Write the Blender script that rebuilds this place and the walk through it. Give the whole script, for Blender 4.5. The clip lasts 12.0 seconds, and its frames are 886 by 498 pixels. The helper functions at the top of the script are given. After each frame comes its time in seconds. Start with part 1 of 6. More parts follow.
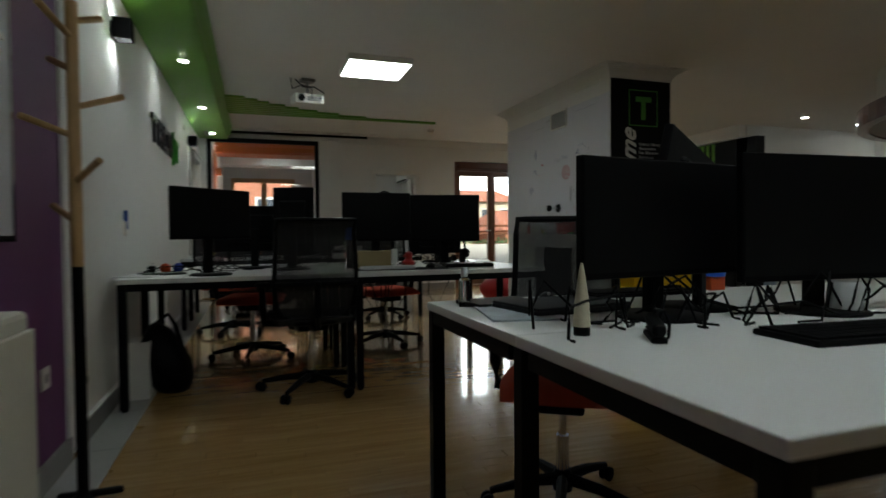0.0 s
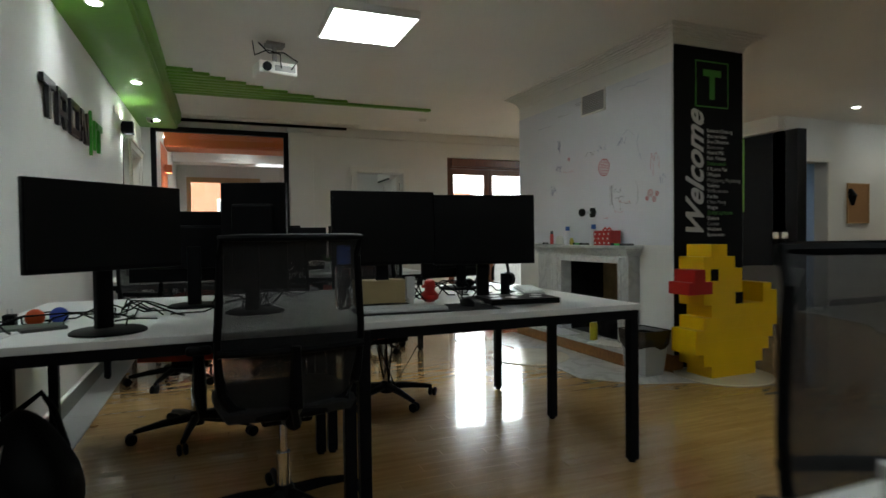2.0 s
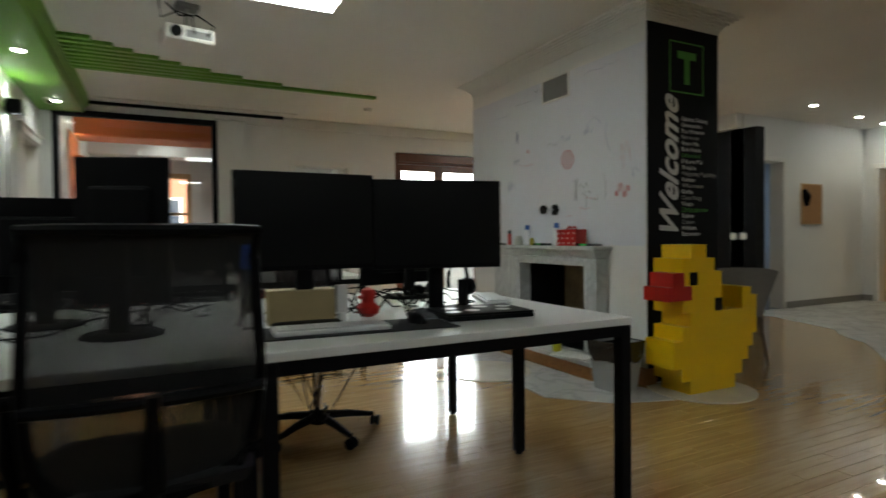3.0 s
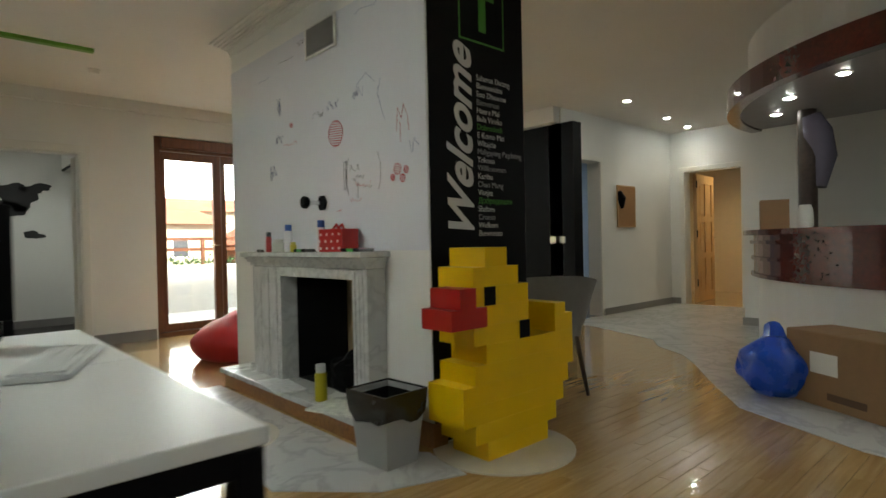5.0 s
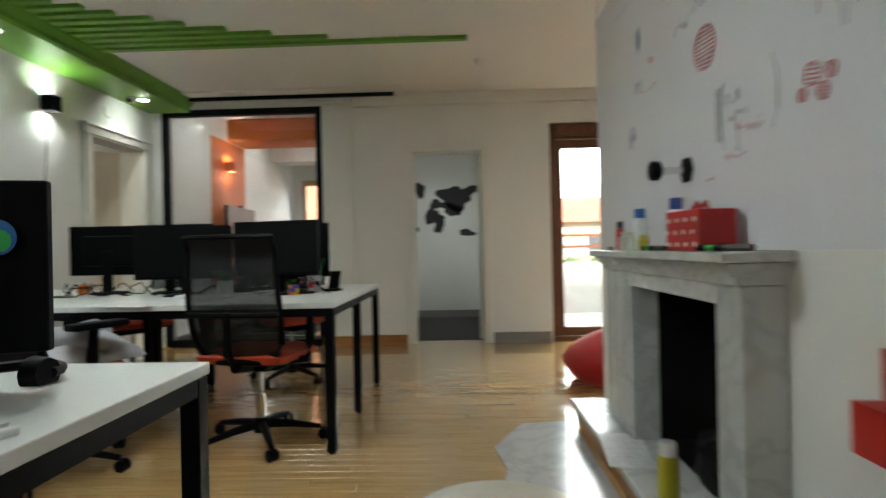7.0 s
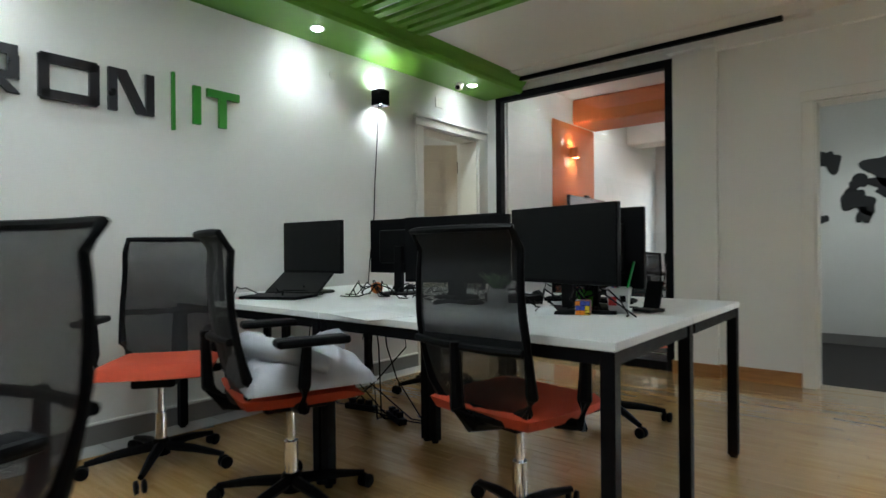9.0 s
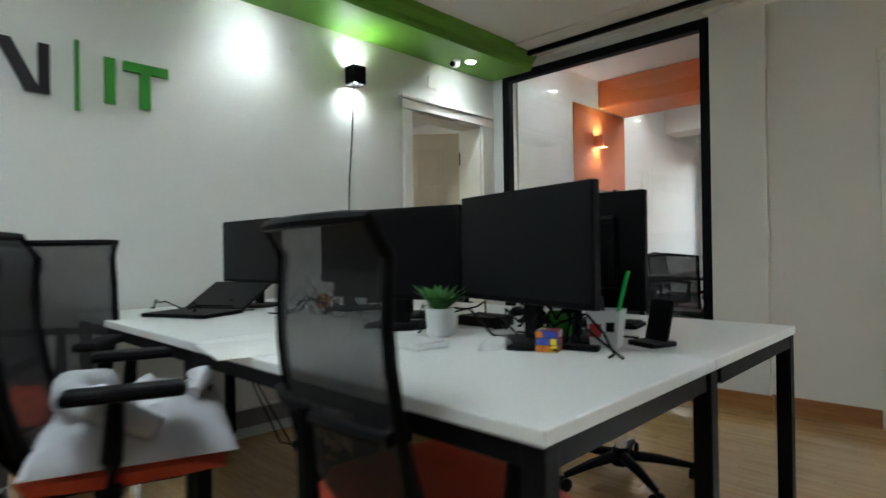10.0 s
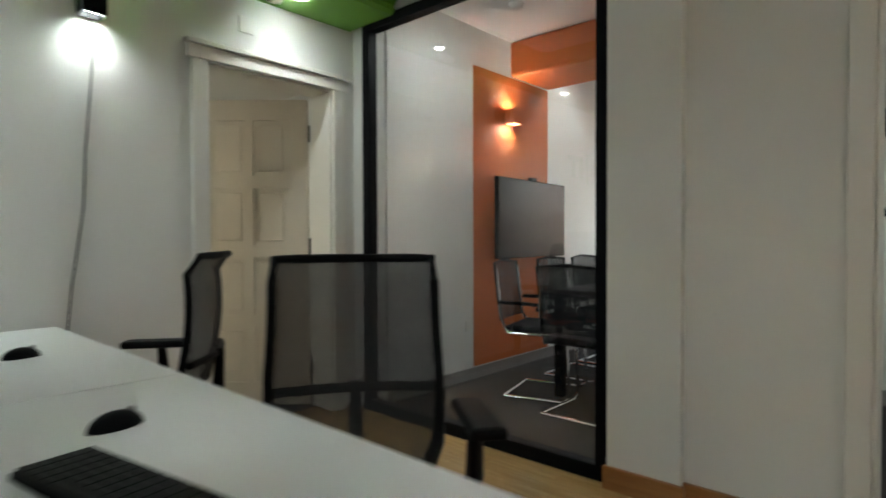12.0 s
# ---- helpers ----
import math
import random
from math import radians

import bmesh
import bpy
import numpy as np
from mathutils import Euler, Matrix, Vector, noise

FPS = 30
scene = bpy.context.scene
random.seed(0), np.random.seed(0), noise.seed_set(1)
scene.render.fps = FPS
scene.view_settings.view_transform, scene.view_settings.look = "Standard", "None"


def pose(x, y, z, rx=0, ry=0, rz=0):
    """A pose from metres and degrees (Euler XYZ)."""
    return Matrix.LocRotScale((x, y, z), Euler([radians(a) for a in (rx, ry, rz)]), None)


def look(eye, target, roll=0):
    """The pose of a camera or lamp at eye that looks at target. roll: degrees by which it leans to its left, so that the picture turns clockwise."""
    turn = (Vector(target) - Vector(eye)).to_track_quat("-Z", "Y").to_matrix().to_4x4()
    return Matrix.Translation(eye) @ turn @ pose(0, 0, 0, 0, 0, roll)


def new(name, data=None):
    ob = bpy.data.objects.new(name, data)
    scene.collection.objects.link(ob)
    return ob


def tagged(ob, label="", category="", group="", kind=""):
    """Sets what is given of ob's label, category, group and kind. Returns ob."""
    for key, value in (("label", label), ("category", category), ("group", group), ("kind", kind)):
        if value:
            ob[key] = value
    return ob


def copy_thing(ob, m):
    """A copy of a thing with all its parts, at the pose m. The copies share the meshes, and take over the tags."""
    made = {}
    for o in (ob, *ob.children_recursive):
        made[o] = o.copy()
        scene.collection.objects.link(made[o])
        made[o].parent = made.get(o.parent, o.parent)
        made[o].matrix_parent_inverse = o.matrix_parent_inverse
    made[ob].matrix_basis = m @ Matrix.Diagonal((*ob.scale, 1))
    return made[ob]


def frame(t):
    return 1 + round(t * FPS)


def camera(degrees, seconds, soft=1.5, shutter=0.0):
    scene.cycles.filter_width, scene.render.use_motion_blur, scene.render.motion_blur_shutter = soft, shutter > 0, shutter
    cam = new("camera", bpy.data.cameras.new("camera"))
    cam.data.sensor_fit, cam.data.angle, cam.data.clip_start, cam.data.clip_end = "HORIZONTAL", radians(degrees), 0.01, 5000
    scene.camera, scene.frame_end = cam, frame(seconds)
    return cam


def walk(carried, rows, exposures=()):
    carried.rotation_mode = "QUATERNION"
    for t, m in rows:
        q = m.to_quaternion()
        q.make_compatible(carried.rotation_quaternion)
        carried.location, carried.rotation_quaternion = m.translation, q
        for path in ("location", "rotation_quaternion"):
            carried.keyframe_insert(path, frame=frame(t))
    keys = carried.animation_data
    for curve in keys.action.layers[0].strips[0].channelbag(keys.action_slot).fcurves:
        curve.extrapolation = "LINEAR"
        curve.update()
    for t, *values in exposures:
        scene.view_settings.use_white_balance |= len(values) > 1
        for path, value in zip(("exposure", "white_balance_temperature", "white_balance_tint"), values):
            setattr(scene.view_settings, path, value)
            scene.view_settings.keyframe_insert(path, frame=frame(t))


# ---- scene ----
cam = camera(76.4, 12.0, shutter=0.6)
PATH = [
    (0, (0.774, 0.918, 0.963), (1.411, 2.814, 0.91), -0.5),
    (0.5, (0.777, 1.248, 0.99), (1.571, 3.083, 0.936), -0.6),
    (1, (0.793, 1.584, 1.009), (1.622, 3.404, 0.957), -0.8),
    (1.5, (0.879, 1.932, 1.043), (1.692, 3.758, 0.997), -0.7),
    (2, (0.892, 2.31, 1.05), (1.63, 4.168, 1.003), -0.7),
    (2.5, (0.972, 2.606, 1.041), (1.716, 4.462, 0.995), -0.7),
    (3, (1.133, 2.844, 1.028), (2.035, 4.629, 0.986), -0.6),
    (3.5, (1.338, 3.075, 1.005), (2.504, 4.7, 0.967), -0.8),
    (3.7, (1.437, 3.153, 1.005), (2.713, 4.692, 0.969), -0.9),
    (5.3, (2.496, 3.684, 0.979), (3.843, 5.163, 0.96), -1.2),
    (5.5, (2.602, 3.749, 0.977), (3.872, 5.295, 0.948), -1.6),
    (6, (2.895, 3.953, 1.002), (3.732, 5.77, 0.983), -1.5),
    (6.5, (3.108, 4.201, 0.966), (3.447, 6.172, 0.959), -1.2),
    (7, (3.245, 4.498, 0.972), (3.175, 6.497, 0.974), -1.2),
    (7.5, (3.345, 4.833, 0.978), (2.786, 6.753, 0.992), -1.0),
    (7.7, (3.355, 4.945, 0.986), (2.619, 6.805, 0.989), -0.5),
    (9.3, (3.18, 5.93, 0.988), (1.849, 7.423, 0.996), -0.6),
    (9.5, (3.138, 6.106, 0.966), (1.774, 7.568, 0.976), -0.6),
    (10, (3.089, 6.482, 0.991), (1.695, 7.916, 1.001), -0.8),
    (10.5, (3.054, 6.885, 1.001), (1.663, 8.322, 1.001), -0.7),
    (11, (2.997, 7.28, 1.027), (1.575, 8.686, 1.029), -1.0),
    (11.5, (2.92, 7.624, 1.064), (1.513, 9.045, 1.048), -0.9),
    (12, (2.943, 7.951, 1.107), (1.599, 9.431, 1.069), -0.2),
]
walk(cam, [(t, look(eye, target, roll)) for t, eye, target, roll in PATH],
     exposures=[(0, 0.65, 6450, 0), (1, 1.0, 6350, 0), (2, 1.35, 6400, 0), (3.5, 1.65, 6700, 0), (5.3, 1.9, 6850, 0), (7.5, 2.05, 6400, 0), (9.5, 2.1, 6050, 0), (11, 1.95, 6200, 0), (12, 2.0, 6400, 0)])

# ---- world and daylight ----
world = bpy.data.worlds.new("sky")
scene.world = world
world.use_nodes = True
_nt = world.node_tree
_bg = _nt.nodes["Background"]
_sky = _nt.nodes.new("ShaderNodeTexSky")
_sky.sky_type = "NISHITA"
_sky.sun_disc = False
_sky.sun_elevation = radians(42)
_sky.sun_rotation = radians(160)
_nt.links.new(_sky.outputs[0], _bg.inputs[0])
_bg.inputs[1].default_value = 0.15
_sun = new("sun", bpy.data.lights.new("sun", "SUN"))
_sun.data.energy, _sun.data.angle, _sun.data.color = 4.5, radians(4), (1.0, 0.95, 0.88)
_sun.matrix_world = look((5, -40, 36), (5.6, 0, 0))


# area lamp added out of view above the balcony door, standing in for sky light
_door_fill = new("balcony_skylight", bpy.data.lights.new("balcony_skylight", "AREA"))
_door_fill.data.shape, _door_fill.data.size, _door_fill.data.size_y, _door_fill.data.energy, _door_fill.data.color = "RECTANGLE", 2.6, 1.6, 90, (0.95, 0.98, 1.0)
_door_fill.matrix_world = look((4.9, 12.0, 3.6), (4.7, 8.6, 0.2))


# ---- materials ----
def mat(name, color, rough=0.6, metal=0.0, var=0.06, scale=9.0, bump=0.0, fine=120.0, coat=0.0, stretch=(1, 1, 1), spec=0.5):
    """A plain surface with variation at two scales, in object space metres."""
    m = bpy.data.materials.new(name)
    m.use_nodes = True
    nt = m.node_tree
    b = nt.nodes["Principled BSDF"]
    b.inputs["Roughness"].default_value = rough
    b.inputs["Metallic"].default_value = metal
    b.inputs["Coat Weight"].default_value = coat
    b.inputs["Specular IOR Level"].default_value = spec
    geo = nt.nodes.new("ShaderNodeNewGeometry")
    mp = nt.nodes.new("ShaderNodeMapping")
    mp.inputs["Scale"].default_value = stretch
    nt.links.new(geo.outputs["Position"], mp.inputs[0])
    n1 = nt.nodes.new("ShaderNodeTexNoise")
    n1.inputs["Scale"].default_value = scale
    n1.inputs["Detail"].default_value = 5
    n2 = nt.nodes.new("ShaderNodeTexNoise")
    n2.inputs["Scale"].default_value = fine
    n2.inputs["Detail"].default_value = 3
    for n in (n1, n2):
        nt.links.new(mp.outputs[0], n.inputs["Vector"])
    mix = nt.nodes.new("ShaderNodeMath")
    mix.operation = "MULTIPLY_ADD"
    mix.inputs[1].default_value = 0.35
    nt.links.new(n2.outputs[0], mix.inputs[0])
    nt.links.new(n1.outputs[0], mix.inputs[2])
    ramp = nt.nodes.new("ShaderNodeValToRGB")
    ramp.color_ramp.elements[0].position, ramp.color_ramp.elements[1].position = 0.4, 1.0
    ramp.color_ramp.elements[0].color = [c * (1 - var) for c in color] + [1]
    ramp.color_ramp.elements[1].color = [min(1, c * (1 + var)) for c in color] + [1]
    nt.links.new(mix.outputs[0], ramp.inputs[0])
    nt.links.new(ramp.outputs[0], b.inputs["Base Color"])
    rr = nt.nodes.new("ShaderNodeMapRange")
    rr.inputs[3].default_value, rr.inputs[4].default_value = max(0.02, rough - 0.08), min(1, rough + 0.08)
    nt.links.new(n1.outputs[0], rr.inputs[0])
    nt.links.new(rr.outputs[0], b.inputs["Roughness"])
    if bump:
        bp = nt.nodes.new("ShaderNodeBump")
        bp.inputs["Strength"].default_value = bump
        bp.inputs["Distance"].default_value = 0.002
        nt.links.new(n2.outputs[0], bp.inputs["Height"])
        nt.links.new(bp.outputs[0], b.inputs["Normal"])
    return m


def emit(name, color, strength):
    m = bpy.data.materials.new(name)
    m.use_nodes = True
    b = m.node_tree.nodes["Principled BSDF"]
    b.inputs["Base Color"].default_value = (*color, 1)
    b.inputs["Emission Color"].default_value = (*color, 1)
    b.inputs["Emission Strength"].default_value = strength
    return m


def glass(name, tint=(1, 1, 1), rough=0.0, ior=1.45):
    m = bpy.data.materials.new(name)
    m.use_nodes = True
    b = m.node_tree.nodes["Principled BSDF"]
    b.inputs["Base Color"].default_value = (*tint, 1)
    b.inputs["Transmission Weight"].default_value = 1
    b.inputs["Roughness"].default_value = rough
    b.inputs["IOR"].default_value = ior
    return m


def mesh_fabric(name, color, hole=0.002, keep=0.78):
    """Woven net: fine holes through it, by a wave in two directions."""
    m = bpy.data.materials.new(name)
    m.use_nodes = True
    nt = m.node_tree
    b = nt.nodes["Principled BSDF"]
    b.inputs["Base Color"].default_value = (*color, 1)
    b.inputs["Roughness"].default_value = 0.75
    tc = nt.nodes.new("ShaderNodeTexCoord")
    sep = nt.nodes.new("ShaderNodeSeparateXYZ")
    nt.links.new(tc.outputs["Object"], sep.inputs[0])
    outs = []
    for axis in (0, 2):
        mul = nt.nodes.new("ShaderNodeMath"); mul.operation = "MULTIPLY"; mul.inputs[1].default_value = math.pi / hole
        si = nt.nodes.new("ShaderNodeMath"); si.operation = "SINE"
        ab = nt.nodes.new("ShaderNodeMath"); ab.operation = "ABSOLUTE"
        nt.links.new(sep.outputs[axis], mul.inputs[0]); nt.links.new(mul.outputs[0], si.inputs[0]); nt.links.new(si.outputs[0], ab.inputs[0])
        outs.append(ab)
    mn = nt.nodes.new("ShaderNodeMath"); mn.operation = "MINIMUM"
    nt.links.new(outs[0].outputs[0], mn.inputs[0]); nt.links.new(outs[1].outputs[0], mn.inputs[1])
    lt = nt.nodes.new("ShaderNodeMath"); lt.operation = "LESS_THAN"; lt.inputs[1].default_value = keep
    nt.links.new(mn.outputs[0], lt.inputs[0])
    nt.links.new(lt.outputs[0], b.inputs["Alpha"])
    return m


def marble(name, base=(0.62, 0.63, 0.62), vein=(0.3, 0.31, 0.32), rough=0.25, scale=3.0):
    m = mat(name, base, rough, var=0.05, scale=scale)
    nt = m.node_tree
    b = nt.nodes["Principled BSDF"]
    ramp = [n for n in nt.nodes if n.type == "VALTORGB"][0]
    geo = [n for n in nt.nodes if n.type == "NEW_GEOMETRY"][0]
    w = nt.nodes.new("ShaderNodeTexNoise")
    w.inputs["Scale"].default_value, w.inputs["Detail"].default_value, w.inputs["Distortion"].default_value = scale, 8, 1.6
    nt.links.new(geo.outputs["Position"], w.inputs["Vector"])
    r2 = nt.nodes.new("ShaderNodeValToRGB")
    e = r2.color_ramp.elements
    e[0].position, e[0].color = 0.44, (0, 0, 0, 1)
    e[1].position, e[1].color = 0.56, (0, 0, 0, 1)
    k = e.new(0.5); k.color = (0.75, 0.75, 0.75, 1)
    nt.links.new(w.outputs[0], r2.inputs[0])
    mx = nt.nodes.new("ShaderNodeMix"); mx.data_type = "RGBA"
    nt.links.new(r2.outputs[0], mx.inputs[0])
    nt.links.new(ramp.outputs[0], mx.inputs[6])
    mx.inputs[7].default_value = (*vein, 1)
    nt.links.new(mx.outputs[2], b.inputs["Base Color"])
    return m


def wood(name, c0, c1, rough=0.35, along="x", per_piece=False, coat=0.0):
    m = bpy.data.materials.new(name)
    m.use_nodes = True
    nt = m.node_tree
    b = nt.nodes["Principled BSDF"]
    geo = nt.nodes.new("ShaderNodeNewGeometry")
    mp = nt.nodes.new("ShaderNodeMapping")
    mp.inputs["Scale"].default_value = {"x": (2, 26, 26), "y": (26, 2, 26), "z": (26, 26, 2)}[along]
    nt.links.new(geo.outputs["Position"], mp.inputs[0])
    src = mp
    if per_piece:
        oi = nt.nodes.new("ShaderNodeObjectInfo")
        ad = nt.nodes.new("ShaderNodeMath"); ad.operation = "ADD"
        nt.links.new(oi.outputs["Random"], ad.inputs[0]); nt.links.new(geo.outputs["Random Per Island"], ad.inputs[1])
        off = nt.nodes.new("ShaderNodeVectorMath"); off.operation = "ADD"
        sc = nt.nodes.new("ShaderNodeMath"); sc.operation = "MULTIPLY"; sc.inputs[1].default_value = 37.0
        nt.links.new(ad.outputs[0], sc.inputs[0])
        nt.links.new(mp.outputs[0], off.inputs[0]); nt.links.new(sc.outputs[0], off.inputs[1])
        src = off
    n = nt.nodes.new("ShaderNodeTexNoise")
    n.inputs["Scale"].default_value, n.inputs["Detail"].default_value, n.inputs["Distortion"].default_value = 1.5, 6, 0.6
    nt.links.new(src.outputs[0], n.inputs["Vector"])
    fac = n.outputs[0]
    if per_piece:
        ma = nt.nodes.new("ShaderNodeMath"); ma.operation = "MULTIPLY_ADD"; ma.inputs[1].default_value = 0.15
        fr = nt.nodes.new("ShaderNodeMath"); fr.operation = "FRACT"
        nt.links.new(ad.outputs[0], fr.inputs[0]); nt.links.new(fr.outputs[0], ma.inputs[0])
        sb = nt.nodes.new("ShaderNodeMath"); sb.operation = "SUBTRACT"; sb.inputs[1].default_value = 0.075
        nt.links.new(n.outputs[0], sb.inputs[0]); nt.links.new(sb.outputs[0], ma.inputs[2])
        fac = ma.outputs[0]
    ramp = nt.nodes.new("ShaderNodeValToRGB")
    ramp.color_ramp.elements[0].position, ramp.color_ramp.elements[1].position = 0.25, 0.78
    ramp.color_ramp.elements[0].color, ramp.color_ramp.elements[1].color = (*c0, 1), (*c1, 1)
    nt.links.new(fac, ramp.inputs[0])
    nt.links.new(ramp.outputs[0], b.inputs["Base Color"])
    rr = nt.nodes.new("ShaderNodeMapRange")
    rr.inputs[3].default_value, rr.inputs[4].default_value = rough - 0.07, rough + 0.1
    nt.links.new(n.outputs[0], rr.inputs[0]); nt.links.new(rr.outputs[0], b.inputs["Roughness"])
    b.inputs["Coat Weight"].default_value = coat
    bp = nt.nodes.new("ShaderNodeBump")
    bp.inputs["Strength"].default_value, bp.inputs["Distance"].default_value = 0.15, 0.001
    nt.links.new(n.outputs[0], bp.inputs["Height"]); nt.links.new(bp.outputs[0], b.inputs["Normal"])
    return m


WHITE = mat("white_wall_paint", (0.74, 0.73, 0.70), 0.7, var=0.03, scale=2.5, bump=0.12, fine=260)
CEIL = mat("ceiling_paint", (0.76, 0.74, 0.70), 0.8, var=0.03, scale=1.5, bump=0.08, fine=200)
PURPLE = mat("purple_wall_paint", (0.13, 0.035, 0.13), 0.6, var=0.06, scale=3, bump=0.1, fine=260)
GREEN = mat("green_soffit_paint", (0.14, 0.33, 0.03), 0.45, var=0.05, scale=4, bump=0.05, fine=200)
ORANGE = mat("orange_wall_paint", (0.55, 0.13, 0.025), 0.55, var=0.05, scale=3, bump=0.08, fine=240)
BLACKWALL = mat("black_chalk_paint", (0.004, 0.004, 0.0045), 0.6, var=0.2, scale=3, bump=0.05, spec=0.15)
BOARD = mat("whiteboard_film", (0.72, 0.73, 0.78), 0.18, var=0.025, scale=2.0)
BLACK = mat("black_plastic", (0.0025, 0.0025, 0.003), 0.55, var=0.15, scale=14, bump=0.1, fine=500, spec=0.1)
STEEL = mat("black_powder_steel", (0.004, 0.004, 0.005), 0.5, var=0.12, scale=20, bump=0.15, fine=700, spec=0.1)
SCREEN = mat("dark_screen", (0.0015, 0.0015, 0.002), 0.35, var=0.1, scale=6, spec=0.18)
DESK = mat("white_desk_laminate", (0.72, 0.73, 0.72), 0.32, var=0.02, scale=3, bump=0.04, fine=400)
DESKEDGE = mat("desk_edge_band", (0.70, 0.69, 0.64), 0.4, var=0.04, scale=12)
SEAT = mat("red_orange_seat_cloth", (0.46, 0.055, 0.02), 0.85, var=0.12, scale=30, bump=0.5, fine=900)
NET = mesh_fabric("black_chair_mesh", (0.005, 0.005, 0.006))
CHROME = mat("chrome", (0.75, 0.75, 0.77), 0.12, 1.0, var=0.04)
GREYBASE = mat("grey_plinth", (0.24, 0.23, 0.22), 0.5, var=0.08, scale=6)
TILE = mat("grey_stone_border", (0.36, 0.36, 0.35), 0.35, var=0.08, scale=5, bump=0.08)
PLINTH = wood("oak_plinth", (0.24, 0.10, 0.03), (0.38, 0.18, 0.06), 0.35)
PARQUET = wood("parquet_oak", (0.34, 0.20, 0.072), (0.49, 0.325, 0.14), 0.17, "x", per_piece=True, coat=0.8)
BROWNFRAME = wood("brown_window_wood", (0.09, 0.03, 0.012), (0.17, 0.06, 0.025), 0.35, "z")
MAHOG = wood("mahogany", (0.06, 0.008, 0.006), (0.13, 0.018, 0.012), 0.2, "x", coat=0.5)
PINE = wood("pine_door", (0.42, 0.25, 0.11), (0.58, 0.38, 0.19), 0.4, "z")
BEECH = wood("beech", (0.42, 0.25, 0.10), (0.56, 0.36, 0.17), 0.45, "z")
CREAM = mat("cream_door_paint", (0.62, 0.56, 0.46), 0.45, var=0.04, scale=5)
MARBLE = marble("grey_veined_marble", base=(0.60, 0.61, 0.60), vein=(0.46, 0.47, 0.47), scale=3.5)
FLOORMARBLE = marble("floor_marble", base=(0.48, 0.48, 0.47), vein=(0.36, 0.36, 0.36), rough=0.18, scale=2.5)
YELLOW = mat("duck_yellow_paint", (0.80, 0.50, 0.002), 0.4, var=0.05, scale=8, bump=0.15, fine=300)
RED = mat("duck_red_paint", (0.42, 0.012, 0.008), 0.4, var=0.06, scale=8, bump=0.1, fine=300)
CARPET = mat("dark_carpet", (0.03, 0.027, 0.026), 0.95, var=0.3, scale=40, bump=0.6, fine=500)
PANE = glass("clear_pane")
LAMP = emit("panel_diffuser", (0.92, 0.97, 1.0), 7.5)
SPOT = emit("downlight_lens", (0.95, 0.98, 1.0), 40.0)


# ---- mesh helpers ----
def bx(bm, x0, y0, z0, x1, y1, z1, m=None):
    vs = [bm.verts.new(Vector(p) if m is None else m @ Vector(p)) for p in
          ((x0, y0, z0), (x1, y0, z0), (x1, y1, z0), (x0, y1, z0), (x0, y0, z1), (x1, y0, z1), (x1, y1, z1), (x0, y1, z1))]
    for f in ((3, 2, 1, 0), (4, 5, 6, 7), (0, 1, 5, 4), (1, 2, 6, 5), (2, 3, 7, 6), (3, 0, 4, 7)):
        bm.faces.new([vs[i] for i in f])
    return bm


def box(*a, bevel=0.0, seg=2, m=None):
    bm = bmesh.new()
    bx(bm, *a, m=m)
    if bevel:
        bmesh.ops.bevel(bm, geom=bm.edges[:], offset=bevel, segments=seg, affect="EDGES", profile=0.5)
    return bm


def boxes(*rows, bevel=0.0):
    bm = bmesh.new()
    for r in rows:
        bx(bm, *r)
    if bevel:
        bmesh.ops.bevel(bm, geom=bm.edges[:], offset=bevel, segments=1, affect="EDGES")
    return bm


def ring(bm, c, u, v, r, n):
    return [bm.verts.new(Vector(c) + (u * math.cos(2 * math.pi * i / n) + v * math.sin(2 * math.pi * i / n)) * r) for i in range(n)]


def tube(pts, r, n=8, bm=None, cap=True):
    """A round bar along a polyline; r may be a list."""
    bm = bm or bmesh.new()
    pts = [Vector(p) for p in pts]
    rs = r if isinstance(r, (list, tuple)) else [r] * len(pts)
    rings = []
    for i, p in enumerate(pts):
        d = (pts[min(i + 1, len(pts) - 1)] - pts[max(i - 1, 0)]).normalized()
        a = Vector((0, 0, 1)) if abs(d.z) < 0.9 else Vector((1, 0, 0))
        u = d.cross(a).normalized()
        rings.append(ring(bm, p, u, d.cross(u).normalized(), rs[i], n))
    for a, b in zip(rings, rings[1:]):
        for i in range(n):
            bm.faces.new((a[i], a[(i + 1) % n], b[(i + 1) % n], b[i]))
    if cap:
        bm.faces.new(rings[0][::-1])
        bm.faces.new(rings[-1])
    bmesh.ops.recalc_face_normals(bm, faces=bm.faces[:])
    return bm


def lathe(profile, n=24, bm=None, c=(0, 0, 0)):
    """A turned shape about z from rows of (radius, z)."""
    bm = bm or bmesh.new()
    rings = [ring(bm, (c[0], c[1], c[2] + z), Vector((1, 0, 0)), Vector((0, 1, 0)), max(r, 0.0004), n) for r, z in profile]
    for a, b in zip(rings, rings[1:]):
        for i in range(n):
            bm.faces.new((a[i], a[(i + 1) % n], b[(i + 1) % n], b[i]))
    bm.faces.new(rings[0][::-1])
    bm.faces.new(rings[-1])
    return bm


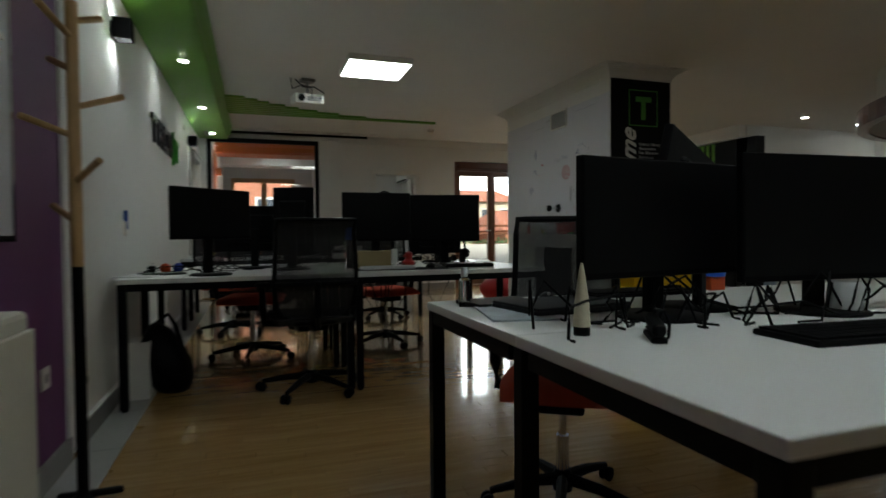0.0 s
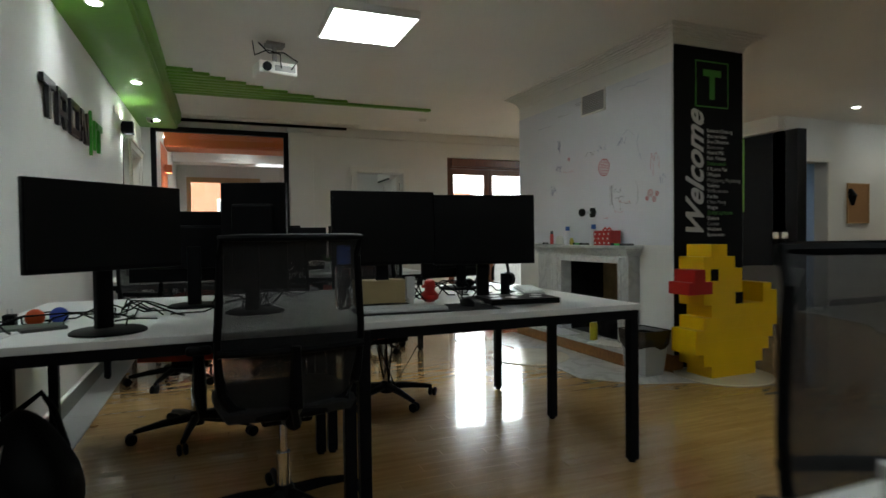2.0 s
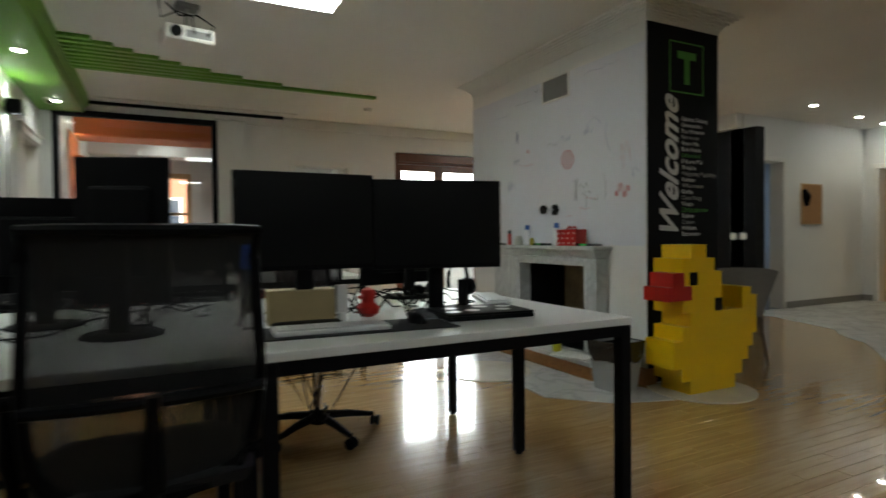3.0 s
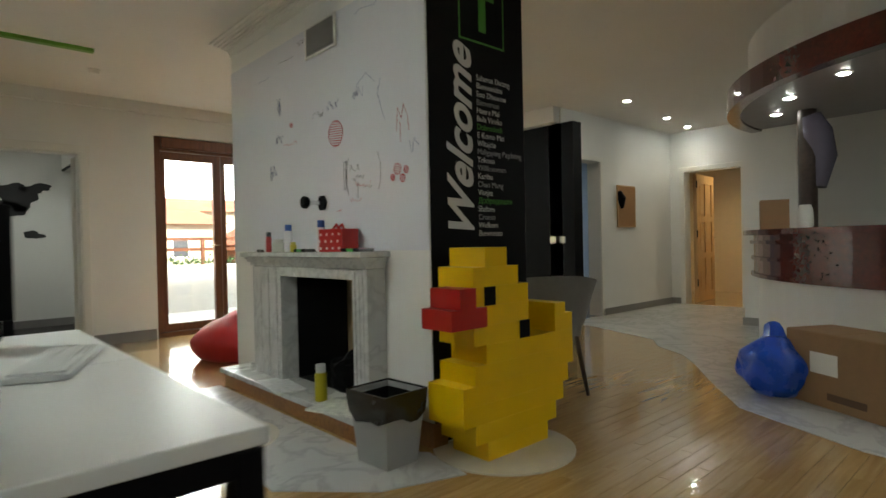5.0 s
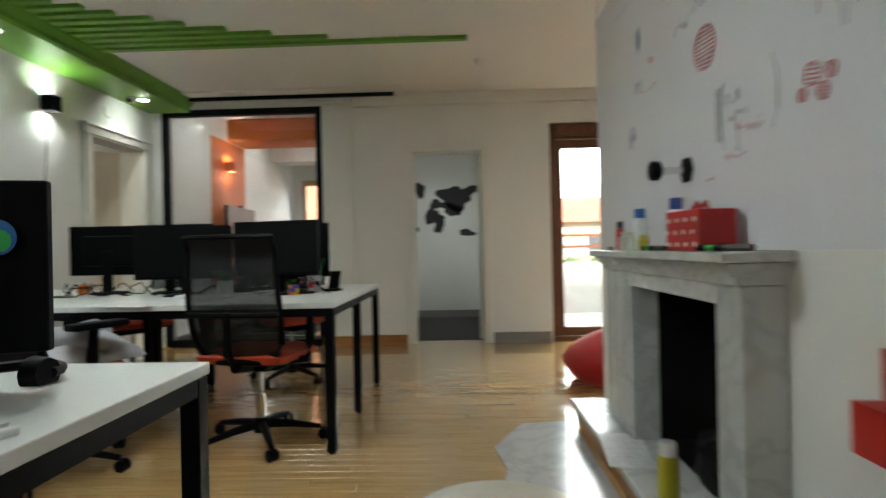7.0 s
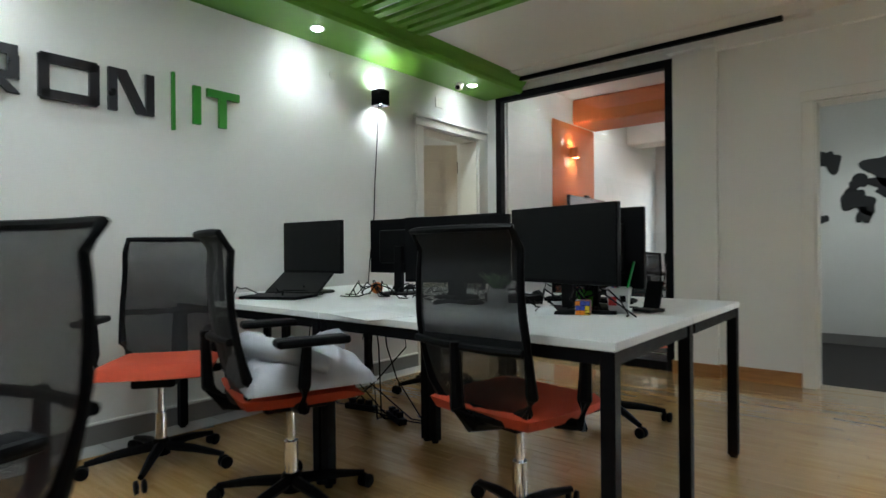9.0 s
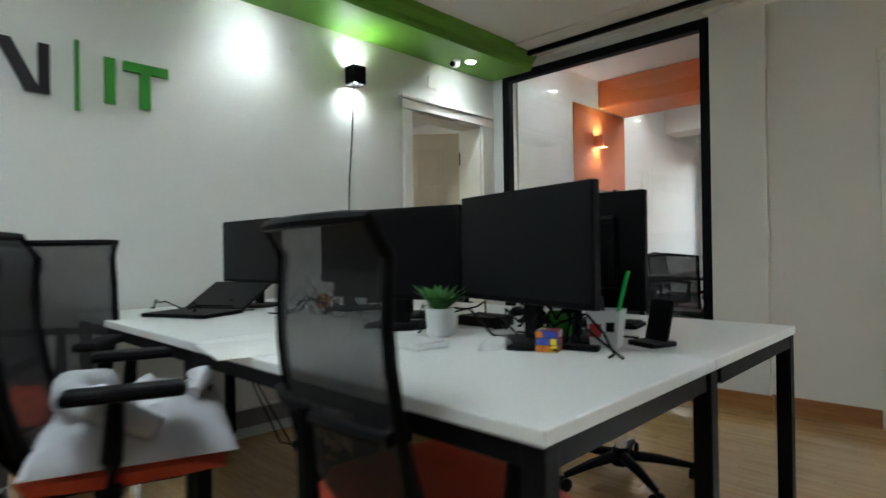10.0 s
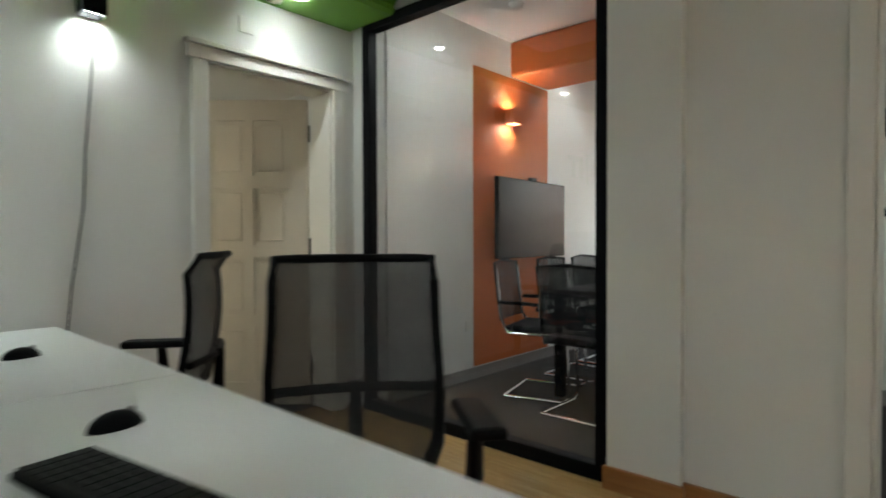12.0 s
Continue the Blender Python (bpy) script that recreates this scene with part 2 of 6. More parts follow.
def prism(outline, z0, z1, bm=None):
    bm = bm or bmesh.new()
    lo = [bm.verts.new((x, y, z0)) for x, y in outline]
    hi = [bm.verts.new((x, y, z1)) for x, y in outline]
    bm.faces.new(lo[::-1])
    bm.faces.new(hi)
    k = len(lo)
    for i in range(k):
        bm.faces.new((lo[i], lo[(i + 1) % k], hi[(i + 1) % k], hi[i]))
    bmesh.ops.recalc_face_normals(bm, faces=bm.faces[:])
    return bm


def part(name, bm, material, parent=None, label="", smooth=False):
    me = bpy.data.meshes.new(name)
    bm.to_mesh(me)
    bm.free()
    me.materials.append(material)
    if smooth:
        me.shade_smooth()
        me.set_sharp_from_angle(angle=radians(38))
    ob = new(name, me)
    ob.parent = parent
    return tagged(ob, label)


def thing(name, label, category, group="", at=(0, 0, 0), rz=0.0):
    ob = new(name)
    ob.empty_display_size = 0.1
    ob.matrix_basis = pose(*at, 0, 0, rz)
    return tagged(ob, label, category, group)


def struct(name, bm, material, label="", category=""):
    return tagged(part(name, bm, material, None, label), "", category or name.split("_")[0], kind="structure")


# ---- the large structure ----
CEILZ, SOFZ, FAR = 2.59, 2.46, 10.32
struct("floor", box(-0.2, -2.2, -0.12, 12.2, 10.5, -0.012), PARQUET, "warm oak parquet floor", "floor")
struct("ceiling", box(-0.2, -2.2, CEILZ, 12.2, 10.5, CEILZ + 0.2), CEIL, "white painted plaster ceiling", "ceiling")
# long wall with the lettering; doorway near its far end
struct("wall_west", boxes((-0.2, 3.72, 0, 0, 9.33, CEILZ), (-0.2, 9.33, 2.05, 0, 10.14, CEILZ), (-0.2, 10.14, 0, 0, 10.5, CEILZ)), WHITE, "white painted plaster wall", "wall")
struct("wall_west_purple", box(-0.2, -2.2, 0, 0, 3.72, CEILZ), PURPLE, "deep purple painted wall", "wall")
# far wall: glass partition, doorway, balcony door
struct("wall_north", boxes((0, FAR, 0, 0.11, FAR + 0.18, CEILZ), (0.11, FAR, 2.49, 1.80, FAR + 0.18, CEILZ), (1.80, FAR, 0, 2.745, FAR + 0.18, CEILZ),
                           (2.745, FAR, 1.99, 3.46, FAR + 0.18, CEILZ), (3.46, FAR, 0, 4.16, FAR + 0.18, CEILZ), (4.16, FAR, 2.25, 5.66, FAR + 0.18, CEILZ),
                           (5.66, FAR, 0, 8.2, FAR + 0.18, CEILZ)), WHITE, "white painted plaster wall", "wall")
struct("pilaster", box(1.81, FAR - 0.05, 0, 2.13, FAR + 0.001, 2.50, bevel=0.004), WHITE, "white painted shallow pilaster", "pilaster")
struct("wall_south", box(-0.2, -2.4, 0, 12.2, -2.2, CEILZ), WHITE, "white painted plaster wall", "wall")
struct("wall_east", boxes((10.72, -2.2, 0, 10.9, 6.6, CEILZ), (10.72, 6.6, 1.98, 10.9, 7.40, CEILZ), (10.72, 7.40, 0, 10.9, 7.8, CEILZ)), WHITE, "white painted plaster wall", "wall")
struct("wall_corridor", boxes((7.93, 7.62, 0, 8.25, 7.8, CEILZ), (8.25, 7.62, 2.0, 8.75, 7.8, CEILZ), (8.75, 7.62, 0, 10.72, 7.8, CEILZ)), WHITE, "white painted plaster wall", "wall")
struct("wall_black", box(7.93, 7.45, 0, 8.1, 10.32, 2.40), BLACKWALL, "matt black painted wall panel", "wall")
struct("beam", box(7.80, 7.63, 2.40, 7.92, 10.31, CEILZ), WHITE, "white plaster ceiling beam", "beam")

# chimney pier with its cornice
PX0, PX1, PY0, PY1 = 4.085, 4.80, 5.625, 7.95
OY0, OY1 = 6.12, 6.96  # fire opening
struct("chimney_pier", boxes((PX0, PY0, 0, PX1, OY0 - 0.012, CEILZ), (PX0, OY1 + 0.012, 0, PX1, PY1, CEILZ), (PX0, OY0 - 0.012, 0.81, PX1, OY1 + 0.012, CEILZ),
                             (PX0, OY0 - 0.012, 0, PX1, OY1 + 0.012, 0.12), (PX0 + 0.42, OY0 - 0.012, 0.12, PX1, OY1 + 0.012, 0.81)), WHITE, "white plaster chimney pier", "pier")
bm = bmesh.new()
for k in range(9):
    d, z0, z1 = 0.008 + 0.115 * (k / 8) ** 2, 2.475 + 0.115 * k / 9, 2.475 + 0.115 * (k + 1) / 9
    bx(bm, PX0 - d, PY0 - d, z0, PX1 + d, PY1 + d, z1)
struct("cornice", bm, WHITE, "stepped white plaster cornice", "cornice")

# green soffit along the lettered wall
sec = [(0, SOFZ), (0.41, SOFZ), (0.43, SOFZ + 0.02), (0.43, SOFZ + 0.05), (0.47, SOFZ + 0.09), (0.49, CEILZ), (0, CEILZ)]
bm = bmesh.new()
a = [bm.verts.new((x, -2.2, z)) for x, z in sec]
b = [bm.verts.new((x, FAR - 0.03, z)) for x, z in sec]
bm.faces.new(a[::-1]); bm.faces.new(b)
for i in range(len(sec)):
    bm.faces.new((a[i], a[(i + 1) % len(sec)], b[(i + 1) % len(sec)], b[i]))
bmesh.ops.recalc_face_normals(bm, faces=bm.faces[:])
struct("soffit", bm, GREEN, "green painted boxed ceiling soffit", "soffit")
for i, xe in enumerate((0.70, 0.84, 0.98, 1.17, 1.34, 1.59, 1.88, 2.27, 3.31)):
    y = 7.89 + i * 0.107
    struct("ceiling_rib", box(0.47, y, CEILZ - 0.028, xe, y + 0.058, CEILZ + 0.001, bevel=0.003), GREEN, "thin green painted ceiling rib", "rib")


# ---- lamps ----
def downlight(x, y, z, power, group, cone=75, colour=(0.95, 0.98, 1.0), rad=0.012):
    d = thing("downlight", "small round recessed white ceiling downlight, lit", "downlight", group, (x, y, z))
    part("trim_ring", lathe([(0.052, -0.006), (0.052, 0.004), (0.040, 0.004), (0.040, -0.006)], 20), WHITE, d, smooth=True)
    part("lens", lathe([(0.012, -0.014), (0.030, -0.011), (0.038, -0.005), (0.038, 0.0)], 16), SPOT, d, "glowing lens")
    if power:
        l = new("downlight_lamp", bpy.data.lights.new("downlight_lamp", "SPOT"))
        l.data.energy, l.data.spot_size, l.data.spot_blend, l.data.shadow_soft_size, l.data.color = power, radians(cone), 1.0, rad, colour
        l.matrix_world = pose(x, y, z - 0.03)


for y in (9.76, 8.04, 6.2, 4.4):
    downlight(0.23, y, SOFZ, 3.4, "downlights in the green soffit", 125)
for x, y in ((8.3, 6.96), (9.58, 7.1), (10.4, 7.2)):
    downlight(x, y, CEILZ, 2.6, "downlights in the corridor ceiling", 130, (1.0, 0.9, 0.75))

panel = thing("ceiling_panel_light", "square white surface-mounted ceiling panel light, lit", "panel light", "ceiling panel lights", (1.905, 6.28, CEILZ))
part("frame", boxes((-0.3, -0.3, -0.055, 0.3, -0.288, 0), (-0.3, 0.288, -0.055, 0.3, 0.3, 0), (-0.3, -0.288, -0.055, -0.288, 0.288, 0), (0.288, -0.288, -0.055, 0.3, 0.288, 0)), WHITE, panel)
part("diffuser", box(-0.287, -0.287, -0.052, 0.287, 0.287, -0.045), LAMP, panel, "glowing white diffuser")
# three more lit panels, added outside the camera's view to brighten the room
for x, y in ((1.9, 1.5), (5.2, 1.4), (6.2, 8.6)):
    copy_thing(panel, pose(x, y, CEILZ))


def sconce(at, material, power, label, colour=(0.9, 0.97, 1.0)):
    s = thing("wall_sconce", label, "wall lamp", "up and down wall lamps", at)
    part("back_plate", box(0, -0.04, -0.04, 0.012, 0.04, 0.04, bevel=0.003), material, s)
    bm = bmesh.new()
    for x0, y0, x1, y1 in ((0.012, -0.05, 0.02, 0.05), (0.102, -0.05, 0.11, 0.05), (0.02, -0.05, 0.102, -0.042), (0.02, 0.042, 0.102, 0.05)):
        bx(bm, x0, y0, -0.06, x1, y1, 0.06)
    part("housing", bm, material, s)
    part("lamp_core", box(0.03, -0.035, -0.035, 0.09, 0.035, 0.035), SPOT, s, "glowing core")
    for up in (0, 180):
        l = new("sconce_lamp", bpy.data.lights.new("sconce_lamp", "SPOT"))
        l.data.energy, l.data.spot_size, l.data.spot_blend, l.data.shadow_soft_size, l.data.color = power * (0.25 if up else 1), radians(115), 0.9, 0.02, colour
        l.matrix_world = pose(at[0] + 0.06, at[1], at[2] + (0.066 if up else -0.066), up)


sconce((0, 8.78, 2.175), BLACK, 1.0, "black cube wall lamp shining up and down")
sconce((0, 4.72, 2.19), BLACK, 1.0, "black cube wall lamp shining up and down")


# ---- desks ----
def bench_desk(name_label, x0, x1, y0, y1, back, group):
    """One desk of a bench: white top on a black square-tube frame. back: which y edge is shared."""
    cx, cy = (x0 + x1) / 2, (y0 + y1) / 2
    d = thing("office_desk", name_label, "desk", group, (cx, cy, 0))
    w, e = (x1 - x0) / 2 - 0.002, (y1 - y0) / 2 - 0.002
    part("desktop", box(-w, -e, 0.703, w, e, 0.73, bevel=0.003), DESK, d)
    for sx in (-1, 1):
        for sy in ((-1, 1) if back > 0 else (1,)):
            x, y = sx * (w - 0.026), sy * (e - 0.026 if sy * back < 0 else e)
            part("leg", box(x - 0.022, y - 0.022, 0.012, x + 0.022, y + 0.022, 0.70, bevel=0.003), STEEL, d)
            part("foot", lathe([(0.017, 0.0), (0.017, 0.013)], 10, c=(x, y, 0)), BLACK, d)
    for sy in (-1, 1):
        y = sy * (e - 0.026)
        part("rail", box(-w + 0.048, y - 0.018, 0.662, w - 0.048, y + 0.018, 0.702), STEEL, d)
    for sx in (-1, 1):
        x = sx * (w - 0.026)
        part("side_rail", box(x - 0.02, -e + 0.048, 0.662, x + 0.02, e - 0.048, 0.702), STEEL, d)
    return d


LAB = "white laminate office desk on a black square steel frame"
for grp, x0, xm, x1, y0, ym, y1 in (("bench of four desks by the projector", 0.06, 1.36, 2.67, 4.355, 5.055, 5.755),
                                    ("bench of four desks by the glass partition", 0.06, 1.34, 2.625, 7.165, 7.88, 8.63),
                                    ("bench of desks near the entrance", 1.335, 2.65, 3.98, 1.385, 2.08, 2.775)):
    for xa, xb in ((x0, xm), (xm, x1)):
        bench_desk(LAB, xa, xb, y0, ym, 1, grp)
        bench_desk(LAB, xa, xb, ym, y1, -1, grp)
DZ = 0.73


# ---- monitors ----
def monitor(x, y, rz, w=0.61, h=0.36, low=0.2, tilt=0, label="wide black flat monitor, switched off, on a desk stand", slot=False, roll=0, vesa=False):
    """Screen faces -y before the turn rz. low: gap under the screen."""
    d = thing("monitor", label, "monitor", "monitors on the desks", (x, y, DZ), rz)
    m = Matrix.Translation((0, -0.03, low + h / 2)) @ pose(0, 0, 0, tilt, roll)
    part("housing", box(-w / 2, -0.001, -h / 2, w / 2, 0.024, h / 2, bevel=0.004, m=m), BLACK, d)
    part("back_bulge", box(-w * 0.32, 0.0245, -h * 0.32, w * 0.32, 0.05, h * 0.30, bevel=0.012, m=m), BLACK, d)
    part("screen", box(-w / 2 + 0.006, -0.0035, -h / 2 + 0.016, w / 2 - 0.006, -0.0015, h / 2 - 0.006, m=m), SCREEN, d, "dark glossy screen")
    if slot:
        part("vent_slot", box(-w * 0.3, 0.0505, h * 0.22, w * 0.3, 0.052, h * 0.25, m=m), SCREEN, d)
    part("neck", box(-0.03, 0.012, 0.012, 0.03, 0.04, low + h * 0.5, bevel=0.006), BLACK, d)
    part("stand_foot", lathe([(0.12, 0.0), (0.12, 0.006), (0.11, 0.012), (0.03, 0.014)], 28), BLACK, d, smooth=True)
    return d


# bench by the projector: near row, then the far row seen from behind
monitor(0.53, 4.55, 42, 0.55, 0.30, 0.215)
monitor(1.59, 4.81, 0, 0.48, 0.335, 0.19)
monitor(2.09, 4.79, -12, 0.50, 0.335, 0.18)
monitor(0.78, 5.22, 180, 0.55, 0.33, 0.12, label="black monitor seen from behind on a desk stand")
monitor(1.03, 4.87, 160, 0.28, 0.46, 0.10, label="upright black monitor seen from behind")
monitor(2.235, 5.44, 194, 0.51, 0.315, 0.07, label="black monitor with a small round sticker on its back")
# bench by the glass partition
monitor(0.42, 7.86, 2, 0.54, 0.315, 0.12)
monitor(1.592, 7.79, 13.4, 0.54, 0.315, 0.10)
monitor(1.38, 8.05, 178, 0.53, 0.32, 0.12, label="black monitor seen from behind on a desk stand")
monitor(2.157, 7.775, -13.7, 0.555, 0.315, 0.115)
monitor(0.95, 8.08, 182, 0.53, 0.32, 0.12, label="black monitor seen from behind on a desk stand")
monitor(2.205, 7.955, 180, 0.42, 0.335, 0.09, slot=True, label="black monitor seen from behind with a slotted vent")
# bench near the entrance
monitor(1.83, 2.19, 8, 0.60, 0.31, 0.115)
monitor(2.315, 2.10, -4, 0.60, 0.35, 0.095)
monitor(2.04, 2.31, 213, 0.50, 0.33, 0.17, tilt=-8, roll=-8, label="raised black monitor, tilted on its stand")


# ---- task chairs ----
def task_chair(at, rz, label, arms=True, seat=SEAT):
    """Mesh-backed swivel chair facing +y before the turn."""
    c = thing("task_chair", label, "chair", "mesh-backed task chairs", at, rz)
    part("gas_column", lathe([(0.026, 0.09), (0.026, 0.25), (0.016, 0.25), (0.016, 0.40)], 14), CHROME, c, "chrome gas column", smooth=True)
    part("hub", lathe([(0.04, 0.055), (0.045, 0.10), (0.03, 0.13)], 16), BLACK, c, smooth=True)
    for i in range(5):
        a = math.radians(72 * i + 18)
        ca, sa = math.cos(a), math.sin(a)
        leg = part("base_arm", tube([(0.03 * ca, 0.03 * sa, 0.095), (0.16 * ca, 0.16 * sa, 0.085), (0.30 * ca, 0.30 * sa, 0.062)], [0.024, 0.02, 0.013], 8), BLACK, c, smooth=True)
        q = Matrix.Translation((0.31 * ca, 0.31 * sa, 0.028)) @ pose(0, 0, 0, 0, 0, math.degrees(a) + 25 * (i % 3)) @ pose(0, 0, 0, 90)
        bm = bmesh.new()
        for z0 in (-0.024, 0.006):
            lathe([(0.02, z0), (0.028, z0 + 0.003), (0.028, z0 + 0.015), (0.02, z0 + 0.018)], 14, bm)
        bmesh.ops.transform(bm, matrix=q, verts=bm.verts[:])
        part("caster", bm, BLACK, leg, smooth=True)
    part("mechanism", box(-0.09, -0.12, 0.385, 0.09, 0.13, 0.435, bevel=0.012), BLACK, c)
    # seat cushion: rounded pad with a dropped front edge
    bm = bmesh.new()
    n = 10
    grid = []
    for j in range(n + 1):
        row = []
        for i in range(n + 1):
            u, v = i / n * 2 - 1, j / n * 2 - 1
            x, y = 0.245 * u * (1 - 0.10 * v * v), 0.235 * v * (1 - 0.06 * u * u)
            edge = max(abs(u), abs(v))
            z = 0.505 - 0.03 * edge ** 6 - (0.03 * max(0, v - 0.5) ** 2 * 4) - 0.012 * (1 - u * u) * (1 - v * v)
            row.append(bm.verts.new((x, y, z)))
        grid.append(row)
    for j in range(n):
        for i in range(n):
            bm.faces.new((grid[j][i], grid[j][i + 1], grid[j + 1][i + 1], grid[j + 1][i]))
    r = bmesh.ops.extrude_face_region(bm, geom=bm.faces[:])
    for g in r["geom"]:
        if isinstance(g, bmesh.types.BMVert):
            g.co.z = 0.44
            g.co.x *= 0.93; g.co.y *= 0.93
    bmesh.ops.recalc_face_normals(bm, faces=bm.faces[:])
    part("seat", bm, seat, c, "padded cloth seat", smooth=True)

    def back_at(u, t):
        """A point of the backrest: u across, t from the seat up."""
        z = 0.42 + 0.63 * t
        y = -0.20 - 0.075 * math.sin(t * 2.4) - 0.03 * t + 0.035 * u * u - (0.05 * max(0, t - 0.9) / 0.1 if t > 0.9 else 0)
        wide = (0.20 + 0.045 * math.sin(min(1, t * 1.6) * math.pi * 0.62)) * (1 - 0.28 * max(0, 0.16 - t) / 0.16) - 0.022 * t
        return (u * wide, y, z)

    loop = [back_at(-1, t / 10) for t in range(1, 11)] + [back_at(u / 4, 1.0) for u in range(-3, 4)] + [back_at(1, t / 10) for t in range(10, 0, -1)]
    loop = [back_at(u / 4, 0.06) for u in range(0, -4, -1)] + loop + [back_at(u / 4, 0.06) for u in range(3, -1, -1)]
    part("back_frame", tube(loop, [0.013 + 0.016 * max(0.0, 1 - (p[2] - 0.42) / 0.22) for p in loop], 8), BLACK, c, smooth=True)
    bm = bmesh.new()
    g = [[bm.verts.new(back_at(u / 5, 0.06 + 0.94 * t / 10)) for u in range(-5, 6)] for t in range(11)]
    for t in range(10):
        for u in range(10):
            bm.faces.new((g[t][u], g[t][u + 1], g[t + 1][u + 1], g[t + 1][u]))
    part("back_mesh", bm, NET, c, "see-through black mesh", smooth=True)
    part("lumbar_bar", tube([(x, y - 0.022, z) for x, y, z in (back_at(u / 4, 0.42) for u in range(-4, 5))], 0.014, 8), BLACK, c, smooth=True)
    part("back_bracket", tube([(0, -0.10, 0.41), (0, -0.24, 0.43), (0, -0.30, 0.50), (0, -0.31, 0.70)], [0.03, 0.028, 0.024, 0.016], 8), BLACK, c, smooth=True)
    if arms:
        for s in (-1, 1):
            post = part("arm_post", tube([(s * 0.18, -0.03, 0.43), (s * 0.275, -0.03, 0.44), (s * 0.285, -0.03, 0.52), (s * 0.285, -0.02, 0.66)], [0.022, 0.022, 0.024, 0.018], 8), BLACK, c, smooth=True)
            part("arm_pad", box(s * 0.285 - 0.042, -0.13, 0.66, s * 0.285 + 0.042, 0.13, 0.69, bevel=0.012), BLACK, post)
    return c


CL = "black mesh-backed swivel chair, red-orange seat,"
task_chair((1.10, 4.48, 0), 3, "black mesh-backed swivel chair with a dark seat at a desk", seat=mat("black_seat_cloth", (0.008, 0.008, 0.009), 0.9, var=0.15, scale=30, bump=0.4, fine=900))
first = task_chair((2.19, 7.37, 0), -8, CL + " tucked to a desk")
for x, y, rz, extra in ((0.76, 5.60, 170, "tucked under a desk"), (1.87, 5.78, 196, "at a desk"), (0.57, 6.86, -128, "beside the white wall"),
                        (1.38, 7.00, -20, "with a jacket on it"), (1.92, 8.78, -128, "turned aside behind a desk"), (0.72, 8.70, 142, "behind a desk"),
                        (1.80, 2.66, 147, "tucked under a desk")):
    chair = copy_thing(first, pose(x, y, 0, 0, 0, rz))
    tagged(chair, CL + " " + extra)
# the last one is a narrower model with its seat let down a little
chair.scale = (0.86, 0.95, 1.0)
for ob in chair.children:
    if min(c[2] for c in ob.bound_box) > 0.10:
        ob.location.z -= 0.03


# ---- fireplace ----
fp = thing("fireplace", "grey veined marble fireplace surround with a black firebox", "fireplace", "", (0, 0, 0))
Y0, Y1, FX = 5.99, 7.37, 3.965
part("jamb", box(FX, Y0, 0.13, PX0, OY0, 0.86, bevel=0.004), MARBLE, fp)
part("jamb", box(FX, OY1, 0.13, PX0, Y1, 0.86, bevel=0.004), MARBLE, fp)
part("lintel", box(FX, OY0, 0.80, PX0, OY1, 0.86, bevel=0.003), MARBLE, fp)
bm = bmesh.new()
for d, z0, z1 in ((0.012, 0.862, 0.885), (0.03, 0.885, 0.905), (0.045, 0.905, 0.92)):
    bx(bm, FX - d, Y0 - d * 0.6, z0, PX0, Y1 + d * 0.6, z1)
part("moulding", bm, MARBLE, fp)
part("mantel_shelf", box(FX - 0.07, Y0 - 0.05, 0.922, PX0, Y1 + 0.05, 0.952, bevel=0.006), MARBLE, fp)
part("hearth_slab", box(3.83, 5.90, 0.095, PX0, 7.66, 0.13, bevel=0.006), MARBLE, fp)
part("hearth_plinth", box(3.86, 5.93, 0.0, PX0, 7.64, 0.093), PLINTH, fp, "oak strip under the hearth")
IX = PX0 + 0.41
part("firebox", boxes((PX0 + 0.001, OY0 - 0.011, 0.122, IX, OY0 - 0.002, 0.808), (PX0 + 0.001, OY1 + 0.002, 0.122, IX, OY1 + 0.011, 0.808), (PX0 + 0.001, OY0 - 0.001, 0.80, IX, OY1 + 0.001, 0.808), (PX0 + 0.001, OY0 - 0.001, 0.122, IX, OY1 + 0.001, 0.13)), BLACKWALL, fp, "sooty black firebox")
struct("baseboard_pier", box(PX0 - 0.015, PY0 - 0.015, 0, PX0 + 0.08, PY0 + 0.28, 0.12, bevel=0.003), PLINTH, "oak corner skirting of the pier", "skirting")

# poster on the pier
ban = thing("welcome_banner", "black banner with a green letter T and the word Welcome", "banner", "", (0, 0, 0))
part("banner_sheet", box(PX0 + 0.004, PY0 - 0.008, 0.02, PX1 - 0.01, PY0 - 0.001, 2.47), BLACKWALL, ban)



# ---- skirtings, border and floor inlays ----
struct("baseboard_west", boxes((0, 3.9, 0.0, 0.018, 9.245, 0.10), (0, -2.2, 0, 0.018, 3.72, 0.10)), GREYBASE, "grey stone skirting", "skirting")
struct("skirting_cap", box(0, 3.9, 0.10, 0.022, 9.245, 0.113, bevel=0.003), WHITE, "white rounded skirting cap", "skirting")
struct("baseboard_north", boxes((1.80, FAR - 0.068, 0, 2.15, FAR - 0.05, 0.10), (2.13, FAR - 0.018, 0, 2.66, FAR, 0.10)), PLINTH, "oak skirting board", "skirting")
struct("baseboard_balcony", box(3.55, FAR - 0.02, 0, 4.14, FAR, 0.11), GREYBASE, "grey stone skirting", "skirting")
struct("baseboard_corridor", boxes((8.77, 7.60, 0, 10.72, 7.62, 0.09), (10.70, 7.47, 0, 10.72, 7.60, 0.09), (10.70, 3.0, 0, 10.72, 6.53, 0.09), (7.91, 7.44, 0, 7.93, 10.3, 0.09)), GREYBASE, "grey stone skirting", "skirting")


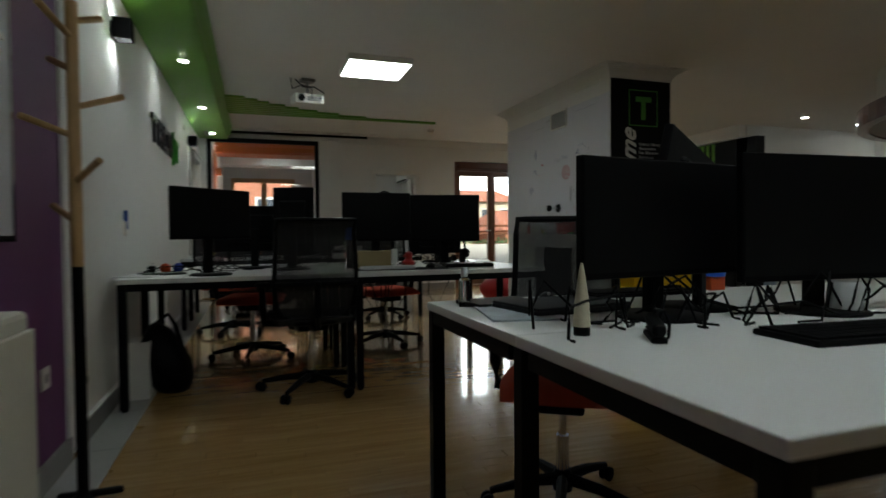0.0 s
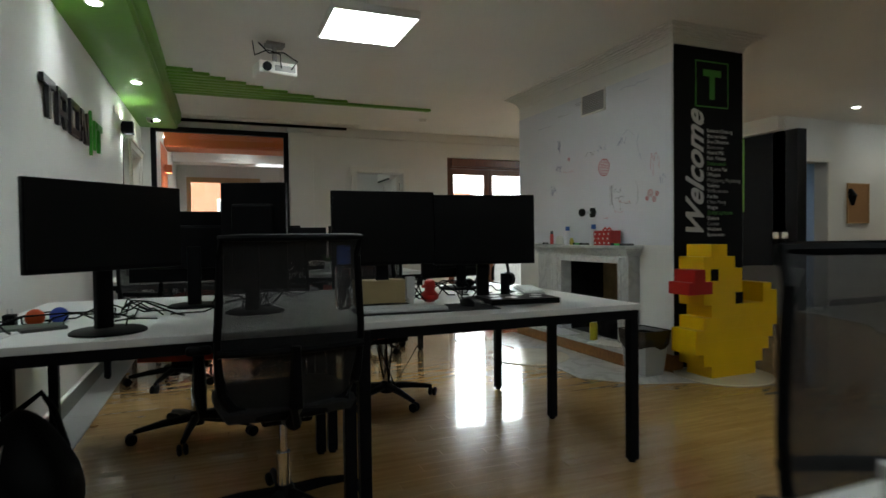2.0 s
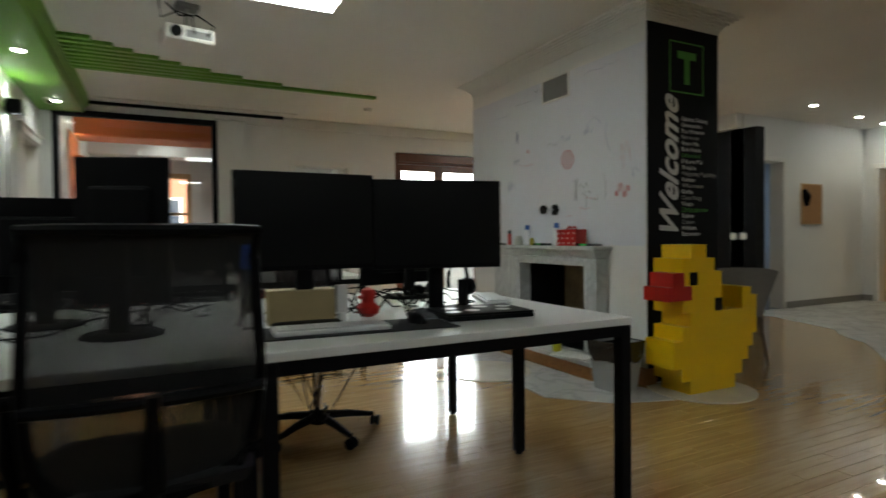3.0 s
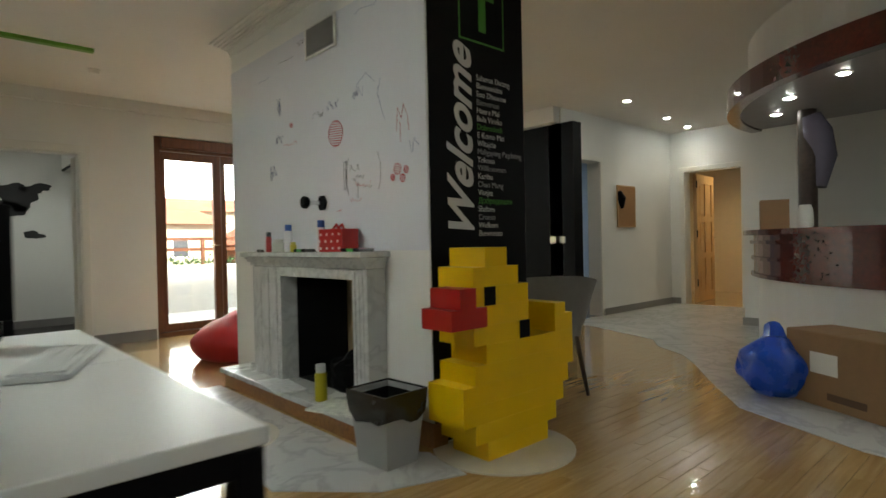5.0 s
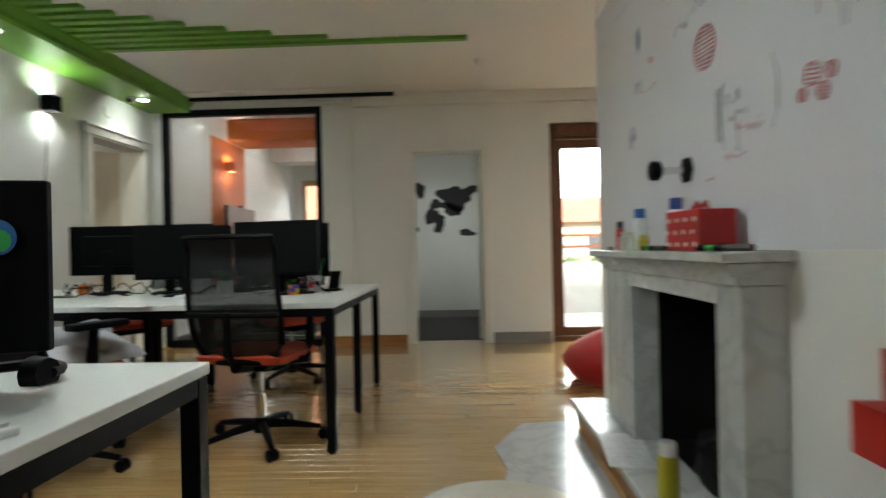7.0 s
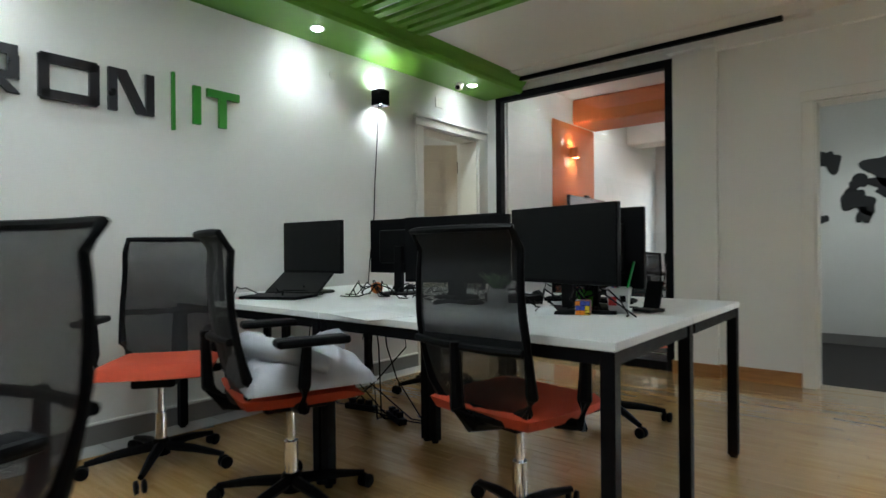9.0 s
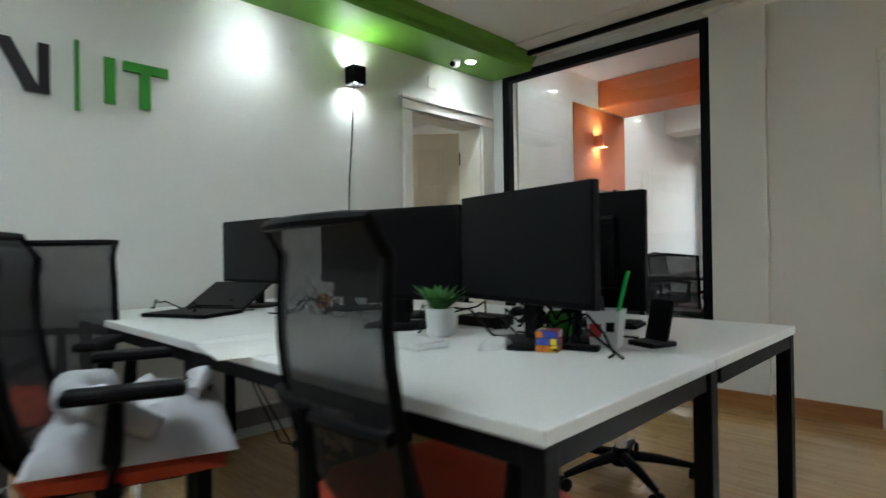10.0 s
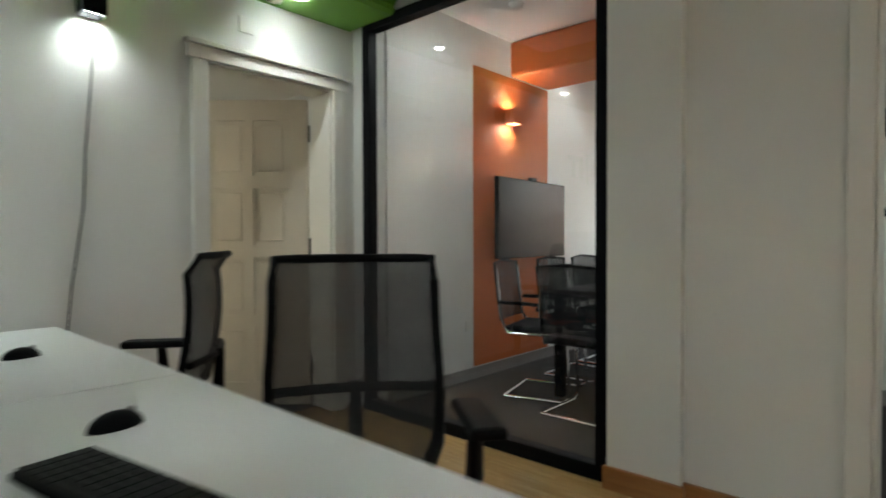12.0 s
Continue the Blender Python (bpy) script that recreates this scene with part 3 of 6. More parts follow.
def wavy(c, r0, n, k, amp, a0=0.0, a1=6.2832):
    return [(c[0] + (r0 + amp * math.sin(k * a)) * math.cos(a), c[1] + (r0 + amp * math.sin(k * a)) * math.sin(a)) for a in (a0 + (a1 - a0) * i / (n - 1) for i in range(n))]


struct("floor_inlay_hearth", prism([(3.83, 7.66), (3.55, 7.62), (3.38, 7.25), (3.42, 6.98), (3.36, 6.6), (3.33, 5.95), (3.31, 5.74), (3.62, 5.42), (3.98, 5.30), (4.03, 5.6), (3.83, 5.9)], -0.01, 0.004), FLOORMARBLE, "pale grey marble floor inlay at the hearth", "floor")
struct("floor_inlay_round", prism([(x, y) for x, y in wavy((3.36, 6.52), 0.33, 40, 1, 0)][:-1], -0.01, 0.0075), mat("beige_marble", (0.55, 0.51, 0.43), 0.2, var=0.08, scale=6), "round beige marble floor inlay", "floor")
struct("floor_inlay_duck", prism([(x, y) for x, y in wavy((4.33, 5.40), 0.34, 40, 1, 0)][:-1], -0.01, 0.009), mat("cream_marble", (0.56, 0.52, 0.42), 0.2, var=0.08, scale=6), "round cream marble floor inlay", "floor")
outer = [(5.35, 2.2), (5.28, 3.2), (5.42, 4.2), (5.75, 4.85), (6.3, 5.25), (6.75, 5.55), (7.0, 5.75), (7.25, 6.1), (7.55, 6.3), (7.9, 7.2), (7.93, 7.62), (10.72, 7.62), (10.72, 4.0), (8.0, 2.0)]
struct("floor_corridor", prism(outer, -0.01, 0.004), FLOORMARBLE, "pale grey marble corridor floor", "floor")

# ---- doors and glazing ----
trim = mat("white_gloss_trim", (0.74, 0.72, 0.67), 0.35, var=0.03, scale=4)


def door_casing(name, rows, label):
    return struct(name, boxes(*rows, bevel=0.004), trim, label, "door frame")


door_casing("door_1_casing", ((0, 9.245, 0, 0.025, 9.33, 2.05), (0, 10.14, 0, 0.025, 10.235, 2.05), (0, 9.225, 2.05, 0.028, 10.255, 2.12), (0, 9.21, 2.12, 0.045, 10.27, 2.145),
                              (-0.2, 9.33, 0, 0, 9.345, 2.05), (-0.2, 10.125, 0, 0, 10.14, 2.05), (-0.2, 9.345, 2.035, 0, 10.125, 2.05)), "white moulded door casing")
door_casing("door_2_casing", ((2.67, FAR - 0.02, 0, 2.745, FAR, 1.99), (3.46, FAR - 0.02, 0, 3.535, FAR, 1.99), (2.66, FAR - 0.022, 1.99, 3.545, FAR, 2.06),
                              (2.745, FAR, 0, 2.757, FAR + 0.18, 1.99), (3.448, FAR, 0, 3.46, FAR + 0.18, 1.99), (2.757, FAR, 1.978, 3.448, FAR + 0.18, 1.99)), "white painted door casing")
door_casing("door_3_casing", ((10.70, 6.53, 0, 10.72, 6.6, 1.98), (10.70, 7.40, 0, 10.72, 7.47, 1.98), (10.70, 6.52, 1.98, 10.72, 7.48, 2.05)), "white painted door casing")
door_casing("door_4_casing", ((8.19, 7.60, 0, 8.25, 7.62, 2.0), (8.75, 7.60, 0, 8.81, 7.62, 2.0), (8.18, 7.60, 2.0, 8.82, 7.62, 2.06)), "white painted door casing")


def panel_door(w, h, material, rows, cols, at, rz, label, swing=1):
    """A panelled leaf hinged at its origin, reaching along +x."""
    d = thing("panel_door", label, "door", "", at, rz)
    part("leaf", box(0, -0.012, 0.01, w, 0.012, h, bevel=0.003), material, d)
    st = 0.105
    ys = [0.01 + st * 1.4] + [0.01 + st * 1.4 + (h - st * 2.4) * sum(rows[:i + 1]) for i in range(len(rows))]
    xs = [st + (w - 2 * st) * i / cols for i in range(cols + 1)]
    bm = bmesh.new()
    for s0, s1 in ((-0.027, -0.0125), (0.0125, 0.027)):
        for i in range(cols + 1):
            e = st * (0.5 if 0 < i < cols else 1.0)
            x0 = 0 if i == 0 else xs[i] - e / 2 if i < cols else w - st
            bx(bm, x0, s0, 0.01, x0 + (st if i in (0, cols) else e), s1, h)
    part("stile", bm, material, d)
    bm = bmesh.new()
    for s0, s1 in ((-0.0265, -0.0125), (0.0125, 0.0265)):
        for j, z in enumerate(ys):
            for i in range(cols):
                a0 = xs[i] + (0 if i == 0 else st * 0.25)
                a1 = xs[i + 1] - (0 if i == cols - 1 else st * 0.25)
                z0 = 0.01 if j == 0 else z - 0.04
                z1 = ys[0] if j == 0 else (h if j == len(ys) - 1 else z + 0.04)
                bx(bm, a0, s0, z0, a1, s1, z1)
    part("rail", bm, material, d)
    for j in range(len(ys) - 1):
        for i in range(cols):
            part("panel", boxes((xs[i] + 0.055, -0.018, ys[j] + 0.07, xs[i + 1] - 0.055, 0.018, ys[j + 1] - 0.07), bevel=0.004), material, d)
    part("door_handle", tube([(w - 0.06, -0.05, 1.0), (w - 0.06, -0.06, 1.0), (w - 0.17, -0.06, 1.0)], 0.009), CHROME, d, "metal lever handle", smooth=True)
    for z in (0.25, 1.0, 1.75):
        part("hinge", tube([(0.0, -0.026, z), (0.0, -0.026, z + 0.11)], 0.010), STEEL, d, smooth=True)
    return d


panel_door(0.76, 2.02, CREAM, (0.23, 0.26, 0.26, 0.25), 2, (-0.235, 10.12, 0), 222, "cream panelled wooden door standing open into a hall")
panel_door(0.74, 1.96, PINE, (0.33, 0.33, 0.34), 2, (10.94, 7.34, 0), 4, "varnished pine panelled door standing open")
panel_door(0.70, 1.96, trim, (0.5, 0.5), 1, (3.44, FAR + 0.215, 0), 80, "white painted door standing open into a room")

# glass partition with its black frame
gp = thing("glass_partition", "full-height clear glass partition in a black frame", "partition", "", (0, FAR, 0))
GX0, GX1, GZ = 0.11, 1.80, 2.49
for nm, r in (("jamb", (GX0, -0.02, 0.0, GX0 + 0.06, 0.06, GZ)), ("jamb", (GX1 - 0.06, -0.02, 0.0, GX1, 0.06, GZ)), ("head", (GX0 + 0.06, -0.02, GZ - 0.065, GX1 - 0.06, 0.06, GZ)), ("sill", (GX0 + 0.06, -0.02, 0.0, GX1 - 0.06, 0.06, 0.07))):
    part(nm, box(*r, bevel=0.003), STEEL, gp)
pane = part("pane", box(GX0 + 0.058, 0.012, 0.068, GX1 - 0.058, 0.022, GZ - 0.063), PANE, gp)
pane.visible_shadow = False

# balcony door
bd = thing("balcony_door", "brown wooden double balcony door with clear glass", "door", "", (0, FAR + 0.10, 0))
for nm, r in (("frame_jamb", (4.16, -0.05, 0.03, 4.235, 0.05, 2.25)), ("frame_jamb", (5.585, -0.05, 0.03, 5.66, 0.05, 2.25)), ("frame_head", (4.235, -0.05, 2.09, 5.585, 0.05, 2.25)), ("threshold", (4.16, -0.07, 0.0, 5.66, 0.07, 0.05))):
    part(nm, box(*r, bevel=0.004), BROWNFRAME, bd)
for x0, x1 in ((4.24, 4.905), (4.915, 5.58)):
    leaf = part("door_leaf", boxes((x0, -0.03, 0.055, x0 + 0.05, 0.03, 2.085), (x1 - 0.08, -0.03, 0.055, x1, 0.03, 2.085), (x0 + 0.05, -0.03, 2.0, x1 - 0.08, 0.03, 2.085), (x0 + 0.05, -0.03, 0.055, x1 - 0.08, 0.03, 0.14)), BROWNFRAME, bd)
    p = part("pane", box(x0 + 0.045, -0.005, 0.135, x1 - 0.075, 0.005, 2.005), PANE, leaf)
    p.visible_shadow = False
    part("handle", tube([(x1 - 0.04, -0.035, 1.02), (x1 - 0.04, -0.055, 1.02), (x1 - 0.14, -0.055, 1.02)], 0.008), CHROME, leaf, smooth=True)
part("shutter_box", box(4.24, -0.09, 2.12, 5.58, -0.052, 2.24, bevel=0.005), BROWNFRAME, bd)

# ---- rooms seen through the openings ----
MZ = 2.77
struct("floor_meeting", box(-0.5, 10.5, -0.12, 2.2, 14.9, 0.0), CARPET, "dark grey carpet floor", "floor")
struct("floor_map_room", box(2.2, 10.5, -0.12, 3.95, 12.9, 0.0), CARPET, "dark carpet floor", "floor")
struct("floor_threshold", boxes((0.0, 10.32, -0.1, 2.2, 10.5, 0.001), (2.74, 10.32, -0.1, 3.47, 10.5, 0.001), (4.0, 10.32, -0.1, 5.8, 10.6, 0.001)), PARQUET, "oak threshold", "floor")
struct("ceiling_meeting", box(-0.5, 10.5, MZ, 2.2, 14.9, MZ + 0.15), CEIL, "white meeting room ceiling", "ceiling")
struct("ceiling_map_room", box(2.2, 10.5, 2.45, 3.95, 12.9, 2.6), CEIL, "white ceiling", "ceiling")
struct("wall_meeting_west", box(-0.1, 10.5, 0, 0.13, 14.9, MZ), WHITE, "white meeting room wall", "wall")
struct("wall_meeting_orange", box(0.13, 11.41, 0.09, 0.134, 12.50, MZ - 0.301), ORANGE, "orange painted wall band", "wall")
struct("beam_orange", box(0.13, 11.9, MZ - 0.30, 2.12, 12.50, MZ, bevel=0.03), ORANGE, "orange painted ceiling beam", "beam")
struct("wall_meeting_east", box(2.12, 10.5, 0, 2.3, 14.9, MZ), WHITE, "white meeting room wall", "wall")
struct("wall_meeting_north", boxes((0.0, 14.8, 0, 0.3, 15.0, MZ), (1.72, 14.8, 0, 2.3, 15.0, MZ), (0.3, 14.8, 0, 1.72, 15.0, 0.9), (0.3, 14.8, 2.3, 1.72, 15.0, MZ)), WHITE, "white meeting room wall", "wall")
struct("beam_meeting_far", box(0.13, 13.6, 2.45, 2.12, 14.0, MZ, bevel=0.02), WHITE, "white ceiling beam", "beam")
struct("baseboard_meeting", box(0.134, 10.5, 0, 0.15, 14.8, 0.085), GREYBASE, "grey skirting", "skirting")
struct("wall_map", boxes((2.3, 12.62, 0, 3.95, 12.8, 2.45), (3.8, 10.5, 0, 3.95, 12.62, 2.45), (2.3, 10.5, 0, 2.31, 12.62, 2.45)), WHITE, "white painted wall", "wall")
struct("baseboard_map", box(2.31, 12.60, 0, 3.8, 12.62, 0.1), GREYBASE, "grey skirting", "skirting")
struct("wall_hall", boxes((-2.4, 8.2, 0, -0.2, 8.35, CEILZ), (-2.4, 10.9, 0, -0.2, 11.05, CEILZ), (-2.55, 8.2, 0, -2.4, 11.05, CEILZ)), WHITE, "white hall wall", "wall")
struct("floor_hall", box(-2.5, 8.2, -0.12, -0.2, 11.0, 0.0), CARPET, "dark hall floor", "floor")
struct("ceiling_hall", box(-2.5, 8.2, 2.42, -0.2, 11.0, 2.6), CEIL, "white hall ceiling", "ceiling")
struct("wall_annex", boxes((10.9, 5.4, 0, 13.0, 5.5, CEILZ), (10.9, 8.2, 0, 13.0, 8.3, CEILZ), (13.0, 5.4, 0, 13.1, 8.3, CEILZ)), mat("warm_cream_paint", (0.62, 0.50, 0.33), 0.7, var=0.04), "warm cream wall of a side room", "wall")
struct("floor_annex", box(10.72, 5.4, -0.12, 13.0, 8.3, 0.002), PARQUET, "oak floor", "floor")
struct("ceiling_annex", box(10.9, 5.4, CEILZ, 13.1, 8.3, CEILZ + 0.1), CEIL, "white ceiling", "ceiling")
struct("wall_side_room", boxes((7.93, 9.6, 0, 10.7, 9.75, CEILZ), (10.6, 7.8, 0, 10.75, 9.75, CEILZ)), mat("pale_blue_wall", (0.40, 0.50, 0.66), 0.7, var=0.05), "pale blue wall of a side room", "wall")

for x, y in ((0.62, 10.95), (0.62, 12.72), (1.3, 13.2)):
    downlight(x, y, MZ, 3.6, "downlights in the meeting room", 165)
# the first hall lamp is an unseen addition that brightens the open cream door
downlight(-1.3, 8.75, 2.42, 17.0, "downlights in the hall", 165, (1.0, 0.86, 0.68))
downlight(-1.35, 10.04, 2.42, 3.5, "downlights in the hall", 140, (1.0, 0.86, 0.68))
downlight(11.8, 6.9, CEILZ, 24.0, "downlight in the side room", 140, (1.0, 0.78, 0.5))
downlight(3.0, 11.6, 2.45, 9.0, "downlight in the map room", 140)
downlight(9.4, 8.7, CEILZ, 10.0, "downlight in the blue room", 140)
sconce((0.134, 11.86, 2.12), ORANGE, 0.6, "orange cube wall lamp shining up and down")

# window of the meeting room
mw = thing("meeting_window", "brown wooden casement window with daylight outside", "window", "", (0, 14.86, 0))
for nm, r in (("frame", (0.3, -0.05, 0.9, 0.38, 0.05, 2.3)), ("frame", (1.64, -0.05, 0.9, 1.72, 0.05, 2.3)), ("frame", (0.38, -0.05, 2.2, 1.64, 0.05, 2.3)), ("frame", (0.38, -0.05, 0.9, 1.64, 0.05, 0.98)), ("mullion", (0.96, -0.05, 0.98, 1.08, 0.05, 2.2)), ("crossbar", (0.38, -0.03, 1.5, 0.96, 0.03, 1.55)), ("crossbar", (1.08, -0.03, 1.5, 1.64, 0.03, 1.55))):
    part(nm, box(*r, bevel=0.004), PINE, mw)

# television, table and cantilever chairs of the meeting room
tv = thing("television", "large flat black television on an orange wall", "television", "", (0.134, 12.12, 1.27), 4)
part("wall_mount", box(0, -0.15, -0.1, 0.06, 0.15, 0.1), BLACK, tv)
part("housing", box(0.06, -0.58, -0.33, 0.10, 0.58, 0.33, bevel=0.004), BLACK, tv)
part("screen", box(0.1005, -0.57, -0.315, 0.103, 0.57, 0.32), SCREEN, tv, "dark glossy screen")
part("webcam", box(0.06, -0.05, 0.331, 0.10, 0.05, 0.36, bevel=0.006), BLACK, tv)
DARKWOOD = wood("dark_table_wood", (0.02, 0.013, 0.01), (0.05, 0.03, 0.022), 0.3)
mt = thing("meeting_table", "long dark wooden meeting table", "table", "", (1.35, 12.2, 0))
part("tabletop", box(-0.5, -0.85, 0.72, 0.5, 0.85, 0.75, bevel=0.005), DARKWOOD, mt)
for sx in (-0.44, 0.44):
    for sy in (-0.79, 0.79):
        part("leg", box(sx - 0.03, sy - 0.03, 0, sx + 0.03, sy + 0.03, 0.72), STEEL, mt)


def cantilever_chair(at, rz):
    c = thing("cantilever_chair", "black mesh conference chair on a chrome cantilever frame", "chair", "conference chairs at the meeting table", at, rz)
    for s in (-1, 1):
        part("frame_tube", tube([(s * 0.24, -0.22, 0.012), (s * 0.24, 0.20, 0.012), (s * 0.24, 0.24, 0.05), (s * 0.24, 0.22, 0.42), (s * 0.23, 0.16, 0.45), (s * 0.23, -0.2, 0.45), (s * 0.22, -0.25, 0.55), (s * 0.215, -0.29, 0.9)], 0.011), CHROME, c, smooth=True)
        part("armrest", tube([(s * 0.25, 0.14, 0.46), (s * 0.26, 0.16, 0.64), (s * 0.26, -0.05, 0.66), (s * 0.25, -0.25, 0.66)], 0.014), BLACK, c, smooth=True)
    part("floor_bar", tube([(-0.24, -0.22, 0.012), (0.24, -0.22, 0.012)], 0.011), CHROME, c, smooth=True)
    part("seat", box(-0.23, -0.22, 0.45, 0.23, 0.23, 0.50, bevel=0.02), BLACK, c)
    bm = bmesh.new()
    g = [[bm.verts.new((0.21 * u / 3, -0.26 - 0.05 * t / 5 + 0.02 * (u / 3) ** 2, 0.53 + 0.40 * t / 5)) for u in range(-3, 4)] for t in range(6)]
    for t in range(5):
        for u in range(6):
            bm.faces.new((g[t][u], g[t][u + 1], g[t + 1][u + 1], g[t + 1][u]))
    part("back_mesh", bm, NET, c)
    part("back_rim", tube([(-0.215, -0.25, 0.53), (-0.22, -0.30, 0.93), (0, -0.325, 0.945), (0.22, -0.30, 0.93), (0.215, -0.25, 0.53)], 0.013), BLACK, c, smooth=True)
    return c


cc = cantilever_chair((0.78, 11.42, 0), -75)
for x, y, rz in ((1.28, 11.18, 0), (0.72, 12.1, -88), (1.75, 11.15, 6), (0.7, 12.7, -90)):
    copy_thing(cc, pose(x, y, 0, 0, 0, rz))

# wall decal of a world map, as dark blobs
mapm = mat("map_decal_black", (0.01, 0.01, 0.011), 0.6)
wm = thing("world_map_decal", "black world map decal on a white wall", "wall decal", "", (0, 12.615, 0))


def blob(cx, cz, rx, rz_, seed, n=34, rough=0.35):
    rnd = random.Random(seed)
    ph = [rnd.uniform(0, 6.28) for _ in range(6)]
    pts = []
    for i in range(n):
        a = 2 * math.pi * i / n
        k = 1 + rough * sum(math.sin((j + 2) * a + ph[j]) / (j + 1.5) for j in range(6))
        pts.append((cx + rx * k * math.cos(a), cz + rz_ * k * math.sin(a)))
    bm = bmesh.new()
    lo = [bm.verts.new((x, 0, z)) for x, z in pts]
    hi = [bm.verts.new((x, -0.004, z)) for x, z in pts]
    bm.faces.new(hi)
    for i in range(n):
        bm.faces.new((lo[i], lo[(i + 1) % n], hi[(i + 1) % n], hi[i]))
    return bm


for k, (cx, cz, rx, rz_) in enumerate(((2.62, 1.85, 0.10, 0.11), (2.54, 1.27, 0.06, 0.06), (3.14, 1.71, 0.26, 0.14), (3.36, 1.82, 0.15, 0.06), (2.85, 1.43, 0.13, 0.13), (2.90, 1.29, 0.05, 0.10), (2.86, 1.62, 0.09, 0.07), (3.31, 1.21, 0.09, 0.06), (3.10, 1.55, 0.15, 0.09))):
    part("continent", blob(cx, cz, rx, rz_, 40 + k), mapm, wm)
ac = thing("air_conditioner", "white wall-mounted air conditioner unit", "air conditioner", "", (3.8, 11.95, 2.15), -90)
part("casing", box(-0.4, -0.2, -0.13, 0.4, -0.001, 0.13, bevel=0.03), trim, ac)
part("louvre", box(-0.36, -0.205, -0.125, 0.36, -0.14, -0.10, bevel=0.004), BLACK, ac)

# ---- outside the balcony ----
concrete = mat("balcony_concrete", (0.42, 0.40, 0.36), 0.85, var=0.1, scale=4, bump=0.3, fine=90)
struct("balcony_floor", box(3.95, 10.5, -0.14, 9.0, 13.2, -0.02), concrete, "pale concrete balcony floor", "balcony")
struct("balcony_parapet", box(3.95, 13.0, -0.1, 9.0, 13.2, 0.72, bevel=0.01), concrete, "concrete balcony parapet", "parapet")
struct("balcony_side", box(3.95, 10.5, -0.1, 4.0, 13.0, 2.6), WHITE, "white outside wall", "wall")
rail = thing("balcony_rail", "brown horizontal balcony rails above a parapet", "railing", "", (0, 13.1, 0))
for z in (0.95, 1.12):
    part("rail_bar", box(3.95, -0.02, z, 9.0, 0.02, z + 0.05), BROWNFRAME, rail)
for x in (4.2, 5.6, 7.0, 8.4):
    part("rail_post", box(x, -0.025, 0.7, x + 0.05, 0.025, 1.17), BROWNFRAME, rail)
leafm = mat("hedge_leaf", (0.05, 0.10, 0.03), 0.7, var=0.4, scale=40)
rnd = random.Random(5)
bm = bmesh.new()
for _ in range(900):
    c = Vector((rnd.uniform(4.0, 8.9), 13.1 + rnd.gauss(0, 0.06), 0.74 + abs(rnd.gauss(0, 0.06))))
    q = Euler((rnd.uniform(0, 6), rnd.uniform(0, 6), rnd.uniform(0, 6))).to_matrix()
    bm.faces.new([bm.verts.new(c + q @ Vector(p)) for p in ((-0.03, 0, 0), (0, -0.018, 0), (0.03, 0, 0), (0, 0.018, 0.006))])
hedge = tagged(part("hedge", bm, leafm), "low green planting along a parapet", "hedge", kind="stuff")
struct("ground", box(-300, 15.2, -9.2, 300, 400, -9.0), mat("street_asphalt", (0.06, 0.06, 0.06), 0.9, var=0.2, scale=0.5), "grey street far below", "ground")
CREAMWALL = mat("cream_facade", (0.55, 0.47, 0.34), 0.85, var=0.1, scale=0.8)
BRICKWALL = mat("red_facade", (0.42, 0.17, 0.10), 0.85, var=0.15, scale=1.5)
ROOF = mat("terracotta_roof", (0.36, 0.13, 0.07), 0.85, var=0.25, scale=1.2, bump=0.4, fine=6)
DARKGLASS = mat("far_window_glass", (0.05, 0.06, 0.08), 0.1, var=0.2, scale=1)


def house(x, y, w, d, top, material, label, roof=True):
    h = thing("house", label, "house", "houses across the street", (x, y, -9.0))
    H_ = top + 9.0
    part("wall", box(-w / 2, 0, 0, w / 2, d, H_), material, h)
    if roof:
        bm = bmesh.new()
        v = [bm.verts.new(p) for p in ((-w / 2 - 0.4, -0.4, H_), (w / 2 + 0.4, -0.4, H_), (w / 2 + 0.4, d + 0.4, H_), (-w / 2 - 0.4, d + 0.4, H_), (-w / 2 + 1, d / 2, H_ + 1.6), (w / 2 - 1, d / 2, H_ + 1.6))]
        for f in ((0, 1, 5, 4), (1, 2, 5), (2, 3, 4, 5), (3, 0, 4), (3, 2, 1, 0)):
            bm.faces.new([v[i] for i in f])
        part("roof", bm, ROOF, h, "terracotta tiled roof")
    z = H_ - 2.2
    while z > 1 and z > H_ - 11:
        for i in range(int(w / 2.4)):
            xx = -w / 2 + 1.3 + i * 2.4
            wn = part("window", box(xx - 0.55, -0.05, z, xx + 0.55, 0.02, z + 1.4), trim, h)
            part("pane", box(xx - 0.45, -0.06, z + 0.1, xx + 0.45, -0.052, z + 1.3), DARKGLASS, wn)
        z -= 3.1
    return h


struct("backdrop", box(-160, 150, -9, 220, 150.5, 90), emit("hazy_bright_sky", (0.93, 0.97, 1.0), 2.2), "bright hazy sky beyond the houses", "backdrop")
house(9, 42, 16, 9, 2.6, CREAMWALL, "cream rendered house with a terracotta roof")
house(24, 38, 12, 9, 1.2, BRICKWALL, "red rendered house with a terracotta roof")
house(20, 60, 20, 9, 4.6, CREAMWALL, "cream rendered house with a terracotta roof")
house(-2.5, 26, 14, 8, 6.5, BRICKWALL, "red brick house across the street", False)


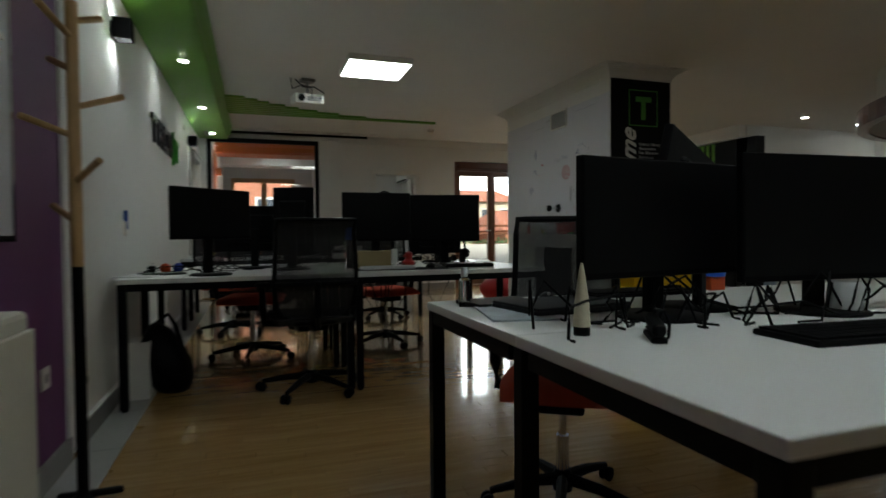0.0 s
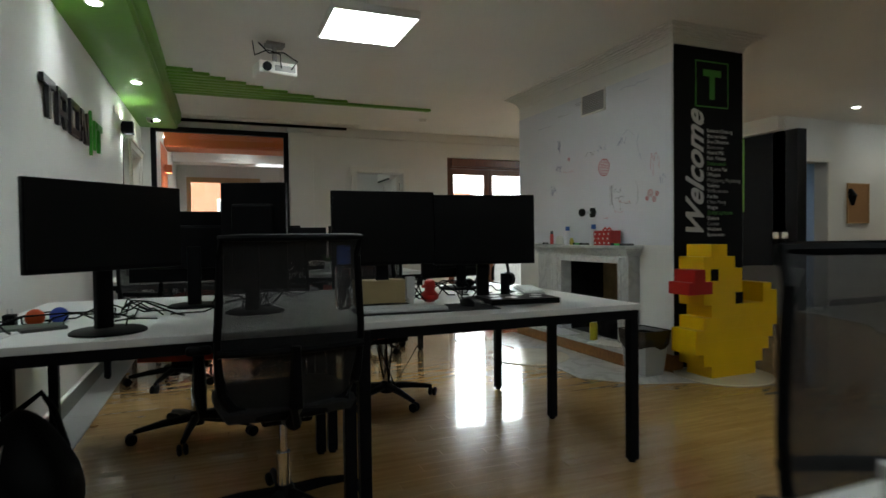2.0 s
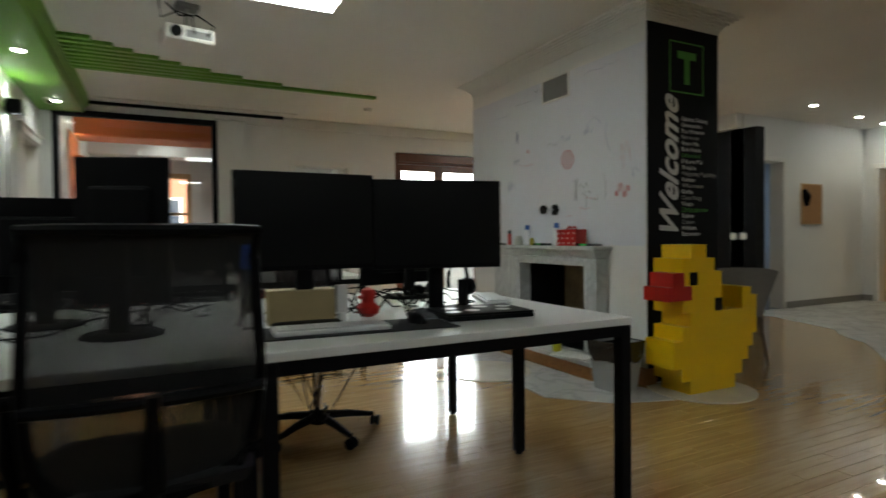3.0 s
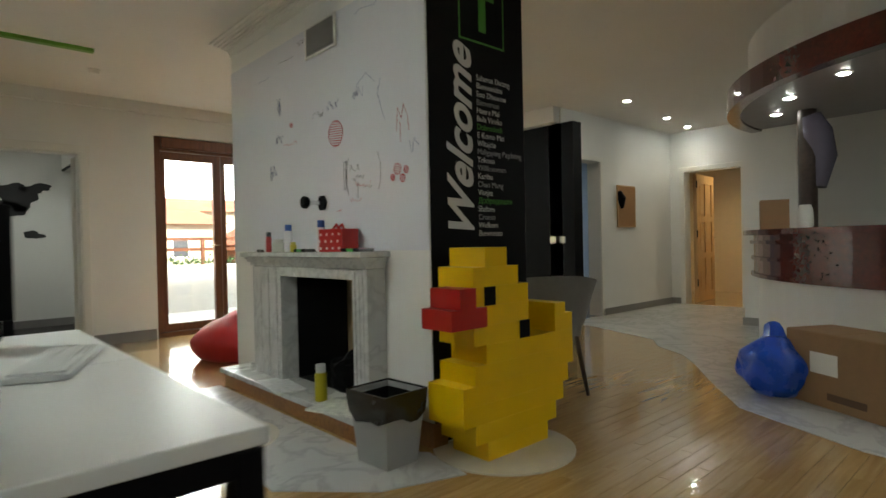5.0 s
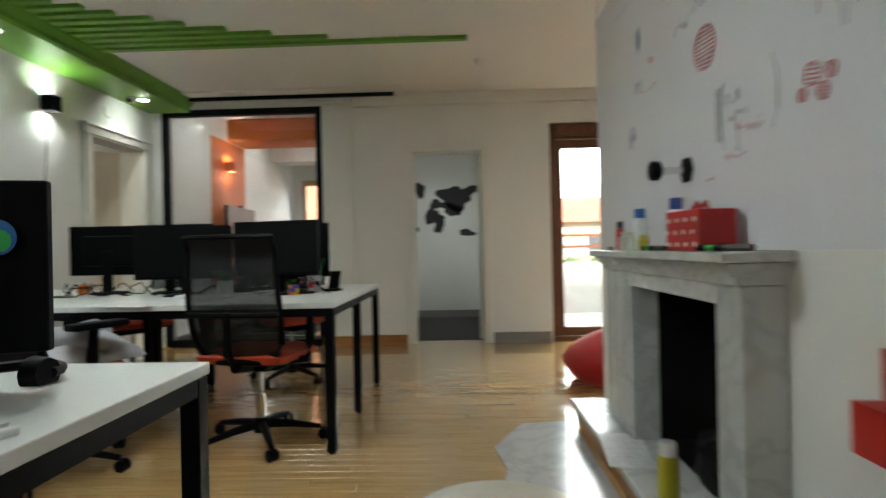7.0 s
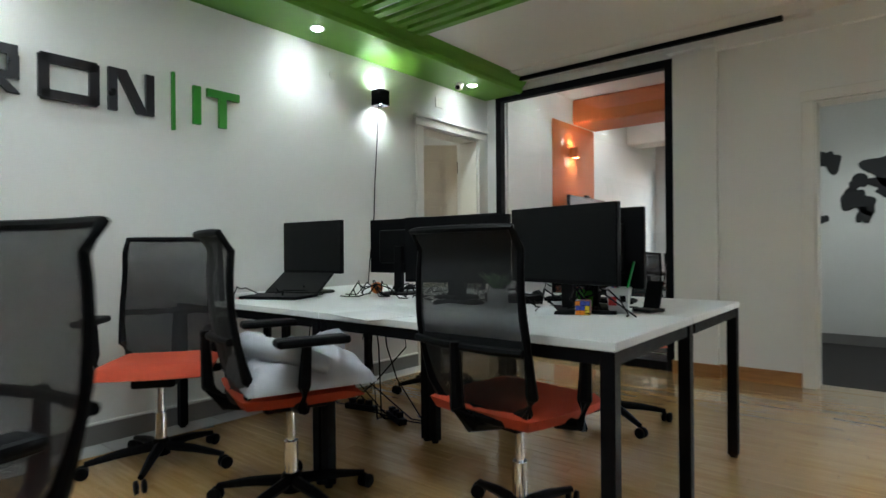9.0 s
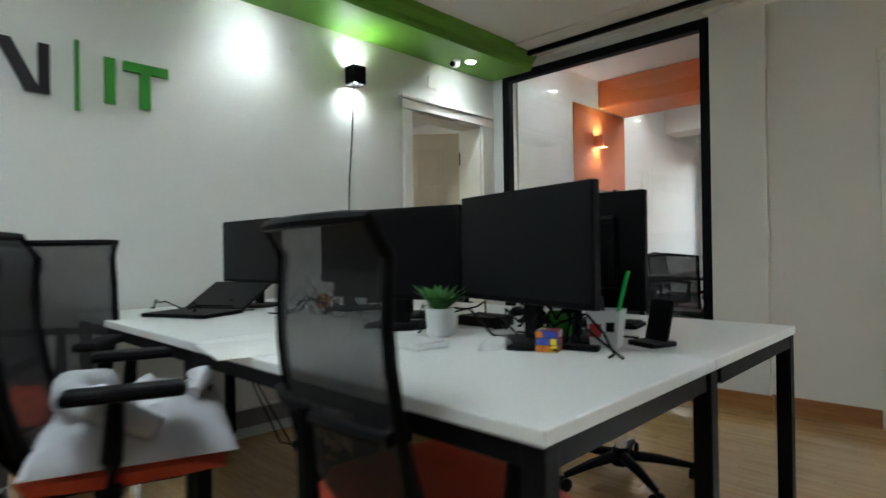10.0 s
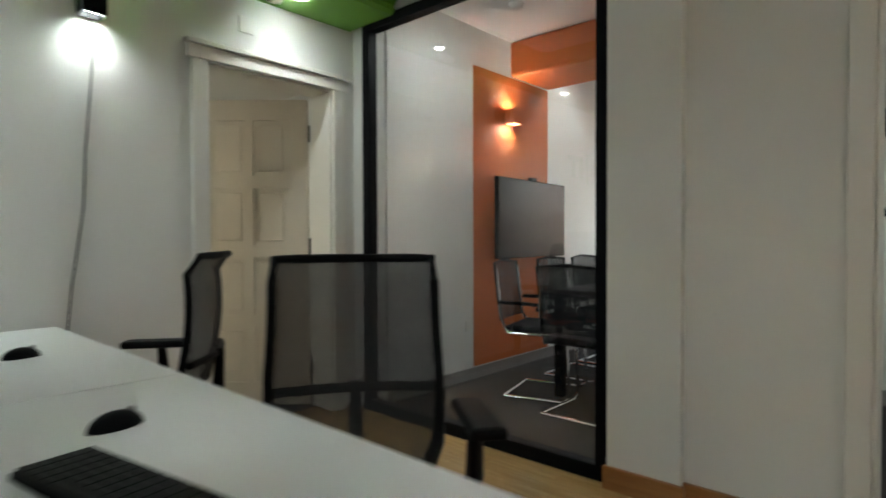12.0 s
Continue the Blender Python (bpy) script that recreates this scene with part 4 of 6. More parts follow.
# ---- pixel duck ----
U, V = 0.0742, 0.0868
duck = thing("pixel_duck", "yellow painted block duck sculpture with a red beak", "sculpture", "", (4.057, 5.312, 0.009))
for r, c0, c1 in ((0, 1, 6.8), (1, 0, 7.75), (2, -1, 8.6), (3, -1, 9.2), (4, 0, 9.8), (5, 1, 9.8), (6, 0, 5), (7, 0, 5), (8, 0, 5), (9, 0, 4.05), (10, 1, 3)):
    part("block", box(c0 * U, 0, r * V, c1 * U, 0.23, (r + 1) * V, bevel=0.001, seg=1), YELLOW, duck)
part("tail", box(7.8 * U, 0, 6 * V, 9.8 * U, 0.23, 7 * V, bevel=0.001, seg=1), YELLOW, duck)
part("tail_tip", box(7.8 * U, 0, 7 * V, 9.0 * U, 0.23, 7.65 * V, bevel=0.001, seg=1), YELLOW, duck)
part("beak", boxes((-1.5 * U, -0.03, 8 * V, -0.2 * U, 0.16, 9 * V), (-2.2 * U, -0.03, 7 * V, 0.7 * U, -0.001, 8 * V), (-2.2 * U, -0.001, 7 * V, -0.001, 0.16, 8 * V)), RED, duck, "red block beak")
part("eye", box(0.9 * U, -0.004, 8.02 * V, 1.85 * U, 0.001, 8.98 * V), BLACK, duck, "black painted eye")
part("wing_mark", box(4.1 * U, -0.004, 6.02 * V, 5.05 * U, 0.15, 6.98 * V), BLACK, duck, "black painted block")

# ---- banner lettering ----
INKW = mat("banner_white_ink", (0.62, 0.62, 0.60), 0.6)
INKG = mat("banner_green_ink", (0.06, 0.26, 0.03), 0.6)
INKD = mat("banner_grey_ink", (0.30, 0.30, 0.30), 0.6)


def writing(body, size, m, material, parent, shear=0.0, align="LEFT", depth=0.0006, fit_to=None, bold=0.0):
    cu = bpy.data.curves.new("writing", "FONT")
    cu.body, cu.size, cu.extrude, cu.shear, cu.align_x, cu.offset = body, size, depth, shear, align, bold
    ob = bpy.data.objects.new("writing_source", cu)
    scene.collection.objects.link(ob)
    bpy.context.view_layer.update()
    me = bpy.data.meshes.new_from_object(ob)
    bpy.data.objects.remove(ob)
    if fit_to:
        xs = [v.co.x for v in me.vertices]
        k = fit_to / (max(xs) - min(xs))
        me.transform(Matrix.Diagonal((k, k, 1, 1)))
    me.transform(m)
    me.materials.clear()
    me.materials.append(material)
    o = new("writing", me)
    o.parent = parent
    return o


BY = PY0 - 0.0095
front = lambda x, z: pose(x, BY, z, 90)
part("emblem_frame", boxes((4.296, BY, 2.017, 4.306, BY + 0.001, 2.373), (4.626, BY, 2.017, 4.636, BY + 0.001, 2.373), (4.306, BY, 2.363, 4.626, BY + 0.001, 2.373), (4.306, BY, 2.017, 4.626, BY + 0.001, 2.027)), INKG, ban, "thin green square outline")
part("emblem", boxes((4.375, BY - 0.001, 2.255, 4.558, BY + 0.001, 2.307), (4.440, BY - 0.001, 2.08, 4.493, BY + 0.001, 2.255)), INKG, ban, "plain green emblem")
writing("Welcome", 0.2, front(4.372, 0.99) @ pose(0, 0, 0, 0, 0, 90), INKW, ban, shear=0.45, fit_to=0.95, bold=0.005)
WORDS = ("Selamat Datang", "Bienvenidos", "Soo Dhawow", "Bienvenue", "Haere Mai", "Bula Vinaka", "Dobrodosli", "E Komo Mai", "Witajcie", "Maligayang Pagdating", "Yokoso", "Willkommen", "Karibu", "Chao Mung", "Vitejte", "Добродошли", "Shalom", "Croeso", "Welkom", "Benvenuto")
for i, w in enumerate(WORDS):
    writing(w, 0.042, front(4.413, 1.826 - i * 0.0424), INKG if i in (6, 15) else (INKD if i in (3, 9, 11, 13, 17) else INKW), ban)

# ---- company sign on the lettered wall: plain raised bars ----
sign = thing("wall_sign", "raised black and green company sign on a white wall", "sign", "", (0, 0, 0))
SB = mat("sign_black_acrylic", (0.012, 0.011, 0.014), 0.3)
SG = mat("sign_green_acrylic", (0.05, 0.27, 0.03), 0.35)
Z0, Z1, TH, SX = 1.735, 1.96, 0.048, (0.008, 0.03)


def wide(y):
    return 7.078 + (y - 7.062) * 1.045


def bars(name, rows, material, label=""):
    bm = bmesh.new()
    for y0, z0, y1, z1 in rows:
        bx(bm, SX[0], wide(y0), z0, SX[1], wide(y1), z1)
    part(name, bm, material, sign, label)


def slant(name, y0, z0, y1, z1, w, material):
    y0, y1 = wide(y0), wide(y1)
    bm = bmesh.new()
    lo = [bm.verts.new((SX[0], y, z)) for y, z in ((y0, z0), (y0 + w, z0), (y1, z1), (y1 - w, z1))]
    hi = [bm.verts.new((SX[1] - 0.001, y, z)) for y, z in ((y0, z0), (y0 + w, z0), (y1, z1), (y1 - w, z1))]
    bm.faces.new(hi)
    for i in range(4):
        bm.faces.new((lo[i], lo[(i + 1) % 4], hi[(i + 1) % 4], hi[i]))
    bmesh.ops.recalc_face_normals(bm, faces=bm.faces[:])
    part(name, bm, material, sign)


bars("shape", ((5.97, Z1 - TH, 6.21, Z1), (6.065, Z0, 6.115, Z1 - TH)), SB)
bars("shape", ((6.26, Z0, 6.305, Z1), (6.305, Z1 - TH, 6.47, Z1), (6.43, 1.835, 6.475, Z1 - TH), (6.305, 1.80, 6.475, 1.835)), SB)
slant("shape", 6.43, Z0, 6.42, 1.80, 0.05, SB)
bars("shape", ((6.545, Z0 + 0.01, 6.59, Z1 - 0.01), (6.755, Z0 + 0.01, 6.80, Z1 - 0.01), (6.555, Z1 - TH, 6.79, Z1), (6.555, Z0, 6.79, Z0 + TH)), SB)
bars("shape", ((6.84, Z0, 6.882, Z1), (7.02, Z0, 7.062, Z1)), SB)
slant("shape", 6.975, Z0, 6.925, Z1, 0.06, SB)
bars("shape", ((7.157, 1.68, 7.173, 2.01),), SG, "thin green upright bar")
bars("shape", ((7.275, Z0, 7.318, Z1),), SG)
bars("shape", ((7.355, Z1 - TH, 7.555, Z1), (7.427, Z0, 7.473, Z1 - TH)), SG)

# ---- marker drawings on the chimney wall ----
struct("whiteboard_film", box(PX0 - 0.004, PY0 + 0.003, 0.955, PX0, PY1, 2.34), BOARD, "glossy whiteboard film on the chimney wall", "whiteboard")
INK = {"red": mat("red_marker", (0.45, 0.02, 0.03), 0.5), "black": mat("black_marker", (0.05, 0.05, 0.06), 0.5), "blue": mat("blue_marker", (0.10, 0.13, 0.30), 0.5)}
WX = PX0 - 0.0055
draw = thing("marker_drawings", "handwritten red and black marker drawings on a whiteboard", "drawing", "", (0, 0, 0))


def stroke(pts, r, colour, bm):
    tube([(WX, y, z) for y, z in pts], r, 4, bm)


def scribble(y, z, w, h, colour, seed, r=0.0011, n=12):
    rnd = random.Random(seed)
    bm = bmesh.new()
    yy, pts = y + w / 2, []
    for i in range(n):
        pts.append((y + w / 2 - w * i / (n - 1), z + h * (rnd.random() - 0.5)))
    stroke(pts, r, colour, bm)
    part("scrawl", bm, INK[colour], draw)


def loop_(y, z, ry, rz_, colour, r=0.0025, n=22, fill=0, seed=1):
    rnd = random.Random(seed)
    bm = bmesh.new()
    stroke([(y + ry * math.cos(6.3 * i / n) * (1 + 0.06 * rnd.random()), z + rz_ * math.sin(6.3 * i / n)) for i in range(n + 1)], r, colour, bm)
    for k in range(fill):
        f = (k + 0.5) / fill * 2 - 1
        e = math.sqrt(max(0, 1 - f * f))
        stroke([(y + ry * e * s * (0.9 + 0.15 * rnd.random()), z + rz_ * f + 0.006 * s) for s in (-1, -0.3, 0.3, 1)], r, colour, bm)
    part("doodle", bm, INK[colour], draw)


loop_(6.44, 1.64, 0.075, 0.075, "red", 0.0022, fill=11)
for i, (y, z, rr) in enumerate(((5.86, 1.37, 0.028), (5.82, 1.32, 0.02), (5.79, 1.36, 0.018), (5.90, 1.33, 0.016))):
    loop_(y, z, rr, rr, "red", 0.0018, fill=5, seed=i)
loop_(6.98, 1.78, 0.016, 0.014, "red", 0.0016, fill=4)
for k, (y, z, w, h, c) in enumerate(((6.64, 1.79, 0.13, 0.05, "black"), (6.47, 1.81, 0.12, 0.07, "blue"), (7.15, 1.72, 0.10, 0.10, "blue"), (7.0, 1.66, 0.18, 0.02, "red"), (7.15, 1.93, 0.05, 0.14, "blue"), (7.05, 2.22, 0.22, 0.02, "black"), (6.80, 2.28, 0.16, 0.03, "black"),
                                     (6.05, 2.27, 0.35, 0.025, "blue"), (6.25, 1.42, 0.10, 0.05, "black"), (6.22, 1.36, 0.12, 0.04, "black"), (6.17, 1.32, 0.14, 0.04, "red"), (6.24, 1.24, 0.12, 0.03, "red"), (6.12, 1.30, 0.08, 0.02, "black"), (7.25, 1.50, 0.10, 0.12, "blue"), (6.20, 1.83, 0.12, 0.06, "blue"), (5.72, 1.47, 0.07, 0.08, "blue"), (7.4, 2.16, 0.25, 0.02, "blue"), (6.42, 1.19, 0.05, 0.012, "red"))):
    scribble(y, z, w, h, c, 100 + k)
bm = bmesh.new()
for y0 in (6.36, 6.34, 6.33):
    stroke([(y0, 1.47), (y0, 1.30)], 0.0012, "black", bm)
stroke([(6.31, 1.48), (6.335, 1.42), (6.335, 1.34), (6.31, 1.27)], 0.0012, "black", bm)
stroke([(6.03, 1.48), (6.005, 1.42), (6.005, 1.33), (6.03, 1.28)], 0.0012, "black", bm)
stroke([(6.22, 1.34), (6.22, 1.25), (6.235, 1.265)], 0.0012, "black", bm)
part("brackets", bm, INK["black"], draw)
bm = bmesh.new()
stroke([(5.86, 1.56), (5.85, 1.68), (5.82, 1.62), (5.80, 1.69), (5.77, 1.62), (5.76, 1.55)], 0.0013, "red", bm)
stroke([(5.83, 1.6), (5.83, 1.5)], 0.0013, "red", bm)
part("doodle", bm, INK["red"], draw)
bm = bmesh.new()
stroke([(5.99, 1.86), (6.02, 1.79), (5.97, 1.66), (5.955, 1.64)], 0.0012, "blue", bm)
stroke([(6.24, 1.80), (6.20, 1.88), (6.12, 1.92), (6.05, 1.86)], 0.0012, "blue", bm)
part("doodle", bm, INK["blue"], draw)

vent = thing("wall_vent", "grey louvred air vent in a white frame", "vent", "", (PX0 - 0.005, 6.585, 2.245))
part("frame", boxes((-0.012, -0.175, -0.1, 0, 0.175, -0.085), (-0.012, -0.175, 0.085, 0, 0.175, 0.1), (-0.012, -0.175, -0.085, 0, -0.16, 0.085), (-0.012, 0.16, -0.085, 0, 0.175, 0.085)), trim, vent)
for i in range(11):
    part("slat", box(-0.008, -0.16, -0.083 + i * 0.0155, -0.001, 0.16, -0.083 + i * 0.0155 + 0.010), GREYBASE, vent)
knob = thing("flue_damper", "dark hexagonal metal damper knob on the wall", "damper", "", (PX0 - 0.005, 6.60, 1.245))
part("plate", tube([(0, 0, 0), (-0.012, 0, 0)], 0.05, 6), STEEL, knob)
part("stem", tube([(-0.012, 0, 0), (-0.10, 0, 0)], 0.014, 10), CHROME, knob, smooth=True)
part("grip", tube([(-0.10, 0, 0), (-0.108, 0, 0), (-0.135, 0, 0), (-0.14, 0, 0)], [0.026, 0.036, 0.036, 0.028], 8), BLACK, knob)

# ---- things on the mantel and hearth ----
MZ_ = 0.952


def spray(x, y, z, r, h, col, cap, label):
    s = thing("spray_can", label, "can", "", (x, y, z))
    part("can_body", lathe([(r, 0), (r, h * 0.72), (r * 0.8, h * 0.78)], 18), mat("can_" + label[:5].strip(), col, 0.3), s, smooth=True)
    part("cap", lathe([(r * 0.8, h * 0.781), (r * 0.8, h), (r * 0.5, h + 0.002)], 18), mat("cap_" + label[:5].strip(), cap, 0.4), s, smooth=True)


WH, BL, LG = (0.7, 0.7, 0.72), (0.04, 0.12, 0.42), (0.5, 0.55, 0.5)
spray(3.97, 7.12, MZ_, 0.018, 0.13, (0.5, 0.05, 0.05), (0.05, 0.05, 0.06), "red and white marker fluid bottle")
spray(3.98, 6.86, MZ_, 0.026, 0.17, WH, BL, "white spray bottle with a blue cap")
spray(3.98, 6.46, MZ_, 0.026, 0.18, WH, BL, "white board cleaner spray, blue top")
spray(3.97, 6.98, MZ_, 0.04, 0.08, (0.55, 0.57, 0.5), (0.6, 0.6, 0.55), "clear jar with a pale lid")
spray(3.97, 6.78, MZ_, 0.02, 0.06, (0.5, 0.42, 0.05), (0.5, 0.45, 0.1), "small yellow plastic squeeze bottle")
gb = thing("gift_box", "red patterned gift box with white dots", "box", "", (3.985, 6.28, MZ_), 6)
part("box_body", box(-0.06, -0.10, 0, 0.06, 0.10, 0.125, bevel=0.003), RED, gb)
rnd = random.Random(3)
for i in range(12):
    part("dot", tube([(-0.0605, -0.08 + 0.16 * (i % 4) / 3 + 0.012 * (i // 4 % 2), 0.02 + 0.038 * (i // 4)), (-0.062, -0.08 + 0.16 * (i % 4) / 3 + 0.012 * (i // 4 % 2), 0.02 + 0.038 * (i // 4))], 0.008, 8), trim, gb)
part("bow", tube([(0, -0.05, 0.125), (0.01, -0.02, 0.15), (0, 0.0, 0.13), (0.01, 0.03, 0.152), (0, 0.05, 0.126)], 0.007), RED, gb, smooth=True)
for k, (y, c) in enumerate(((7.2, (0.02, 0.02, 0.02)), (6.66, (0.05, 0.3, 0.06)), (6.55, (0.02, 0.02, 0.02)), (6.10, (0.04, 0.45, 0.05)), (5.98, (0.02, 0.02, 0.02)))):
    p = thing("marker_pen", "board marker pen lying on a mantel shelf", "pen", "marker pens on the mantel", (3.95, y, MZ_), 80 + 9 * k)
    part("barrel", tube([(-0.05, 0, 0.009), (0.03, 0, 0.009)], 0.009), mat("pen_barrel", c, 0.4), p, smooth=True)
    part("pen_cap", tube([(0.03, 0, 0.009), (0.065, 0, 0.009)], 0.010), BLACK, p, smooth=True)
spray(3.90, 6.36, 0.13, 0.034, 0.2, (0.42, 0.36, 0.02), (0.6, 0.6, 0.6), "olive spray can with a white cap")
for nm, at, sz, rz, c in (("magazine", (3.89, 6.14, 0.13), (0.11, 0.15, 0.012), 20, (0.62, 0.62, 0.58)), ("paper_sheet", (3.90, 6.85, 0.13), (0.09, 0.2, 0.004), -8, (0.62, 0.63, 0.65))):
    o = thing(nm, "printed " + nm.replace("_", " ") + " lying on a marble hearth", "paper", "", at, rz)
    part("sheet", box(-sz[0], -sz[1], 0, sz[0], sz[1], sz[2], bevel=0.001), mat(nm + "_print", c, 0.5, var=0.25, scale=30), o)
bg = thing("dark_bag", "black crumpled bag in a fireplace opening", "bag", "", (4.15, 6.42, 0.131))
bm = bmesh.new()
bmesh.ops.create_icosphere(bm, subdivisions=3, radius=0.1)
for v in bm.verts:
    v.co = Vector((v.co.x * 1.1, v.co.y * 1.8, max(0, 0.09 + v.co.z * 1.4))) * (1 + 0.25 * noise.noise(v.co * 18))
    v.co.z = max(0, v.co.z)
part("bag_body", bm, BLACK, bg)
part("firebox_panel", box(IX - 0.03, OY0, 0.131, IX - 0.001, OY1, 0.799), mat("sooty_brick", (0.30, 0.22, 0.12), 0.9, var=0.3, scale=12, bump=0.5), fp, "scorched tan fire brick")
for k in range(3):
    part("moulding_step", box(FX - 0.012 + 0.004 * k, OY1 + 0.04 + 0.12 * k, 0.15, FX + 0.001, OY1 + 0.13 + 0.12 * k, 0.855, bevel=0.005), MARBLE, fp)
    part("moulding_step", box(FX - 0.012 + 0.004 * k, OY0 - 0.03 - 0.034 * k, 0.15, FX + 0.001, OY0 - 0.008 - 0.034 * k, 0.855, bevel=0.005), MARBLE, fp)

# waste bin with a liner
wb = thing("waste_bin", "translucent grey waste bin with a black liner", "bin", "", (3.835, 5.66, 0.004), 4)
binm = mat("smoky_plastic", (0.33, 0.33, 0.32), 0.35, var=0.05)


def frustum(w0, d0, w1, d1, z0, z1, t=0.004, bm=None):
    bm = bm or bmesh.new()
    o0 = [bm.verts.new((sx * w0, sy * d0, z0)) for sx, sy in ((-1, -1), (1, -1), (1, 1), (-1, 1))]
    o1 = [bm.verts.new((sx * w1, sy * d1, z1)) for sx, sy in ((-1, -1), (1, -1), (1, 1), (-1, 1))]
    i1 = [bm.verts.new((sx * (w1 - t), sy * (d1 - t), z1)) for sx, sy in ((-1, -1), (1, -1), (1, 1), (-1, 1))]
    i0 = [bm.verts.new((sx * (w0 - t), sy * (d0 - t), z0 + t)) for sx, sy in ((-1, -1), (1, -1), (1, 1), (-1, 1))]
    bm.faces.new(o0[::-1]); bm.faces.new(i0)
    for a, b in ((o0, o1), (o1, i1), (i1, i0)):
        for k in range(4):
            bm.faces.new((a[k], a[(k + 1) % 4], b[(k + 1) % 4], b[k]))
    bmesh.ops.recalc_face_normals(bm, faces=bm.faces[:])
    return bm


part("liner_inside", frustum(0.082, 0.092, 0.113, 0.122, 0.006, 0.30, 0.003), BLACK, wb)
part("bin_body", frustum(0.09, 0.10, 0.12, 0.13, 0.0, 0.325), binm, wb)
bm = frustum(0.118, 0.127, 0.127, 0.137, 0.215, 0.332, 0.006)
bmesh.ops.subdivide_edges(bm, edges=bm.edges[:], cuts=4, use_grid_fill=True)
for v in bm.verts:
    n_ = noise.noise(v.co * 14)
    v.co += Vector((v.co.x, v.co.y, 0)).normalized() * 0.008 * abs(n_)
    if v.co.z < 0.24:
        v.co.z += 0.07 * noise.noise(v.co * 9)
part("liner", bm, mat("bin_liner", (0.012, 0.011, 0.011), 0.25, var=0.1), wb, "glossy black liner", smooth=True)

# grey tub chair beyond the duck
tc = thing("tub_chair", "grey upholstered dining chair with a flared curved back, dark wooden legs", "armchair", "", (5.385, 5.93, 0), -40)
cloth = mat("grey_upholstery", (0.17, 0.165, 0.155), 0.9, var=0.08, scale=30, bump=0.4, fine=700)
bm = bmesh.new()
cols = []
for i in range(17):
    a = math.radians(180 + 180 * i / 16)
    ca, sa = math.cos(a), math.sin(a)
    row = []
    for z, rr in ((0.34, 0.21), (0.48, 0.26), (0.63, 0.305), (0.765, 0.335)):
        zz = z - (0.05 * abs(ca) ** 3 if z > 0.7 else 0)
        row.append((rr * ca, rr * sa * 0.8, zz))
    row += [(x * 0.86, y * 0.82, z - 0.004) for x, y, z in row[::-1]]
    cols.append(row)
vs = [[bm.verts.new(p) for p in c] for c in cols]
for a, b in zip(vs, vs[1:]):
    for k in range(8):
        bm.faces.new((a[k], a[(k + 1) % 8], b[(k + 1) % 8], b[k]))
bm.faces.new(vs[0]); bm.faces.new(vs[-1][::-1])
bmesh.ops.recalc_face_normals(bm, faces=bm.faces[:])
part("backrest", bm, cloth, tc, smooth=True)
part("seat", box(-0.2, -0.14, 0.34, 0.2, 0.26, 0.46, bevel=0.03), cloth, tc, smooth=True)
for sx in (-1, 1):
    for y0, y1 in ((-0.12, -0.24), (0.22, 0.27)):
        part("leg", tube([(0.16 * sx, y0, 0.36), (0.20 * sx, y1, 0.0)], [0.020, 0.012]), DARKWOOD, tc, smooth=True)

# red bean bag by the balcony door
bb = thing("bean_bag", "red slumped bean bag on the parquet", "bean bag", "", (4.40, 8.64, 0))
bm = bmesh.new()
bmesh.ops.create_icosphere(bm, subdivisions=4, radius=0.42)
for v in bm.verts:
    k = 1 + 0.10 * noise.noise(v.co * 3.5)
    z = v.co.z
    f = 1.0 - 0.35 * max(0, z) / 0.42
    v.co = Vector((v.co.x * k * f, v.co.y * k * f, max(0.0, (z + 0.27) * 0.60 * k)))
part("cover", bm, mat("red_beanbag_cloth", (0.40, 0.012, 0.015), 0.6, var=0.1, scale=8, bump=0.2), bb, smooth=True)

# ---- bar with canopy ----
BC, BR = (8.2, 3.5), 1.95


def arc(c, r, a0, a1, n):
    return [(c[0] + r * math.cos(radians(a0 + (a1 - a0) * i / n)), c[1] + r * math.sin(radians(a0 + (a1 - a0) * i / n))) for i in range(n + 1)]


def ring_wall(r0, r1, z0, z1, a0=85, a1=275, n=40, c=BC):
    o, i = arc(c, r1, a0, a1, n), arc(c, r0, a0, a1, n)
    bm = bmesh.new()
    vo = [[bm.verts.new((x, y, z)) for z in (z0, z1)] for x, y in o]
    vi = [[bm.verts.new((x, y, z)) for z in (z0, z1)] for x, y in i]
    for k in range(n):
        bm.faces.new((vo[k][0], vo[k + 1][0], vo[k + 1][1], vo[k][1]))
        bm.faces.new((vi[k][1], vi[k + 1][1], vi[k + 1][0], vi[k][0]))
        bm.faces.new((vo[k][1], vo[k + 1][1], vi[k + 1][1], vi[k][1]))
        bm.faces.new((vo[k][0], vi[k][0], vi[k + 1][0], vo[k + 1][0]))
    for k in (0, n):
        bm.faces.new((vo[k][0], vo[k][1], vi[k][1], vi[k][0]))
    bmesh.ops.recalc_face_normals(bm, faces=bm.faces[:])
    return bm


struct("bar_wall", ring_wall(BR - 0.15, BR, 0, 0.66), WHITE, "white curved bar front wall", "wall")
bar = thing("bar_counter", "curved mahogany bar counter on a white wall", "bar counter", "", (0, 0, 0))
part("front_panel", ring_wall(BR - 0.12, BR + 0.03, 0.66, 1.0), MAHOG, bar)
for z, d in ((0.665, 0.055), (0.80, 0.05), (0.93, 0.06)):
    part("moulding", ring_wall(BR + 0.03, BR + d, z, z + 0.025), MAHOG, bar)
part("countertop", ring_wall(BR - 0.35, BR + 0.11, 1.0, 1.04), MAHOG, bar)
can = thing("bar_canopy", "mahogany rimmed curved canopy with downlights above a bar", "canopy", "", (0, 0, 0))
part("rim", ring_wall(BR + 0.12, BR + 0.22, 2.02, 2.2), MAHOG, can)
